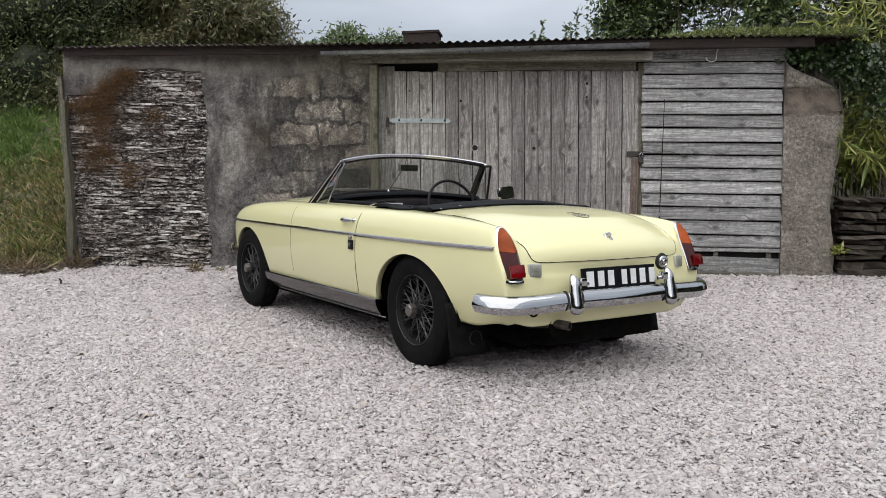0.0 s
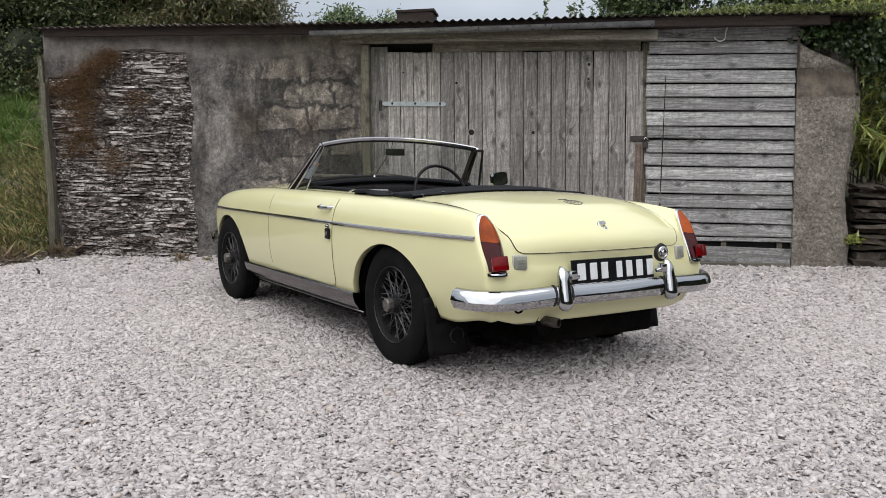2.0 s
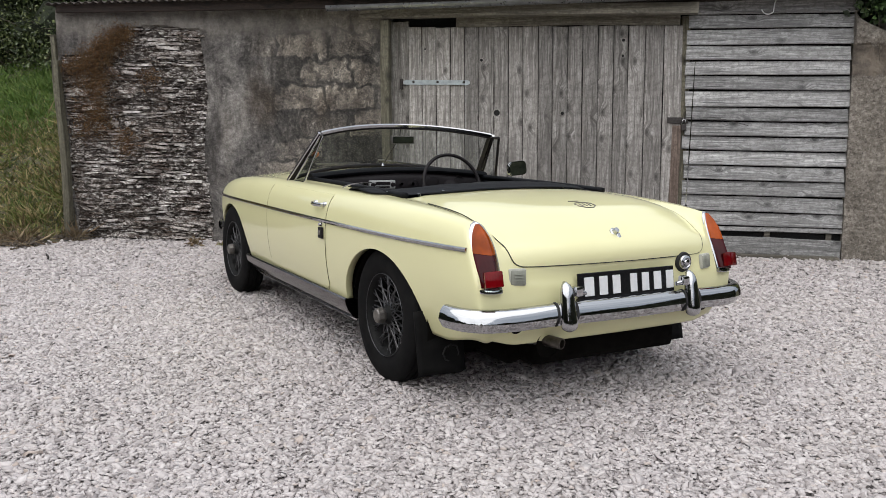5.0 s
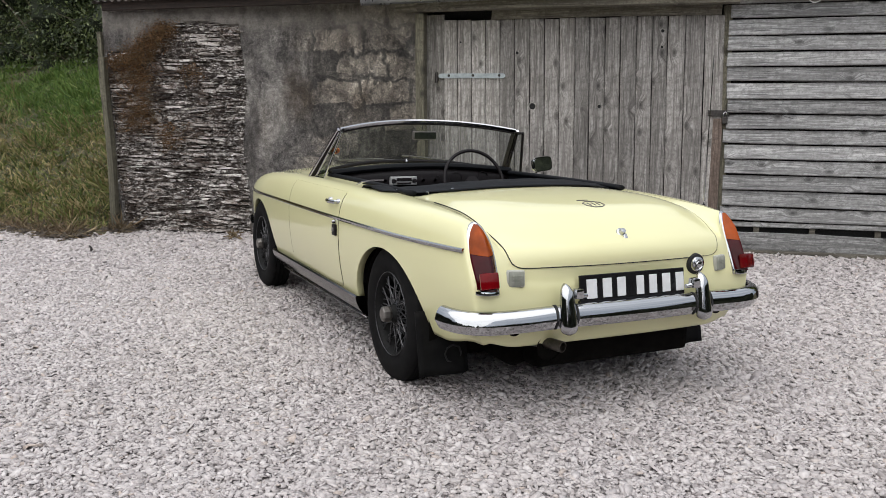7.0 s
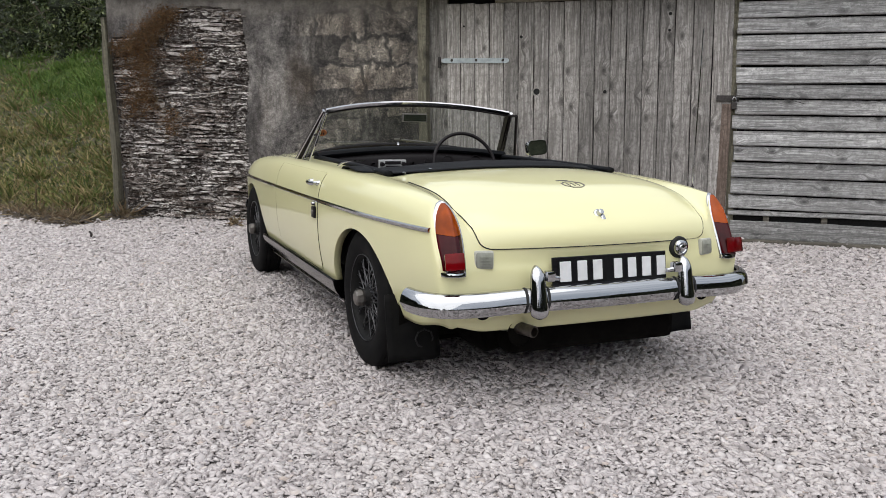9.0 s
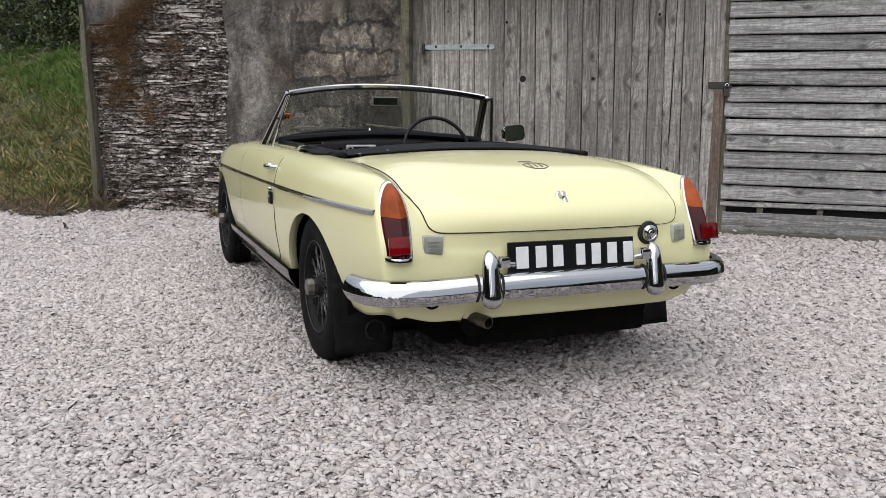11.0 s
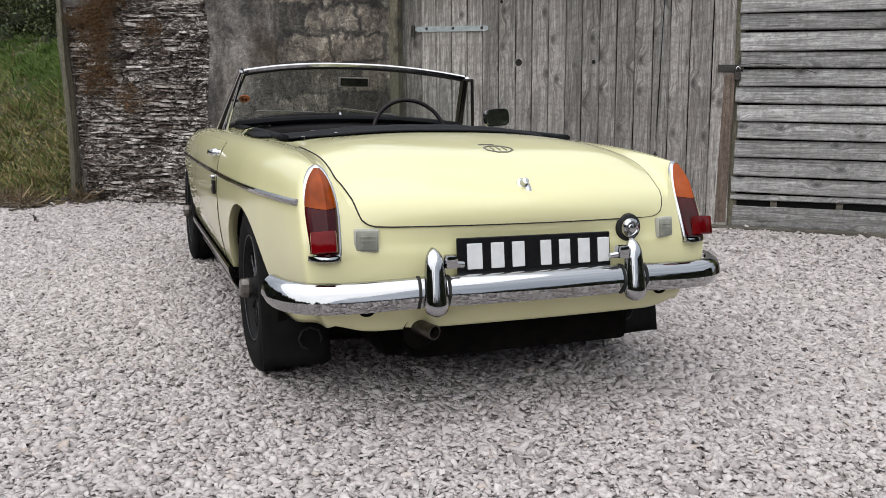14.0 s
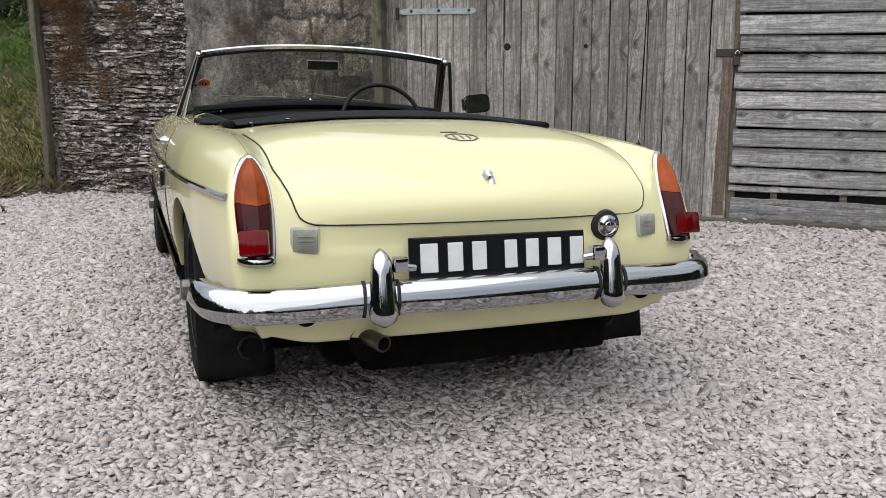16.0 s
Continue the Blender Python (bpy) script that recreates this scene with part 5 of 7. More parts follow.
def section(y, inset=0.0):
    """Half a cross-section of the shell, from the centre line over the wing and down the side."""
    zc, zr, xr, w, wb = zc_f(y), zr_f(y), xr_f(y), w_f(y), wb_f(y)
    zb = ZB - 0.012 * smoothstep(-y, 0.2, 0.5)
    p = 2.2 + 3.6 * smoothstep(-y, -0.1, 0.40)
    zv, dip = zv_f(y), smoothstep(-y, -0.42, -0.02)
    pts = []
    for k in range(NT):
        s = k / NT
        s = s ** 0.8
        x, z = xr * s, zc + (zr - zc) * s ** p
        # a shallow valley parts the boot lid from the wing's crest
        xv = 0.556
        if x < xv:
            zl = zc + (zv - zc) * (x / xv) ** p
        else:
            zl = zv + (zr - zv) * smoothstep(x, xv, xr)
        pts.append((x, z + (zl - z) * dip))
    for k in range(NS + 1):
        s = k / NS
        if s < 0.45:
            a = s / 0.45 * math.pi / 2
            pts.append((xr + (w - xr) * math.sin(a) ** 0.72, ZW + (zr - ZW) * max(0.0, math.cos(a)) ** 0.80))
        else:
            q = (s - 0.45) / 0.55
            pts.append((w - (w - wb) * q ** 2.2, ZW + (zb - ZW) * q))
    if inset:
        pts = [(x * (1 - inset / 0.7), z - inset * smoothstep(z, 0.45, 0.75) * 1.1 + inset * 0.5 * (1 - smoothstep(z, 0.30, 0.40))) for x, z in pts]
    b = smoothstep(-y, 0.28, 0.56)
    out = []
    for x, z in pts:
        f = smoothstep(y, 2.65, 3.10)
        out.append((x, y - b * (lean_f(z) + bow(z) * max(0.0, 1 - (abs(x) / 0.66) ** 2)) - 0.10 * f * abs(x) / 0.6, z))
    return out


def body_shell():
    bm = bmesh.new()
    ys = [(-0.574, 0.030), (-0.573, 0.017), (-0.570, 0.008), (-0.565, 0.003)] + [(y, 0) for y in np.arange(-0.56, 3.101, 0.02)]
    rows = []
    for y, inset in ys:
        half = section(y, inset)
        right = [bm.verts.new(p) for p in half]
        left = [bm.verts.new((-p[0], p[1], p[2])) for p in half[1:]]
        rows.append(left[::-1] + right)
    n = len(rows[0])
    c = n // 2
    for r0, r1 in zip(rows, rows[1:]):
        for j in range(n - 1):
            bm.faces.new((r0[j], r0[j + 1], r1[j + 1], r1[j]))
    # the tail panel
    for sgn in (-1, 1):
        cols = []
        for k in range(NT + 1):
            top = rows[0][c + sgn * k]
            col = [top]
            for m in range(1, NS + 1):
                side = rows[0][c + sgn * (NT + m)]
                if k == NT:
                    col.append(side)
                    continue
                f = m / NS
                z = top.co.z + (rows[0][c + sgn * (NT + NS)].co.z - top.co.z) * f
                x = top.co.x + (side.co.x - top.co.x * 1.0) * 0.0 + (side.co.x * (abs(top.co.x) / 0.60) - top.co.x) * smoothstep(f, 0.0, 0.3)
                y = -0.574 - lean_f(z) - bow(z) * max(0.0, 1 - (abs(x) / 0.66) ** 2)
                col.append(bm.verts.new((x, y, z)))
            cols.append(col)
        for a, b in zip(cols, cols[1:]):
            for m in range(NS):
                f = (a[m], a[m + 1], b[m + 1], b[m])
                if len(set(f)) == 4:
                    bm.faces.new(f if sgn > 0 else f[::-1])
    bmesh.ops.remove_doubles(bm, verts=bm.verts, dist=0.0004)
    # the lower corners of the tail are rounded away
    for v in bm.verts:
        if v.co.y < -0.30 and v.co.z < 0.45:
            k = smoothstep(abs(v.co.x), 0.47, 0.66) * smoothstep(-v.co.y, 0.42, 0.60) * (1 - smoothstep(v.co.z, 0.27, 0.45))
            v.co.z += 0.032 * k
            v.co.x *= 1 - 0.03 * k
    bmesh.ops.recalc_face_normals(bm, faces=bm.faces)
    return bm


bm_shell = body_shell()
from mathutils.bvhtree import BVHTree
SHELL = BVHTree.FromBMesh(bm_shell)


def on_side(y, z, side=-1, out=0.0):
    """The shell's point at (y, z) of its flank, out by that much."""
    hit = SHELL.ray_cast(Vector((side * 2, y, z)), Vector((-side, 0, 0)))
    p, nrm = hit[0], hit[1]
    if p is None:
        return Vector((side * 0.70, y, z))
    if nrm.x * side < 0:
        nrm = -nrm
    return p + nrm * out


def on_rear(x, z, out=0.0):
    hit = SHELL.ray_cast(Vector((x, -2, z)), Vector((0, 1, 0)))
    p, nrm = hit[0], hit[1]
    if p is None:
        return Vector((x, -0.7, z))
    if nrm.y > 0:
        nrm = -nrm
    return p + nrm * out


def on_top(x, y, out=0.0):
    hit = SHELL.ray_cast(Vector((x, y, 2)), Vector((0, 0, -1)))
    p, nrm = hit[0], hit[1]
    if p is None:
        return Vector((x, y, 0.82))
    if nrm.z < 0:
        nrm = -nrm
    return p + nrm * out


ARCHES = ((0.045, 0.285, 0.368, 0.318), (2.375, 0.285, 0.368, 0.335))     # y, z, half length, height


def cut_openings(bm):
    """Wheel arches and the cockpit, with turned-in lips."""
    dead = []
    for f in bm.faces:
        m = f.calc_center_median()
        if abs(m.x) > 0.45 and m.z < 0.63:
            for cy, cz, a, b in ARCHES:
                if ((m.y - cy) / a) ** 2 + ((m.z - cz) / b) ** 2 < 1 and m.z > 0.2:
                    dead.append(f)
                    break
        elif 0.10 < m.y < 1.30 and abs(m.x) < 0.585 and m.z > 0.7:
            dead.append(f)
    bmesh.ops.delete(bm, geom=dead, context='FACES')
    lips = []
    for v in bm.verts:
        if not v.is_boundary or abs(v.co.x) < 0.45:
            continue
        for cy, cz, a, b in ARCHES:
            k = math.hypot((v.co.y - cy) / a, (v.co.z - cz) / b)
            if 0.85 < k < 1.16 and v.co.z > ZB + 0.004:
                v.co.y, v.co.z = cy + (v.co.y - cy) / k, cz + (v.co.z - cz) / k
                lips.append(v)
    lip = set(lips)
    es = [e for e in bm.edges if e.is_boundary and e.verts[0] in lip and e.verts[1] in lip]
    r = bmesh.ops.extrude_edge_only(bm, edges=es)
    for v in r["geom"]:
        if isinstance(v, bmesh.types.BMVert):
            v.co.x *= 0.955
    return bm


body = part("body", cut_openings(bm_shell), M["paint"], car, "pale primrose yellow body shell", True)
sol = body.modifiers.new("thickness", 'SOLIDIFY')
sol.thickness, sol.offset = 0.003, -1


def strip_on(points, radius, name, material, parent=None, sx=1.0, sy=1.0, up=Vector((0, 0, 1)), n=8):
    return part(name, sweep(bmesh.new(), points, circle(radius, n, sx, sy), up=up), material, parent or car, "", 'all')


def patch(name, rows, material, parent, edge_in, label=""):
    """A panel skin from rows of surface points, with its edges turned in."""
    bm = bmesh.new()
    g = [[bm.verts.new(p) for p in r] for r in rows]
    for r0, r1 in zip(g, g[1:]):
        for a, b, c2, d in zip(r0, r0[1:], r1[1:], r1):
            bm.faces.new((a, b, c2, d))
    es = [e for e in bm.edges if e.is_boundary]
    r = bmesh.ops.extrude_edge_only(bm, edges=es)
    for v in r["geom"]:
        if isinstance(v, bmesh.types.BMVert):
            v.co += Vector(edge_in(v.co))
    return part(name, bm, material, parent, label, True)


# boot lid: lateral half-width at each step down the centre line
def lid_rows(out):
    steps = 48
    prof = []
    for k in range(steps + 1):
        s = k / steps
        if s < 0.55:
            y = -0.065 - 0.435 * (s / 0.55)
            prof.append((Vector((0, y, 2)), Vector((0, 0, -1)), s))
        else:
            q = (s - 0.55) / 0.45
            ang = radians(90 * min(1.0, q * 1.25))
            base = Vector((0, -0.50 - 0.06 * q, 0.70 - 0.088 * smoothstep(q, 0.4, 1.0)))
            d = Vector((0, -math.sin(ang), math.cos(ang)))
            prof.append((base + d * 0.8, -d, s))
    rows = []
    for o, d, s in prof:
        hw = 0.563 - 0.014 * smoothstep(s, 0.0, 0.5) - 0.008 * smoothstep(s, 0.55, 0.8)
        if s > 0.71:
            hw -= 0.115 * (1 - math.sqrt(max(0.0, 1 - ((s - 0.71) / 0.29) ** 2)))
        if s < 0.04:
            hw -= 0.05 * (1 - s / 0.04)
        row = []
        for x in np.linspace(-0.010 - hw, -0.010 + hw, 41):
            hit = SHELL.ray_cast(o + Vector((x, 0, 0)), d)
            if hit[0] is None:
                row.append(row[-1] if row else o + d * 0.8 + Vector((x, 0, 0)))
                continue
            nrm = hit[1] if hit[1].dot(d) < 0 else -hit[1]
            row.append(hit[0] + nrm * out)
        rows.append(row)
    return rows


rows = lid_rows(0.003)
boot_lid = patch("boot_lid", rows, M["paint"], car, lambda c: (0, 0.002 if c.y < -0.5 else 0, -0.004))
proud, sunk = lid_rows(0.0022), lid_rows(0.0004)
gap = [r[0] for r in proud[2:]] + proud[-1][1:-1] + [r[-1] + Vector((0.003, 0, 0)) for r in sunk[2:]][::-1]
gap2 = []
for p in gap:
    if not gap2 or (p - gap2[-1]).length > 0.004:
        gap2.append(p)
strip_on(gap2, 0.0022, "boot_seal", M["seam"])


for sd in (-1, 1):
    strip_on([on_top(sd * (0.598 + 0.024 * q), 0.22 - 0.765 * q, 0.0004) for q in np.linspace(0, 1, 26)], 0.0009, "panel_joint", M["joint"])


# doors
def door(side):
    ys = np.linspace(0.615, 1.535, 40)
    rows = []
    for k in range(25):
        z = 0.318 + (0.805 - 0.318) * k / 24
        row = []
        for y in ys:
            r = 0.05
            yy = y
            if z < 0.318 + r:
                cut = r * (1 - math.sqrt(max(0.0, 1 - ((0.318 + r - z) / r) ** 2)))
                yy = min(max(y, 0.615 + cut), 1.535 - cut)
            row.append(on_side(yy, z, side, 0.0022))
        rows.append(row)
    d = patch("door", rows, M["paint"], car, lambda c: (-side * 0.004, 0, 0))
    path = [on_side(0.611, z, side, 0.001) for z in np.linspace(0.80, 0.36, 24)] + [on_side(0.611 + 0.045 * (1 - math.cos(a)), 0.36 - 0.045 * math.sin(a), side, 0.001) for a in np.linspace(0.2, 1.5, 8)] \
        + [on_side(y, 0.3145, side, 0.001) for y in np.linspace(0.67, 1.48, 24)] + [on_side(1.539, z, side, 0.001) for z in np.linspace(0.36, 0.80, 24)]
    strip_on(path, 0.0013, "door_gap", M["seam"], d, up=Vector((side, 0, 0)))
    # pull handle
    a, b = on_side(0.655, 0.752, side, 0.004), on_side(0.775, 0.752, side, 0.004)
    bm = bmesh.new()
    o = Vector((side, 0, 0))
    sweep(bm, [a, a + o * 0.022, a + o * 0.030 + Vector((0, 0.02, 0)), (a + b) / 2 + o * 0.034, b + o * 0.028 - Vector((0, 0.015, 0)), b + o * 0.012, b], circle(0.009, 10, 0.75, 1.2), up=Vector((0, 0, 1)))
    for p in (a, b):
        add_cyl(bm, p - o * 0.006, p + o * 0.010, 0.015, 0.012, 14)
    part("handle", bm, M["chrome"], d, "chrome pull handle", True)
    if side < 0:
        p = on_side(0.650, 0.612, side, 0.003)
        part("lock_cover", box(p + o * 0.006, (0.014, 0.050, 0.058), 0.005), M["black"], d, "black key lock cover")
        bm = add_cyl(bmesh.new(), p + o * 0.010, p + o * 0.018, 0.013, 0.011, 16)
        part("key_lock", bm, M["hub"], d)
        bm = add_cyl(bmesh.new(), p + o * 0.0 + Vector((0, 0.005, 0.042)), p + o * 0.016 + Vector((0, 0.005, 0.042)), 0.010, 0.007, 14)
        part("lock_button", bm, M["chrome"], d)


door(-1)
door(1)


# flank trim, sills
def flank(side):
    ys = np.linspace(-0.613, 2.86, 90)
    pts = [on_side(y, 0.680 - 0.005 * (y + 0.6), side, 0.003) for y in ys]
    prof = [(-0.004, -0.009), (0.004, -0.009), (0.008, -0.004), (0.008, 0.004), (0.004, 0.009), (-0.004, 0.009)]
    prof = prof if side > 0 else [(-a, b) for a, b in prof]
    bm = sweep(bmesh.new(), pts, prof, up=Vector((0, 0, 1)))
    part("side_trim", bm, M["chrome"], car, "thin chrome flank strip", True)
    bm = bmesh.new()
    rows = []
    for y in np.linspace(0.385, 2.035, 40):
        x = 0.764
        rows.append([bm.verts.new((side * a, y, z)) for a, z in ((x - 0.004, 0.318), (x + 0.002, 0.310), (x - 0.003, 0.285), (x - 0.016, 0.255), (x - 0.034, 0.232), (x - 0.040, 0.222), (x - 0.060, 0.222), (x - 0.10, 0.235), (x - 0.10, 0.30))])
    for r0, r1 in zip(rows, rows[1:]):
        for j in range(len(r0) - 1):
            bm.faces.new((r0[j], r0[j + 1], r1[j + 1], r1[j]))
    for r in (rows[0], rows[-1]):
        bm.faces.new(r)
    part("sill", bm, M["sill"], car, "scuffed stainless steel sill cover", True)
    pts = [(side * 0.725, y, 0.216) for y in np.linspace(0.33, 1.97, 12)]
    strip_on(pts, 0.005, "sill_edge", M["sill"])


flank(-1)
flank(1)


# wheels
def wheel(y, side):
    z = (NOSE_DOWN * math.pi / 180) * (y - 1.15) + 0.304
    bm = bmesh.new()
    rim = [(-0.060, 0.186), (-0.064, 0.192), (-0.056, 0.192), (-0.048, 0.184), (-0.038, 0.180), (0.0, 0.172), (0.038, 0.180), (0.056, 0.192), (0.062, 0.190), (0.048, 0.178), (0.0, 0.168), (-0.044, 0.178)]
    lathe(bm, rim, 'X', 56, True)
    w = part("wheel", bm, M["rim"], car, "dark wire wheel", True)
    w.location = (side * (0.664 if y < 1 else 0.686), y, z)
    w.rotation_euler = (0.4 * y + 0.3, 0, 0 if side < 0 else math.pi)
    tyre = [(-0.066, 0.186), (-0.078, 0.205), (-0.085, 0.235), (-0.083, 0.262), (-0.076, 0.284), (-0.066, 0.297), (-0.062, 0.300), (-0.050, 0.304), (-0.046, 0.297), (-0.042, 0.304), (-0.018, 0.307), (-0.015, 0.299), (-0.012, 0.307), (0.012, 0.307), (0.015, 0.299), (0.018, 0.307),
            (0.042, 0.304), (0.046, 0.297), (0.050, 0.304), (0.066, 0.297), (0.076, 0.284), (0.083, 0.262), (0.085, 0.235), (0.078, 0.205), (0.066, 0.186), (0.0, 0.176)]
    tyre = [(a * 0.90, r) for a, r in tyre]
    part("tyre", lathe(bmesh.new(), tyre, 'X', 72, True), M["rubber"], w, "black rubber tyre", True)
    hub = [(-0.070, 0.0), (-0.070, 0.030), (-0.050, 0.042), (-0.040, 0.046), (-0.030, 0.042), (0.05, 0.042), (0.06, 0.056), (0.075, 0.056), (0.075, 0.0)]
    part("hub", lathe(bmesh.new(), hub, 'X', 28), M["rim"], w, "", True)
    bm = bmesh.new()
    lathe(bm, [(-0.106, 0.0), (-0.106, 0.028), (-0.101, 0.035), (-0.078, 0.038), (-0.066, 0.034)], 'X', 8)
    part("spinner", bm, M["hub"], w, "dull octagonal knock-on spinner", False)
    bm = lathe(bmesh.new(), [(-0.0665, 0.1905), (-0.0685, 0.1885), (-0.0665, 0.1865), (-0.0645, 0.1885)], 'X', 64, True)
    part("rim_edge", bm, M["spoke"], w, "thin bright rim edge", True)
    bm = lathe(bmesh.new(), [(0.055, 0.0), (0.055, 0.125), (0.085, 0.13), (0.095, 0.0)], 'X', 28)
    part("brake_drum", bm, M["under"], w, "", True)
    # spokes: outer row laced long, inner row laced short
    data = {}
    for kind, x0, r0, x1, r1 in (("a", -0.046, 0.044, 0.010, 0.169), ("b", 0.045, 0.044, -0.030, 0.176), ("c", -0.040, 0.048, -0.040, 0.180)):
        for tw in (-1, 1):
            off = radians(38 if kind != "c" else 30) * tw
            bm = add_cyl(bmesh.new(), (x0, r0, 0), (x1, r1 * math.cos(off), r1 * math.sin(off)), 0.0031, None, 6, False)
            data[kind, tw] = finish(bm, M["spoke"], True)
    for kind, count in (("a", 10), ("b", 12), ("c", 12)):
        for k in range(count):
            for tw in (-1, 1):
                ob = new("spoke", data[kind, tw])
                ob.parent = w
                ob.rotation_euler = (2 * math.pi * (k + (0.25 if tw > 0 else 0)) / count + (0.1 if kind == "c" else 0), 0, 0)
    return w


for y0 in (REAR_AXLE, FRONT_AXLE):
    for sd in (-1, 1):
        wheel(y0, sd)


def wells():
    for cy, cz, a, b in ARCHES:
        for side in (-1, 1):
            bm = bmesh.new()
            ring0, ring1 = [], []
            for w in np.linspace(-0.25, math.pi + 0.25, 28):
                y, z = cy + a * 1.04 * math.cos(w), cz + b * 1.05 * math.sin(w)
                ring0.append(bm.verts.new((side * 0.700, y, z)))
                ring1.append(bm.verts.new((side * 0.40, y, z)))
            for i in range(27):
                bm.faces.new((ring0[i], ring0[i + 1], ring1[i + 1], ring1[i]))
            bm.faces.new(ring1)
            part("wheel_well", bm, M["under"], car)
    # underbody and tank hang extra low to keep light off the ground beneath
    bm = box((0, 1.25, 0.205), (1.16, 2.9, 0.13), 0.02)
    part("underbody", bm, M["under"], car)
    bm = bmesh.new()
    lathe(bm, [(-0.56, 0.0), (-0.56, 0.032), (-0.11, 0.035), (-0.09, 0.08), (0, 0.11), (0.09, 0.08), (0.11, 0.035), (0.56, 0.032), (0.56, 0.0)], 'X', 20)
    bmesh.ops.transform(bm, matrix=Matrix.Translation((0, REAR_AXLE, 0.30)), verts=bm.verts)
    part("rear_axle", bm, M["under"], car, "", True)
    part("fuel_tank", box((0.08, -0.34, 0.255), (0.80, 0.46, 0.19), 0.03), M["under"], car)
    # unseen silencer, added low to block light under the tail
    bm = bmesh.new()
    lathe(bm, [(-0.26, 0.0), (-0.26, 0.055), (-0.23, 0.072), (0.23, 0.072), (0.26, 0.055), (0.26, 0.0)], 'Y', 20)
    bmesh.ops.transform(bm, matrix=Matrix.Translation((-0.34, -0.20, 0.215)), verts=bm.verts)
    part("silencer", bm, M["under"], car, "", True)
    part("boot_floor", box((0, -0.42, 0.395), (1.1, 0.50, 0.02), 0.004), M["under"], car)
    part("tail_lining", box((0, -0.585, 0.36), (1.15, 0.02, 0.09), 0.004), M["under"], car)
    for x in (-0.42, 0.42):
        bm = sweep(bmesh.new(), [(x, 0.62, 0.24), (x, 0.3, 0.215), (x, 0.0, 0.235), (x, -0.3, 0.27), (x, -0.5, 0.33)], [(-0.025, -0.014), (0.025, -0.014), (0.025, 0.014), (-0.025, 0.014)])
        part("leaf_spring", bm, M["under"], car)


wells()


def mudflap(side):
    bm = bmesh.new()
    n = 8
    rows = []
    for k in range(n + 1):
        s = k / n
        z = 0.385 - 0.265 * s
        y = -0.318 - 0.055 * s
        rows.append([bm.verts.new((side * x, y + 0.008 * math.sin(x * 20), z + (0.012 if x < 0.56 and k == n else 0))) for x in np.linspace(0.535, 0.752, 9)])
    for r0, r1 in zip(rows, rows[1:]):
        for i in range(8):
            bm.faces.new((r0[i], r0[i + 1], r1[i + 1], r1[i]))
    f = part("mudflap", bm, M["rubber"], car, "black rubber mudflap", True)
    s = f.modifiers.new("thickness", 'SOLIDIFY')
    s.thickness = 0.008
    bm = bmesh.new()
    for k in range(8):
        a, b = 2 * math.pi * k / 8, 2 * math.pi * (k + 1) / 8
        add_cyl(bm, (side * 0.60 + 0.038 * math.cos(a), -0.362, 0.205 + 0.038 * math.sin(a)), (side * 0.60 + 0.038 * math.cos(b), -0.362, 0.205 + 0.038 * math.sin(b)), 0.004, None, 6)
    part("emblem", bm, M["seam"], f)


mudflap(-1)
mudflap(1)


# tail lamps
def tail_lamp(side):
    z0, z1, y0, y1 = 0.528, 0.783, -0.698, -0.578
    xb, xt = 0.631, 0.624

    def outline(v, grow=0.0):
        """Half-width at height v from 0 to 1."""
        h = 0.044 + 0.003 * math.sin(v * math.pi)
        if v > 0.50:
            h = 0.0470 * max(0.0, 1 - ((v - 0.50) / 0.50) ** 2.0) ** 0.62
        return h + grow

    def at(v, u, depth):
        x = xb + (xt - xb) * v
        bend = 0.018 * (u / 0.045) ** 2 if u else 0
        y = y0 + (y1 - y0) * (max(0.0, v) ** 1.25)
        return Vector((side * (x + u), y - depth + 0.32 * max(0.0, u) - 0.26 * max(0.0, -u) - 0.003, z0 + (z1 - z0) * v - 0.10 * depth))

    def shell(v0, v1, depth, grow=0.0, steps=14, ridge=False):
        bm = bmesh.new()
        rows = []
        for k in range(steps + 1):
            v = v0 + (v1 - v0) * k / steps
            h = max(0.0005, outline(v, grow))
            d = depth * min(1.0, (max(0.0, 1.0 - v) * 4.5) ** 0.5)
            row = []
            for a in np.linspace(0, math.pi, 25):
                u = -math.cos(a)
                f = math.sin(a) ** 0.55
                if ridge:
                    f = min(f, 1.0) * (0.50 + 0.50 * (1 - abs(u - 0.1 * side) / 1.1))
                row.append(bm.verts.new(at(v, u * h, -0.012 + (d + 0.012) * f)))
            rows.append(row)
        for r0, r1 in zip(rows, rows[1:]):
            for i in range(24):
                bm.faces.new((r0[i], r0[i + 1], r1[i + 1], r1[i]))
            bm.faces.new((r0[-1], r0[0], r1[0], r1[-1]))
        bm.faces.new(rows[0][::-1])
        bm.faces.new(rows[-1])
        return bm
    base = part("tail_lamp", shell(-0.02, 1.0, 0.008, 0.0058, 26), M["chrome"], car, "upright tail lamp with amber over red lenses", True)
    part("amber_lens", shell(0.56, 0.975, 0.048, -0.0018, 14, True), M["amber"], base, "amber indicator lens", True)
    part("red_lens", shell(0.07, 0.555, 0.048, -0.0018, 14, True), M["red"], base, "dark red lens", True)
    bm = bmesh.new()
    add_box(bm, at(0.225, 0.008, 0.050), (0.071, 0.034, 0.062), 0.006, Matrix.Rotation(radians(-14), 4, 'X') @ Matrix.Rotation(radians(20 * side), 4, 'Z'))
    part("reflector", bm, M["redlit"], base, "bright red square reflector", True)
    part("lamp_foot", shell(-0.008, 0.045, 0.026, 0.003, 4), M["chrome"], base, "", True)


tail_lamp(-1)
tail_lamp(1)


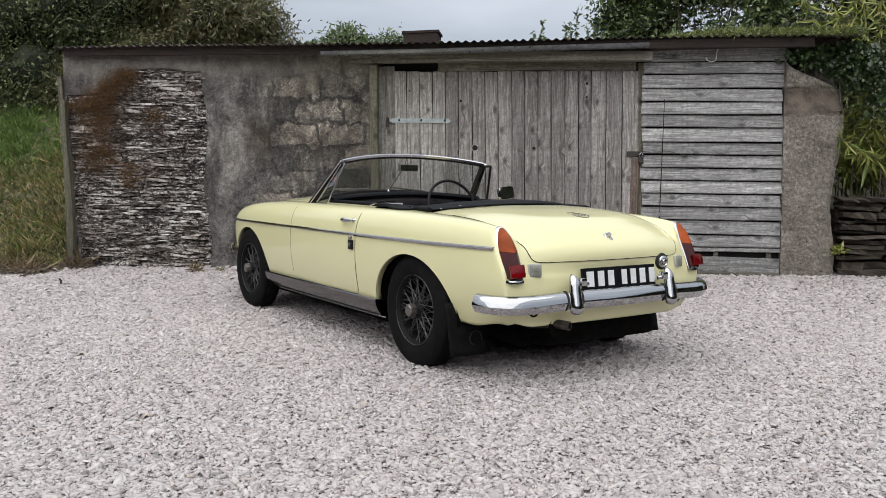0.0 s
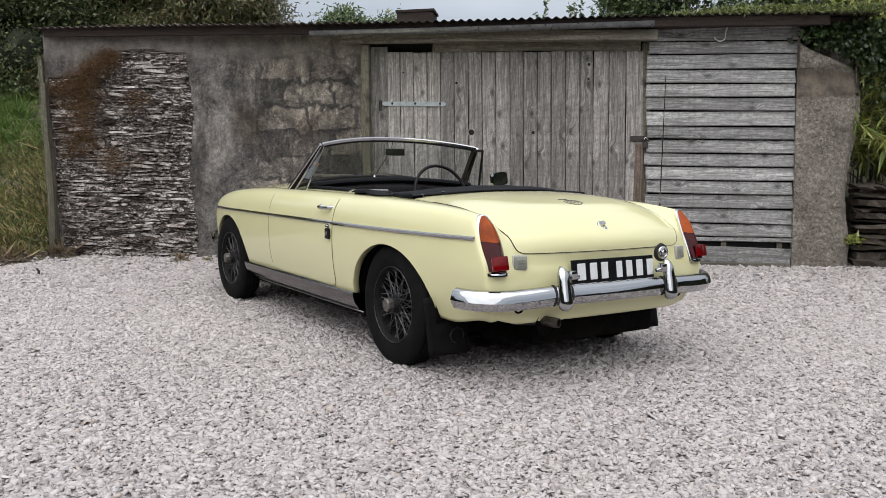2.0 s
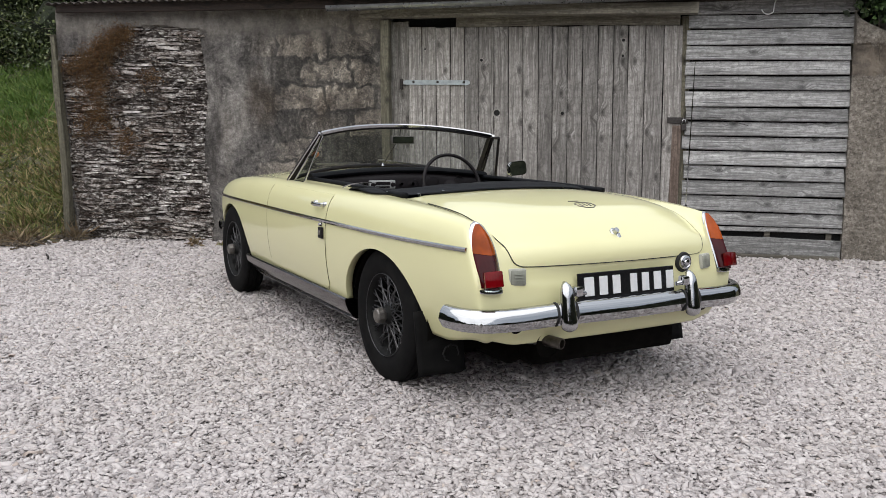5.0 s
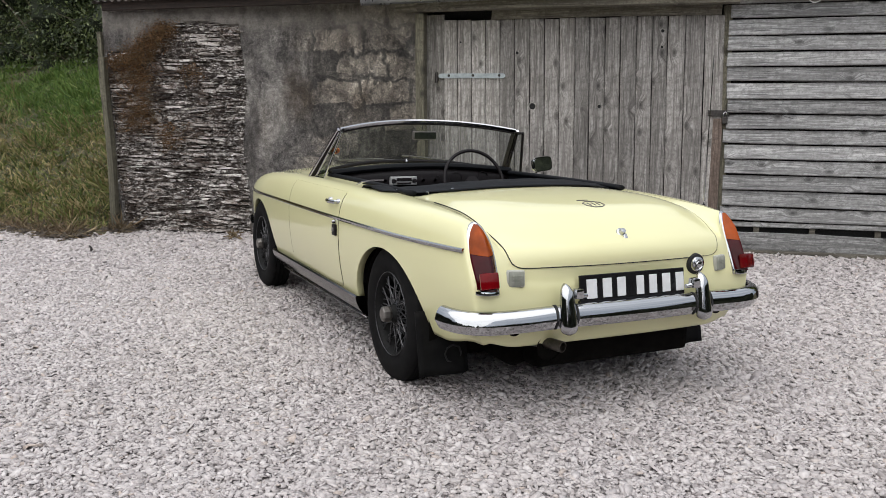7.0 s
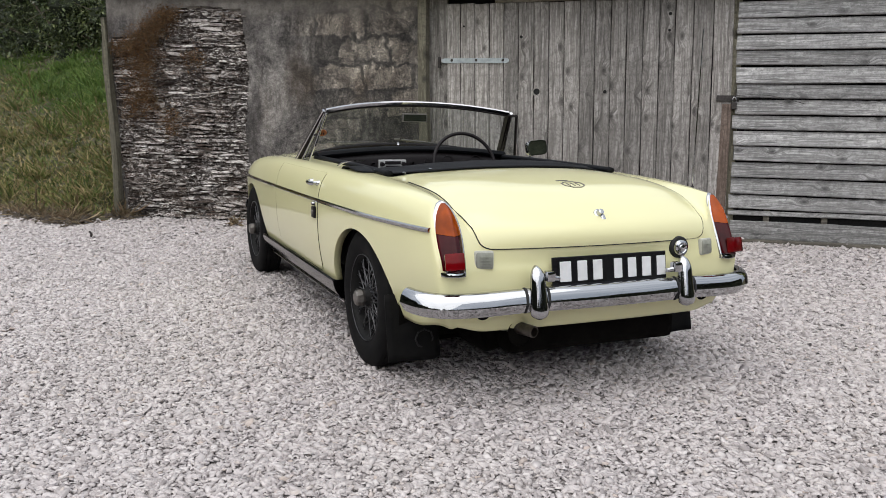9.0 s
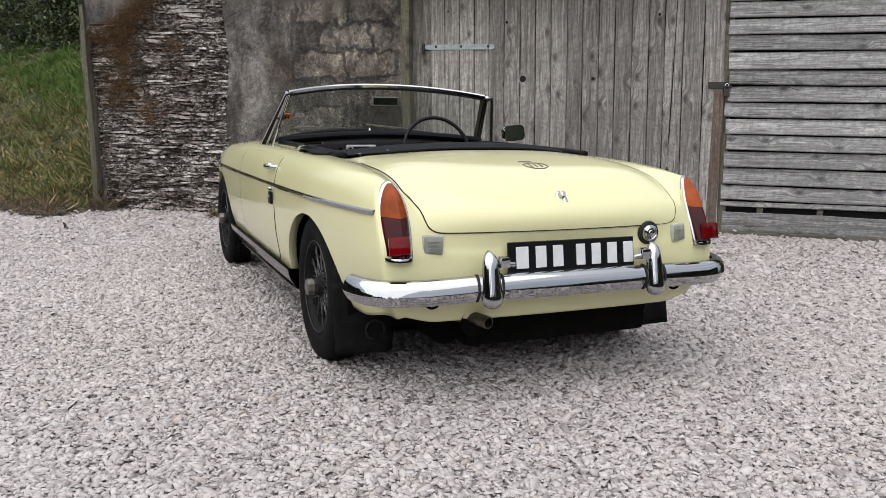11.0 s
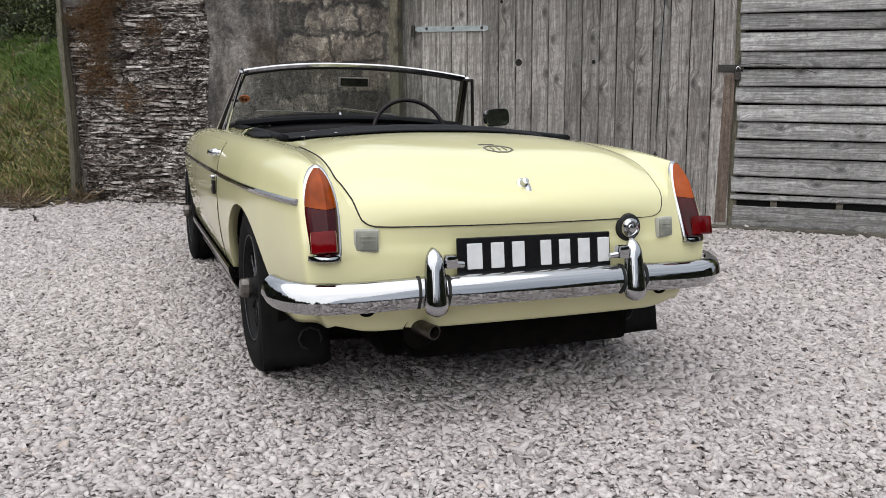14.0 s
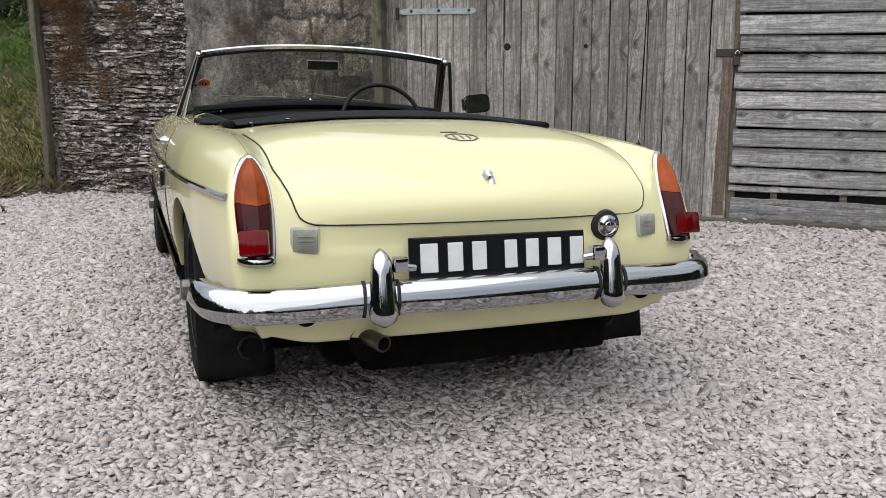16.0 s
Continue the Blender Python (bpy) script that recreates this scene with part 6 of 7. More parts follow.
def rear_fittings():
    # bumper with wrapped ends
    path = []
    for x in np.linspace(-0.60, 0.60, 25):
        path.append((x, -0.785 + 0.05 * (x / 0.62) ** 2, 0.432 - 0.010 * smoothstep(abs(x), 0.30, 0.60)))
    corner = [(0.645, -0.728, 0.422), (0.688, -0.708, 0.423), (0.722, -0.672, 0.424), (0.742, -0.625, 0.425), (0.750, -0.58, 0.426)]
    path = [(-x, y, z) for x, y, z in corner[::-1]] + path + corner
    fine_path = []
    for i in range(len(path) - 1):
        p0, p1, p2, p3 = (Vector(path[min(max(j, 0), len(path) - 1)]) for j in (i - 1, i, i + 1, i + 2))
        for k in range(4):
            u = k / 4
            fine_path.append(0.5 * (2 * p1 + (p2 - p0) * u + (2 * p0 - 5 * p1 + 4 * p2 - p3) * u * u + (3 * p1 - p0 - 3 * p2 + p3) * u ** 3))
    path = fine_path + [Vector(path[-1])]
    prof = [(-0.010, 0.047), (0.002, 0.051), (0.014, 0.049), (0.025, 0.042), (0.033, 0.031), (0.039, 0.016), (0.0440, -0.008), (0.0355, -0.024), (0.0265, -0.040), (0.0190, -0.050), (0.006, -0.050), (0.012, -0.040), (0.026, -0.028), (0.032, 0.0), (0.022, 0.028), (0.0, 0.040)]
    prof = [(a * 0.95, b * 0.88) for a, b in prof]
    bm = sweep(bmesh.new(), path, prof)
    part("rear_bumper", bm, M["chrome"], car, "curved chrome rear bumper", True)
    for sx in (-1, 1):
        for x in (0.22, 0.48):
            part("bumper_bracket", box((sx * x, -0.745, 0.43), (0.04, 0.06, 0.05), 0.004), M["under"], car)
        # overrider
        bm = bmesh.new()
        rings = []
        for k in range(21):
            s = k / 20
            z = 0.366 + 0.192 * s
            hw = 0.041 - 0.015 * s
            cap = 1.0
            if s < 0.22:
                cap = max(0.05, 1 - ((0.22 - s) / 0.22) ** 2.4) ** 0.45
            if s > 0.74:
                cap = max(0.03, 1 - ((s - 0.74) / 0.26) ** 2.2) ** 0.5
            hw *= cap
            back = (0.060 - 0.020 * s) * (0.35 + 0.65 * cap)
            ring = []
            for a in np.linspace(0, 2 * math.pi, 24, endpoint=False):
                ca, sa = math.cos(a), math.sin(a)
                ca, sa = math.copysign(abs(ca) ** 0.72, ca), math.copysign(abs(sa) ** 0.85, sa)
                ring.append(bm.verts.new((sx * 0.333 + hw * ca * (1 - 0.25 * max(0.0, -sa)), -0.790 + 0.026 * s - back * (0.5 - 0.5 * sa), z)))
            rings.append(ring)
        for r0, r1 in zip(rings, rings[1:]):
            for i in range(24):
                bm.faces.new((r0[i], r0[(i + 1) % 24], r1[(i + 1) % 24], r1[i]))
        bm.faces.new(rings[0][::-1])
        bm.faces.new(rings[-1])
        ovr = part("overrider", bm, M["chrome"], car, "chrome bumper overrider", True)
        for dx in (-0.043, 0.043):
            gx = sx * 0.333 + dx
            gp = [(gx + e, -0.785 + 0.05 * ((gx + e) / 0.62) ** 2, 0.432) for e in (-0.004, 0.0, 0.004)]
            part("gasket", sweep(bmesh.new(), gp, [(q * 1.0 + 0.003, r * 1.05) for q, r in prof]), M["seam"], ovr, "black rubber gasket", True)
        # plate lamp on the overrider's inner flank
        bm = box((sx * 0.287, -0.795, 0.520), (0.036, 0.036, 0.040), 0.008)
        pl = part("plate_lamp", bm, M["chrome"], ovr, "small chrome number plate lamp", True)
        bm = add_cyl(bmesh.new(), (sx * 0.272, -0.795, 0.512), (sx * 0.245, -0.792, 0.508), 0.011, 0.009, 12)
        part("plate_lamp_nozzle", bm, M["chrome"], ovr, "", True)
        # white lamp beside the plate
        p = on_rear(sx * 0.508, 0.576, 0.0)
        rot = Matrix.Rotation(radians(-16 * sx * -1), 4, 'Z') @ Matrix.Rotation(radians(-6), 4, 'X')
        rl = part("reversing_lamp", box(p, (0.073, 0.020, 0.068), 0.009, rot), M["bezel"], car, "rectangular clear ribbed lamp", True)
        part("lens", box(p + Vector((0, -0.008, 0)), (0.062, 0.014, 0.057), 0.006, rot), M["clear"], rl, "clear ribbed lens", True)
        for kk in range(3):
            part("lens_rib", box(p + Vector((0, -0.0155, -0.012 + 0.012 * kk)), (0.040, 0.003, 0.004), 0.001, rot), M["clear"], rl)
        # tow eye
        q = Vector((sx * 0.506, -0.70, 0.372))
        bm = sweep(bmesh.new(), [q + Vector((0.022 * math.cos(a), 0, 0.016 * math.sin(a))) for a in np.linspace(2.8, 6.6, 14)], circle(0.005, 8), up=Vector((0, 1, 0)))
        part("tow_eye", bm, M["under"], car, "", True)
    # number plate with characters as plain bars
    pm = Matrix.Translation((0.012, -0.748, 0.522)) @ Matrix.Rotation(radians(-8), 4, 'X')
    bm = box((0, 0, 0), (0.520, 0.008, 0.111), 0.003, None)
    bmesh.ops.transform(bm, matrix=pm, verts=bm.verts)
    plate = part("number_plate", bm, M["plate"], car, "black plate with plain pale bars")
    x = -0.238
    for w, gap_w in ((0.066, 0.012), (0.058, 0.012), (0.056, 0.040), (0.050, 0.014), (0.052, 0.014), (0.056, 0.014), (0.056, 0.0)):
        bm = box((x + w / 2, -0.006, 0.0), (w * 0.74, 0.004, 0.076), 0.0025)
        bmesh.ops.transform(bm, matrix=pm, verts=bm.verts)
        part("plate_bar", bm, M["bar"], plate)
        x += w + gap_w
    bm = box((0.012, -0.742, 0.466), (0.50, 0.03, 0.016), 0.004)
    part("plate_bracket", bm, M["black"], car)
    # filler cap
    p = on_rear(0.358, 0.583, 0.0)
    bm = lathe(bmesh.new(), [(0.0, 0.045), (-0.008, 0.044), (-0.013, 0.041), (-0.014, 0.034)], 'Y', 28)
    bmesh.ops.transform(bm, matrix=Matrix.Translation(p + Vector((0, -0.002, 0))), verts=bm.verts)
    cap = part("filler_cap", bm, M["seam"], car, "chrome fuel filler cap on a rubber ring", True)
    bm = lathe(bmesh.new(), [(0.002, 0.034), (-0.016, 0.034), (-0.026, 0.030), (-0.030, 0.022), (-0.026, 0.017), (-0.034, 0.013), (-0.037, 0.0)], 'Y', 28)
    bmesh.ops.transform(bm, matrix=Matrix.Translation(p), verts=bm.verts)
    part("cap_disc", bm, M["chrome"], cap, "", True)
    # boot lock
    o = Vector((0.004, -0.50, 0.600))
    d = Vector((0, -0.80, 0.60)).normalized()
    hit = SHELL.ray_cast(o + d * 0.6, -d)
    p = hit[0] if hit[0] else Vector((0.022, -0.68, 0.712))
    turn = d.to_track_quat('Z', 'Y').to_matrix().to_4x4()
    bm = lathe(bmesh.new(), [(0.0, 0.022), (0.005, 0.021), (0.008, 0.014), (0.018, 0.0125), (0.024, 0.011), (0.025, 0.0)], 'Z', 20)
    add_box(bm, (0.008, -0.022, 0.009), (0.020, 0.026, 0.010), 0.004)
    bmesh.ops.transform(bm, matrix=Matrix.Translation(p) @ turn, verts=bm.verts)
    part("boot_lock", bm, M["chrome"], boot_lid, "chrome push-button boot lock", True)
    # badge: a plain octagonal outline with strokes
    c = Vector((0.016, -0.452, 0))
    pts = []
    for k in range(9):
        a = 2 * math.pi * (k + 0.5) / 8
        pts.append((c.x + 0.050 * math.cos(a), c.y + 0.040 * math.sin(a)))
    bm = bmesh.new()

    def stroke(a, b, r):
        steps = 4
        for i in range(steps):
            s0, s1 = i / steps, (i + 1) / steps
            p0 = on_top(a[0] + (b[0] - a[0]) * s0, a[1] + (b[1] - a[1]) * s0, 0.004)
            p1 = on_top(a[0] + (b[0] - a[0]) * s1, a[1] + (b[1] - a[1]) * s1, 0.004)
            add_cyl(bm, p0, p1, r, None, 6)
    for a, b in zip(pts, pts[1:]):
        stroke(a, b, 0.0026)
    for k in range(3):
        x = c.x - 0.022 + 0.022 * k
        stroke((x, c.y - 0.018), (x, c.y + 0.018), 0.0024)
    stroke((c.x - 0.045, c.y + 0.060), (c.x + 0.010, c.y + 0.060), 0.003)
    part("badge", bm, M["hub"], boot_lid, "dull chrome octagonal outline badge", True)
    # exhaust
    bm = bmesh.new()
    sweep(bm, [(-0.34, 0.2, 0.24), (-0.338, -0.45, 0.262), (-0.342, -0.68, 0.300)], circle(0.019, 14))
    part("exhaust_pipe", bm, M["exhaust"], car, "sooty steel exhaust pipe", True)
    bm = bmesh.new()
    lathe(bm, [(-0.085, 0.0225), (0.02, 0.024), (0.02, 0.020), (-0.085, 0.019)], 'Y', 20, True)
    bmesh.ops.transform(bm, matrix=Matrix.Translation((-0.342, -0.665, 0.302)) @ Matrix.Rotation(radians(2), 4, 'X') @ Matrix.Rotation(radians(20), 4, 'Z'), verts=bm.verts)
    tip = part("exhaust_tip", bm, M["exhaust"], car, "", True)
    bm = add_cyl(bmesh.new(), (-0.324, -0.716, 0.303), (-0.327, -0.706, 0.303), 0.0185, None, 16)
    part("bore", bm, M["under"], tip)
    # cutout: black disc on the uncut panel paints the opening's shade
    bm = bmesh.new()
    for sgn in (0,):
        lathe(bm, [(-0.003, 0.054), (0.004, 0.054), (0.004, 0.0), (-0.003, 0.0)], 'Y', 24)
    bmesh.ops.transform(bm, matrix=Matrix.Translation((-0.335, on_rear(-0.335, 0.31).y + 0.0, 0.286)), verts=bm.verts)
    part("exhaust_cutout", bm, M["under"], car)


rear_fittings()


# windscreen
def windscreen():
    def base(x):
        s = abs(x) / 0.66
        return Vector((x, 1.60 - 0.14 * s ** 2, 0.905 - 0.075 * s ** 2.5))

    def top(x):
        s = abs(x) / 0.575
        return Vector((x, 1.30 - 0.13 * s ** 2, 1.165 - 0.052 * s ** 2.2))
    ws = part("windscreen", sweep(bmesh.new(), [top(x) for x in np.linspace(-0.575, 0.575, 31)], [(-0.008, -0.010), (0.008, -0.010), (0.010, 0.004), (0.004, 0.011), (-0.006, 0.010), (-0.010, 0.0)]), M["chrome"], car, "raked windscreen in a bright frame", True)
    rows = []
    for k in range(9):
        s = k / 8
        rows.append([base(x * 0.66).lerp(top(x * 0.575), s) for x in np.linspace(-0.975, 0.975, 29)])
    bm = bmesh.new()
    g = [[bm.verts.new(p) for p in r] for r in rows]
    for r0, r1 in zip(g, g[1:]):
        for a, b, c, d in zip(r0, r0[1:], r1[1:], r1):
            bm.faces.new((a, b, c, d))
    glass = part("glass", bm, M["glass"], ws, "clear curved windscreen glass", 'all')
    glass.visible_shadow = False
    for side in (-1, 1):
        b, t = base(side * 0.66), top(side * 0.575)
        bm = sweep(bmesh.new(), [b - Vector((0, -0.03, 0.03)), b, b.lerp(t, 0.5), t], [(-0.015, -0.015), (0.015, -0.015), (0.015, 0.017), (-0.015, 0.017)], up=Vector((0, 1, 0)))
        part("screen_post", bm, M["black"], ws, "black windscreen post", True)
        bm = sweep(bmesh.new(), [b + Vector((side * 0.012, -0.004, 0)), b.lerp(t, 0.5) + Vector((side * 0.012, -0.004, 0)), t + Vector((side * 0.012, -0.004, 0))], circle(0.010, 10), up=Vector((0, 1, 0)))
        part("post_trim", bm, M["chrome"], ws, "", True)
        # quarter light
        pts = [Vector((side * 0.652, 1.405, 0.832)), Vector((side * 0.583, 1.165, 1.098)), Vector((side * 0.590, 1.105, 1.098)), Vector((side * 0.655, 1.235, 0.830))]
        bm = bmesh.new()
        loop = pts + [pts[0]]
        for a, c in zip(loop, loop[1:]):
            add_cyl(bm, a, c, 0.0062 if side < 0 else 0.0085, None, 8)
        ql = part("quarter_light", bm, M["chrome"] if side < 0 else M["black"], ws, "small framed quarter light window", True)
        bm = bmesh.new()
        bm.faces.new([bm.verts.new(p) for p in pts])
        pane = part("pane", bm, M["side_glass"] if side < 0 else M["glass"], ql)
        pane.visible_shadow = False
        bm = add_cyl(bmesh.new(), pts[0].lerp(pts[1], 0.55), pts[0].lerp(pts[1], 0.55) + Vector((-side * 0.02, -0.02, -0.005)), 0.009, 0.006, 10)
        part("catch", bm, M["black"], ql)
    strip_on([top(x) + Vector((0, 0.002, -0.015)) for x in np.linspace(-0.565, 0.565, 31)], 0.0075, "header_seal", M["black"], ws)
    # lower rubber seal, tie rod and mirror, wipers
    strip_on([base(x) + Vector((0, -0.004, 0.004)) for x in np.linspace(-0.65, 0.65, 27)], 0.012, "screen_seal", M["black"], ws)
    bm = sweep(bmesh.new(), [base(0) + Vector((0, -0.03, 0.0)), Vector((0, 1.33, 1.09)), top(0)], circle(0.0024, 8), up=Vector((1, 0, 0)))
    part("tie_rod", bm, M["black"], ws, "", True)
    bm = lathe(bmesh.new(), [(-0.008, 0.0), (-0.008, 0.011), (0.006, 0.008), (0.010, 0.0)], 'Z', 14)
    bmesh.ops.transform(bm, matrix=Matrix.Translation(base(0) + Vector((0, -0.04, 0.012))), verts=bm.verts)
    part("rod_foot", bm, M["chrome"], ws, "", True)
    mm = Matrix.Translation((0.0, 1.285, 1.079)) @ Matrix.Rotation(radians(6), 4, 'Z') @ Matrix.Rotation(radians(0), 4, 'X')
    bm = box((0, 0, 0), (0.165, 0.018, 0.050), 0.005)
    bmesh.ops.transform(bm, matrix=mm, verts=bm.verts)
    rv = part("rear_view_mirror", bm, M["hub"], ws, "grey framed rear view mirror", True)
    bm = box((0, -0.0095, 0), (0.150, 0.002, 0.038), 0.0)
    bmesh.ops.transform(bm, matrix=mm, verts=bm.verts)
    part("mirror_face", bm, M["mirror"], rv, "mirror glass")
    for x0, x1 in ((-0.05, -0.40), (0.42, 0.05)):
        a = base(x0) + Vector((0, 0.035, 0.012))
        b = base(x1).lerp(top(x1), 0.07) + Vector((0, 0.03, 0.012))
        bm = bmesh.new()
        add_cyl(bm, a, b, 0.004, 0.003, 6)
        add_cyl(bm, a.lerp(b, 0.25) + Vector((0, 0.0, 0.006)), b + Vector((-0.06 if x1 < x0 else 0, 0, 0.01)), 0.0055, None, 6)
        part("wiper", bm, M["hub"], ws, "dull metal windscreen wiper", True)
    # windscreen sticker as a plain disc with bars
    c0 = base(-0.66 * 0.89).lerp(top(-0.575 * 0.89), 0.50)
    nrm = (base(0.02) - base(-0.02)).cross(top(0) - base(0)).normalized()
    bm = add_cyl(bmesh.new(), c0 - nrm * 0.002, c0 + nrm * 0.003, 0.027, None, 20)
    st = part("sticker", bm, M["sticker"], ws, "small orange disc sticker with dark bars")
    for dx in (-0.008, 0.007):
        part("sticker_bar", box(c0 + Vector((dx, -0.004, 0.0)), (0.007, 0.003, 0.024), 0.0), M["black"], st)


M["sticker"] = plain("orange_sticker", (0.42, 0.11, 0.03), 0.6)
windscreen()


# cockpit
def cockpit():
    bm = bmesh.new()
    lip = []
    for x, y in ((-0.585, 0.10), (-0.585, 1.30), (0.585, 1.30), (0.585, 0.10)):
        lip.append((x, y))
    top_z = lambda x, y: on_top(x * 1.06, y).z
    up_v = [bm.verts.new((x, y, z)) for (x, y), z in zip(lip, (0.82, 0.84, 0.84, 0.82))]
    lo_v = [bm.verts.new((x, y, 0.305)) for x, y in lip]
    for i in range(4):
        j = (i + 1) % 4
        bm.faces.new((up_v[i], up_v[j], lo_v[j], lo_v[i]))
    bm.faces.new(lo_v)
    part("cockpit_tub", bm, M["vinyl"], car, "black trimmed cockpit tub")
    for side in (-1, 1):
        pts = [Vector((side * 0.588, y, zr_f(y) + 0.012)) for y in np.linspace(0.10, 1.32, 20)]
        strip_on(pts, 0.016, "cockpit_rail", M["vinyl"], None, 1.3, 0.9)
    # dashboard: padded roll and crackle panel
    pts = [Vector((x, 1.30 - 0.02 * (x / 0.6) ** 2, 0.893 - 0.035 * (x / 0.6) ** 2)) for x in np.linspace(-0.60, 0.60, 25)]
    dash = part("dashboard", sweep(bmesh.new(), pts, circle(0.023, 12, 1.5, 0.9)), M["vinyl"], car, "black padded dashboard", True)
    bm = bmesh.new()
    rows = []
    for k, (yy, zz) in enumerate(((1.30, 0.885), (1.275, 0.84), (1.285, 0.74), (1.33, 0.66))):
        rows.append([bm.verts.new((x, yy, zz - 0.030 * (x / 0.6) ** 2 * (1 if k < 2 else 0))) for x in np.linspace(-0.585, 0.585, 17)])
    for r0, r1 in zip(rows, rows[1:]):
        for i in range(16):
            bm.faces.new((r0[i], r0[i + 1], r1[i + 1], r1[i]))
    pnl = part("dash_panel", bm, M["black"], dash, "", True)
    s = pnl.modifiers.new("thickness", 'SOLIDIFY')
    s.thickness = 0.01
    # scuttle top in black
    rad = part("radio", box((-0.150, 1.262, 0.808), (0.172, 0.03, 0.052), 0.006), M["radio"], dash, "silver faced car radio")
    part("radio_scale", box((-0.150, 1.2445, 0.816), (0.098, 0.006, 0.018), 0.002), M["black"], rad)
    part("radio_slot", box((-0.150, 1.2445, 0.794), (0.09, 0.006, 0.010), 0.001), M["black"], rad)
    for x in (-0.217, -0.083):
        bm = add_cyl(bmesh.new(), (x, 1.25, 0.808), (x, 1.228, 0.808), 0.014, 0.011, 16)
        part("radio_knob", bm, M["black"], rad, "", True)
    for x, z in ((-0.27, 0.81), (-0.02, 0.81), (0.06, 0.81), (-0.42, 0.80)):
        bm = add_cyl(bmesh.new(), (x, 1.28, z), (x, 1.25, z), 0.011, 0.009, 12)
        part("switch_knob", bm, M["chrome"], dash, "", True)
    for x, r in ((0.21, 0.040), (0.40, 0.040), (0.08, 0.022)):
        bm = lathe(bmesh.new(), [(0.02, r), (-0.004, r), (-0.005, r * 0.94), (0.0, r * 0.92)], 'Y', 26)
        bmesh.ops.transform(bm, matrix=Matrix.Translation((x, 1.268, 0.815)), verts=bm.verts)
        part("gauge", bm, M["black"], dash, "round gauge with chrome bezel", True)
    strip_on([Vector((x, 1.262, 0.765)) for x in np.linspace(-0.52, -0.2, 4)], 0.006, "grab_rail", M["chrome"], dash)
    # steering wheel on the right
    wm = Matrix.Translation((0.245, 1.085, 0.805)) @ Matrix.Rotation(radians(70), 4, 'X')
    bm = bmesh.new()
    rr = 0.198
    ring = [Vector((rr * math.cos(a), rr * math.sin(a), 0)) for a in np.linspace(0, 2 * math.pi, 57)]
    sweep(bm, ring, circle(0.0105, 10), caps=False)
    bmesh.ops.transform(bm, matrix=wm, verts=bm.verts)
    sw = part("steering_wheel", bm, M["black"], car, "thin rimmed black steering wheel", True)
    for a in (math.pi / 2 * 1.0 + 0.0, math.pi * 1.17, -math.pi * 0.17):
        bm = bmesh.new()
        for off in (-0.012, 0.0, 0.012):
            d = Vector((math.cos(a), math.sin(a), 0))
            q = Vector((-d.y, d.x, 0)) * off
            add_cyl(bm, d * 0.03 + q - Vector((0, 0, 0.02)), d * rr + q, 0.0028, None, 6)
        if a == math.pi / 2:
            bm.clear()
            continue
        bmesh.ops.transform(bm, matrix=wm, verts=bm.verts)
        part("wheel_spokes", bm, M["chrome"], sw, "", True)
    bm = bmesh.new()
    lathe(bm, [(0.0, 0.0), (0.0, 0.045), (-0.03, 0.04), (-0.06, 0.02), (-0.28, 0.02)], 'Z', 20)
    bmesh.ops.transform(bm, matrix=wm @ Matrix.Translation((0, 0, -0.02)) @ Matrix.Rotation(0, 4, 'X'), verts=bm.verts)
    part("steering_column", bm, M["black"], sw, "", True)
    # folded hood under its cover, wrapped round the rear of the cockpit
    bm = bmesh.new()
    rows = []
    nn = 61
    for i in range(nn):
        a = -1 + 2 * i / (nn - 1)
        x = (0.665 if a < 0 else 0.59) * math.copysign(abs(a) ** 0.85, a)
        s = abs(x) / 0.665
        yb = -0.020 + 0.335 * s ** 3.2
        yf = 0.235 + 0.36 * s ** 3.0
        row = []
        for k in range(12):
            q = k / 11
            y = yb + (yf - yb) * q
            zs = on_top(max(-0.655, min(0.655, x)), min(y, 0.09) if abs(x) < 0.6 else y).z
            hump = (0.008 * (1 - s ** 3) + 0.006) * math.sin(math.pi * (0.10 + 0.62 * q)) + 0.002
            wrinkle = 0.004 * noise.noise(Vector((x * 9, q * 3, 3))) + 0.003 * noise.noise(Vector((x * 25, q * 5, 8)))
            z = zs + hump * smoothstep(q, -0.1, 0.3) + wrinkle * smoothstep(q, 0, 0.2) + 0.004
            if q > 0.86:
                z -= 0.05 * ((q - 0.86) / 0.14) ** 1.5
            row.append(bm.verts.new((x, y, z)))
        rows.append(row)
    for r0, r1 in zip(rows, rows[1:]):
        for j in range(11):
            bm.faces.new((r0[j], r1[j], r1[j + 1], r0[j + 1]))
    cov = part("hood_cover", bm, M["vinyl"], car, "black vinyl cover over the folded hood", 'all')
    s = cov.modifiers.new("thickness", 'SOLIDIFY')
    s.thickness, s.offset = 0.004, 1
    for x in (-0.60, -0.52, -0.40, 0.60):
        sx = abs(x) / 0.665
        y = -0.020 + 0.335 * sx ** 3.2 + 0.03
        p = on_top(x, min(y, 0.09) if abs(x) < 0.6 else y) + Vector((0, 0, 0.013))
        bm = lathe(bmesh.new(), [(-0.008, 0.0095), (0.001, 0.009), (0.003, 0.006), (0.003, 0.0)], 'Z', 14)
        bmesh.ops.transform(bm, matrix=Matrix.Translation(p), verts=bm.verts)
        part("press_stud", bm, M["chrome"], cov, "", True)
    bm = sweep(bmesh.new(), [(-0.655, 0.66, 0.838), (-0.650, 0.60, 0.856), (-0.62, 0.54, 0.868), (-0.57, 0.50, 0.872)], [(-0.006, -0.003), (0.006, -0.003), (0.006, 0.003), (-0.006, 0.003)])
    part("hood_bracket", bm, M["chrome"], car, "chrome hood hinge bracket", True)


cockpit()


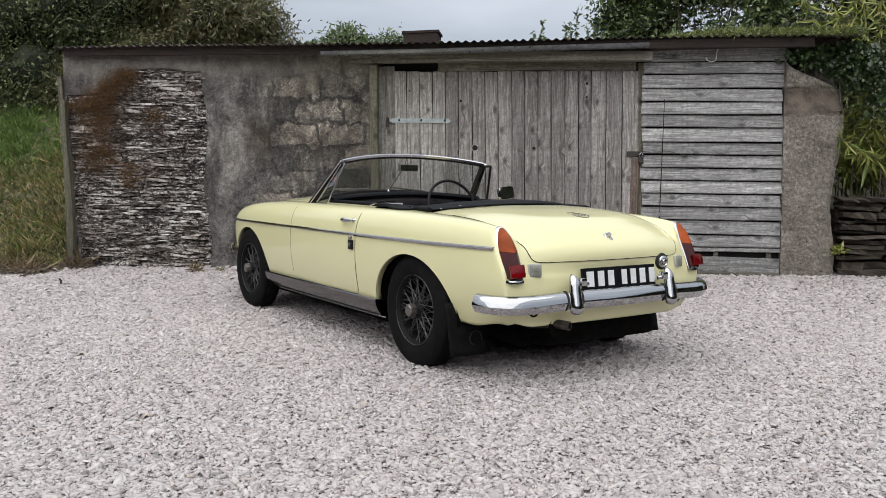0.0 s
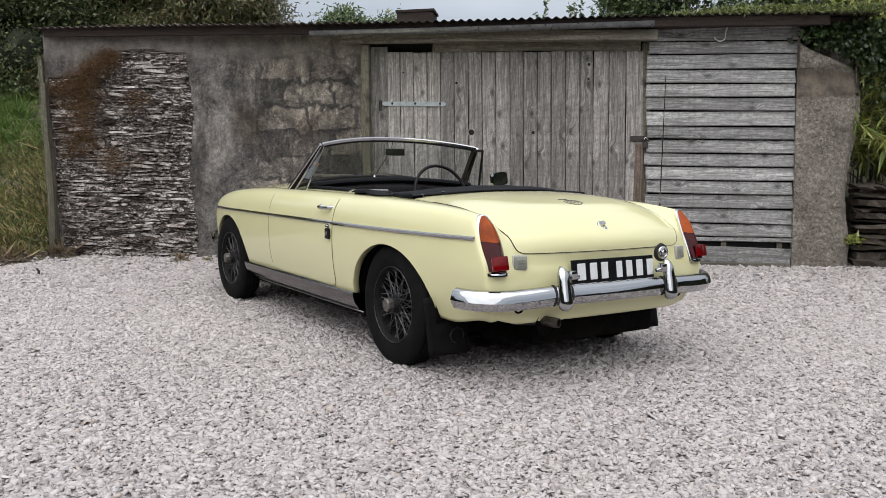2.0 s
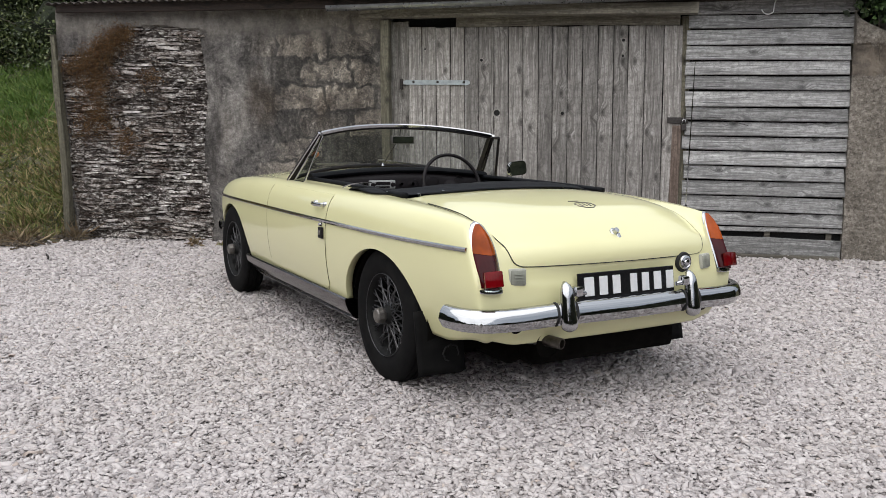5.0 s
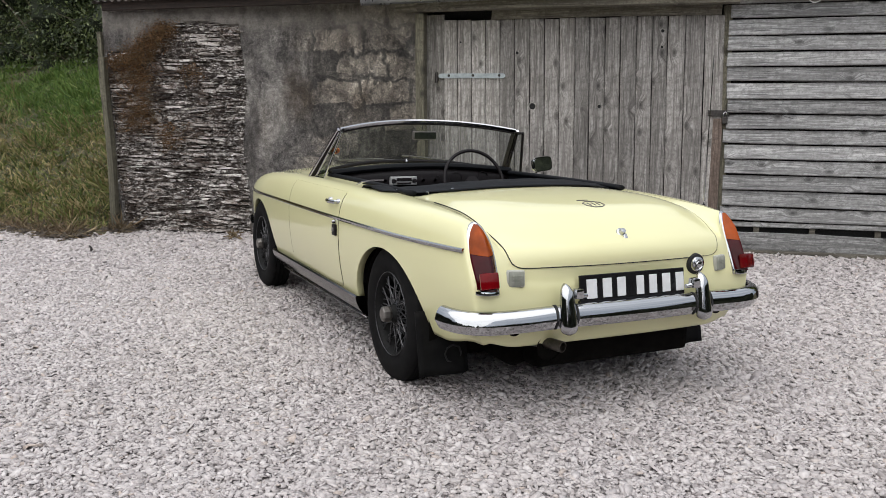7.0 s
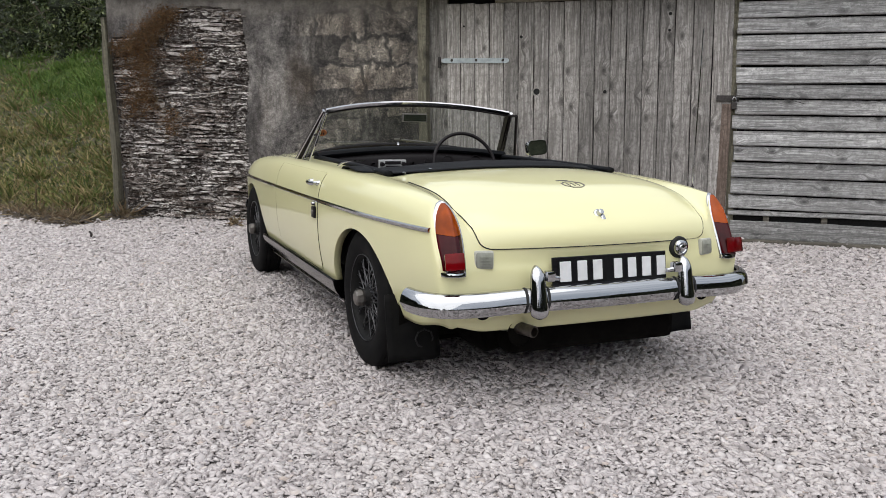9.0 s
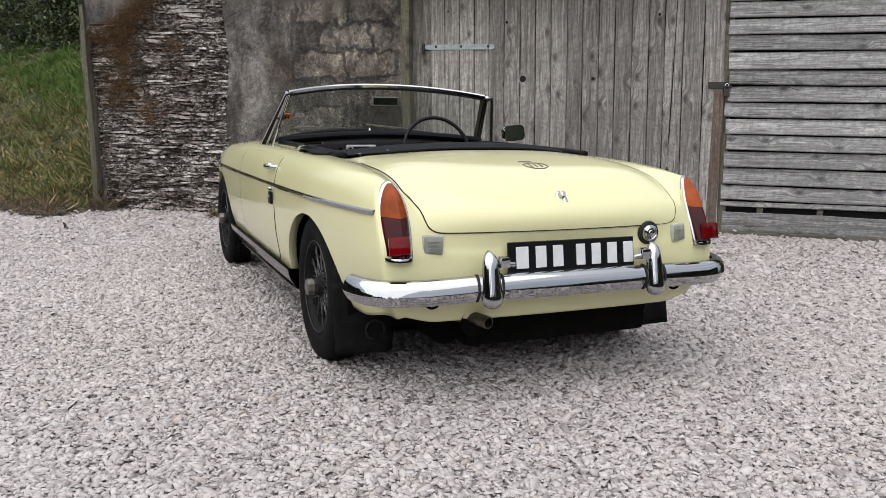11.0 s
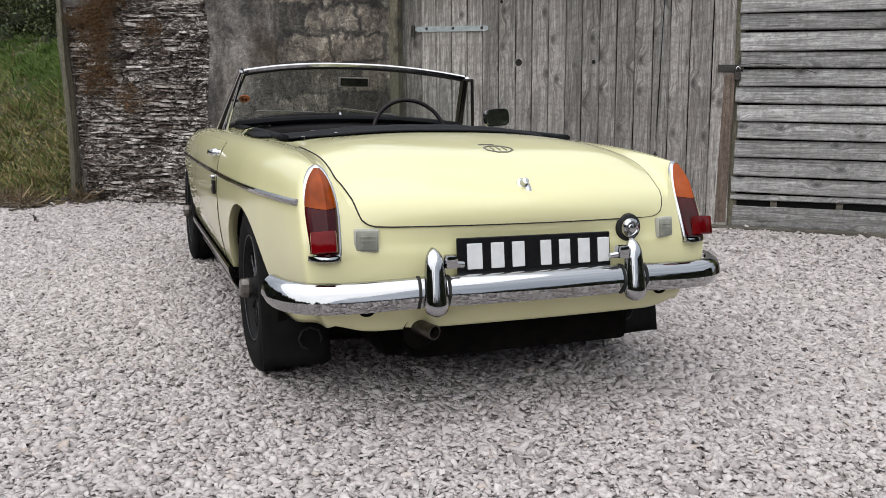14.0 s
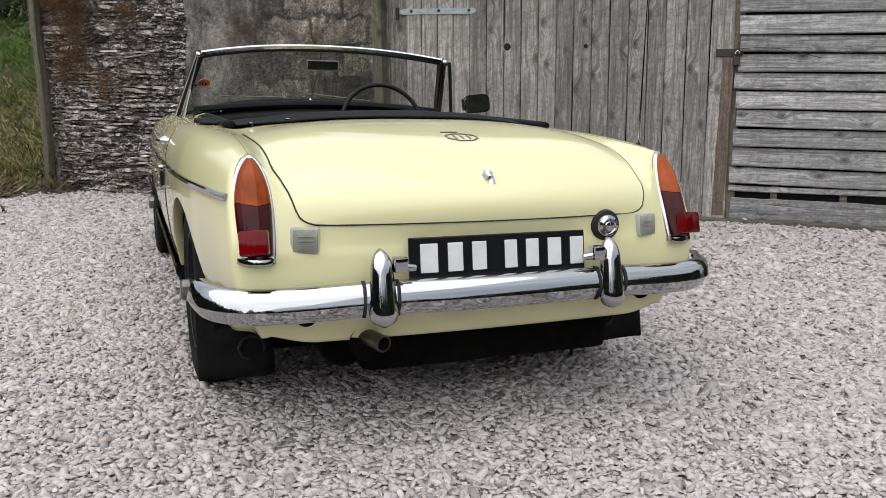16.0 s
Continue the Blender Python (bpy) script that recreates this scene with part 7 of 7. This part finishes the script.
def wing_mirror():
    c = Vector((0.735, 1.115, 0.906))
    mm = Matrix.Translation(c) @ Matrix.Rotation(radians(8), 4, 'Z') @ Matrix.Rotation(radians(-5), 4, 'Y') @ Matrix.Rotation(radians(-5.5), 4, 'X')
    def rounded(hx, hz, y, n=36):
        out = []
        for k in range(n):
            a = 2 * math.pi * k / n
            ca, sa = math.cos(a), math.sin(a)
            out.append((hx * math.copysign(abs(ca) ** 0.45, ca), y, hz * math.copysign(abs(sa) ** 0.45, sa)))
        return out

    def loft(rings):
        bm = bmesh.new()
        g = [[bm.verts.new(p) for p in r] for r in rings]
        for r0, r1 in zip(g, g[1:]):
            for k in range(len(r0)):
                bm.faces.new((r0[k], r0[(k + 1) % len(r0)], r1[(k + 1) % len(r0)], r1[k]))
        bm.faces.new(g[0])
        bm.faces.new(g[-1])
        bmesh.ops.transform(bm, matrix=mm, verts=bm.verts)
        return bm
    bm = loft([rounded(0.070, 0.040, -0.017), rounded(0.075, 0.045, -0.017), rounded(0.077, 0.047, -0.012), rounded(0.073, 0.043, 0.008), rounded(0.055, 0.030, 0.024), rounded(0.02, 0.012, 0.030)])
    wmr = part("door_mirror", bm, M["chrome"], car, "chrome door mirror", True)
    bm = loft([rounded(0.069, 0.039, -0.0195), rounded(0.069, 0.039, -0.0175)])
    part("mirror_face", bm, M["mirror"], wmr, "mirror glass")
    bm = sweep(bmesh.new(), [c + Vector((-0.02, 0.01, -0.03)), c + Vector((-0.04, 0.0, -0.06)), Vector((0.665, 1.10, 0.822))], circle(0.008, 10), up=Vector((0, 1, 0)))
    part("mirror_stalk", bm, M["chrome"], wmr, "", True)


wing_mirror()


def aerial():
    a = on_top(0.645, -0.44)
    bm = lathe(bmesh.new(), [(0.0, 0.008), (0.004, 0.007), (0.008, 0.003), (0.014, 0.002)], 'Z', 14)
    bmesh.ops.transform(bm, matrix=Matrix.Translation(a), verts=bm.verts)
    an = part("aerial_base", bm, M["black"], car, "black aerial base", True)
    part("aerial_rod", add_cyl(bmesh.new(), a + Vector((0, 0, 0.02)), a + Vector((0.0, -0.008, 0.68)), 0.0030, 0.0016, 8), M["chrome"], an, "thin telescopic aerial", True)


aerial()


def front_end():
    path = [(x, 3.13 - 0.05 * (x / 0.62) ** 2, 0.42) for x in np.linspace(-0.56, 0.56, 15)]
    corner = [(0.61, 3.06, 0.42), (0.655, 3.01, 0.42), (0.68, 2.96, 0.42), (0.69, 2.90, 0.42)]
    path = [(-x, y, z) for x, y, z in corner[::-1]] + path + corner
    prof = [(-a, b) for a, b in [(0.0, 0.035), (0.016, 0.035), (0.028, 0.016), (0.028, -0.016), (0.016, -0.035), (0.0, -0.035), (0.016, -0.016), (0.016, 0.016)]]
    part("front_bumper", sweep(bmesh.new(), path, prof), M["chrome"], car, "chrome front bumper", True)
    part("front_panel", box((0, 2.95, 0.46), (1.05, 0.04, 0.30), 0.02), M["paint"], car)
    bm = bmesh.new()
    for x in np.linspace(-0.36, 0.36, 25):
        add_box(bm, (x, 2.99, 0.55), (0.008, 0.02, 0.14), 0.0)
    part("grille", bm, M["chrome"], car, "chrome slatted grille")
    for sx in (-1, 1):
        bm = lathe(bmesh.new(), [(0.0, 0.09), (0.02, 0.088), (0.045, 0.07), (0.055, 0.0)], 'Y', 26)
        bmesh.ops.transform(bm, matrix=Matrix.Translation((sx * 0.56, 2.94, 0.62)), verts=bm.verts)
        part("headlamp", bm, M["clear"], car, "round headlamp", True)


front_end()


# ---- pieces of the shed, laid last ----
stones()
barn_door()
boarded_bay()
slab_wall()
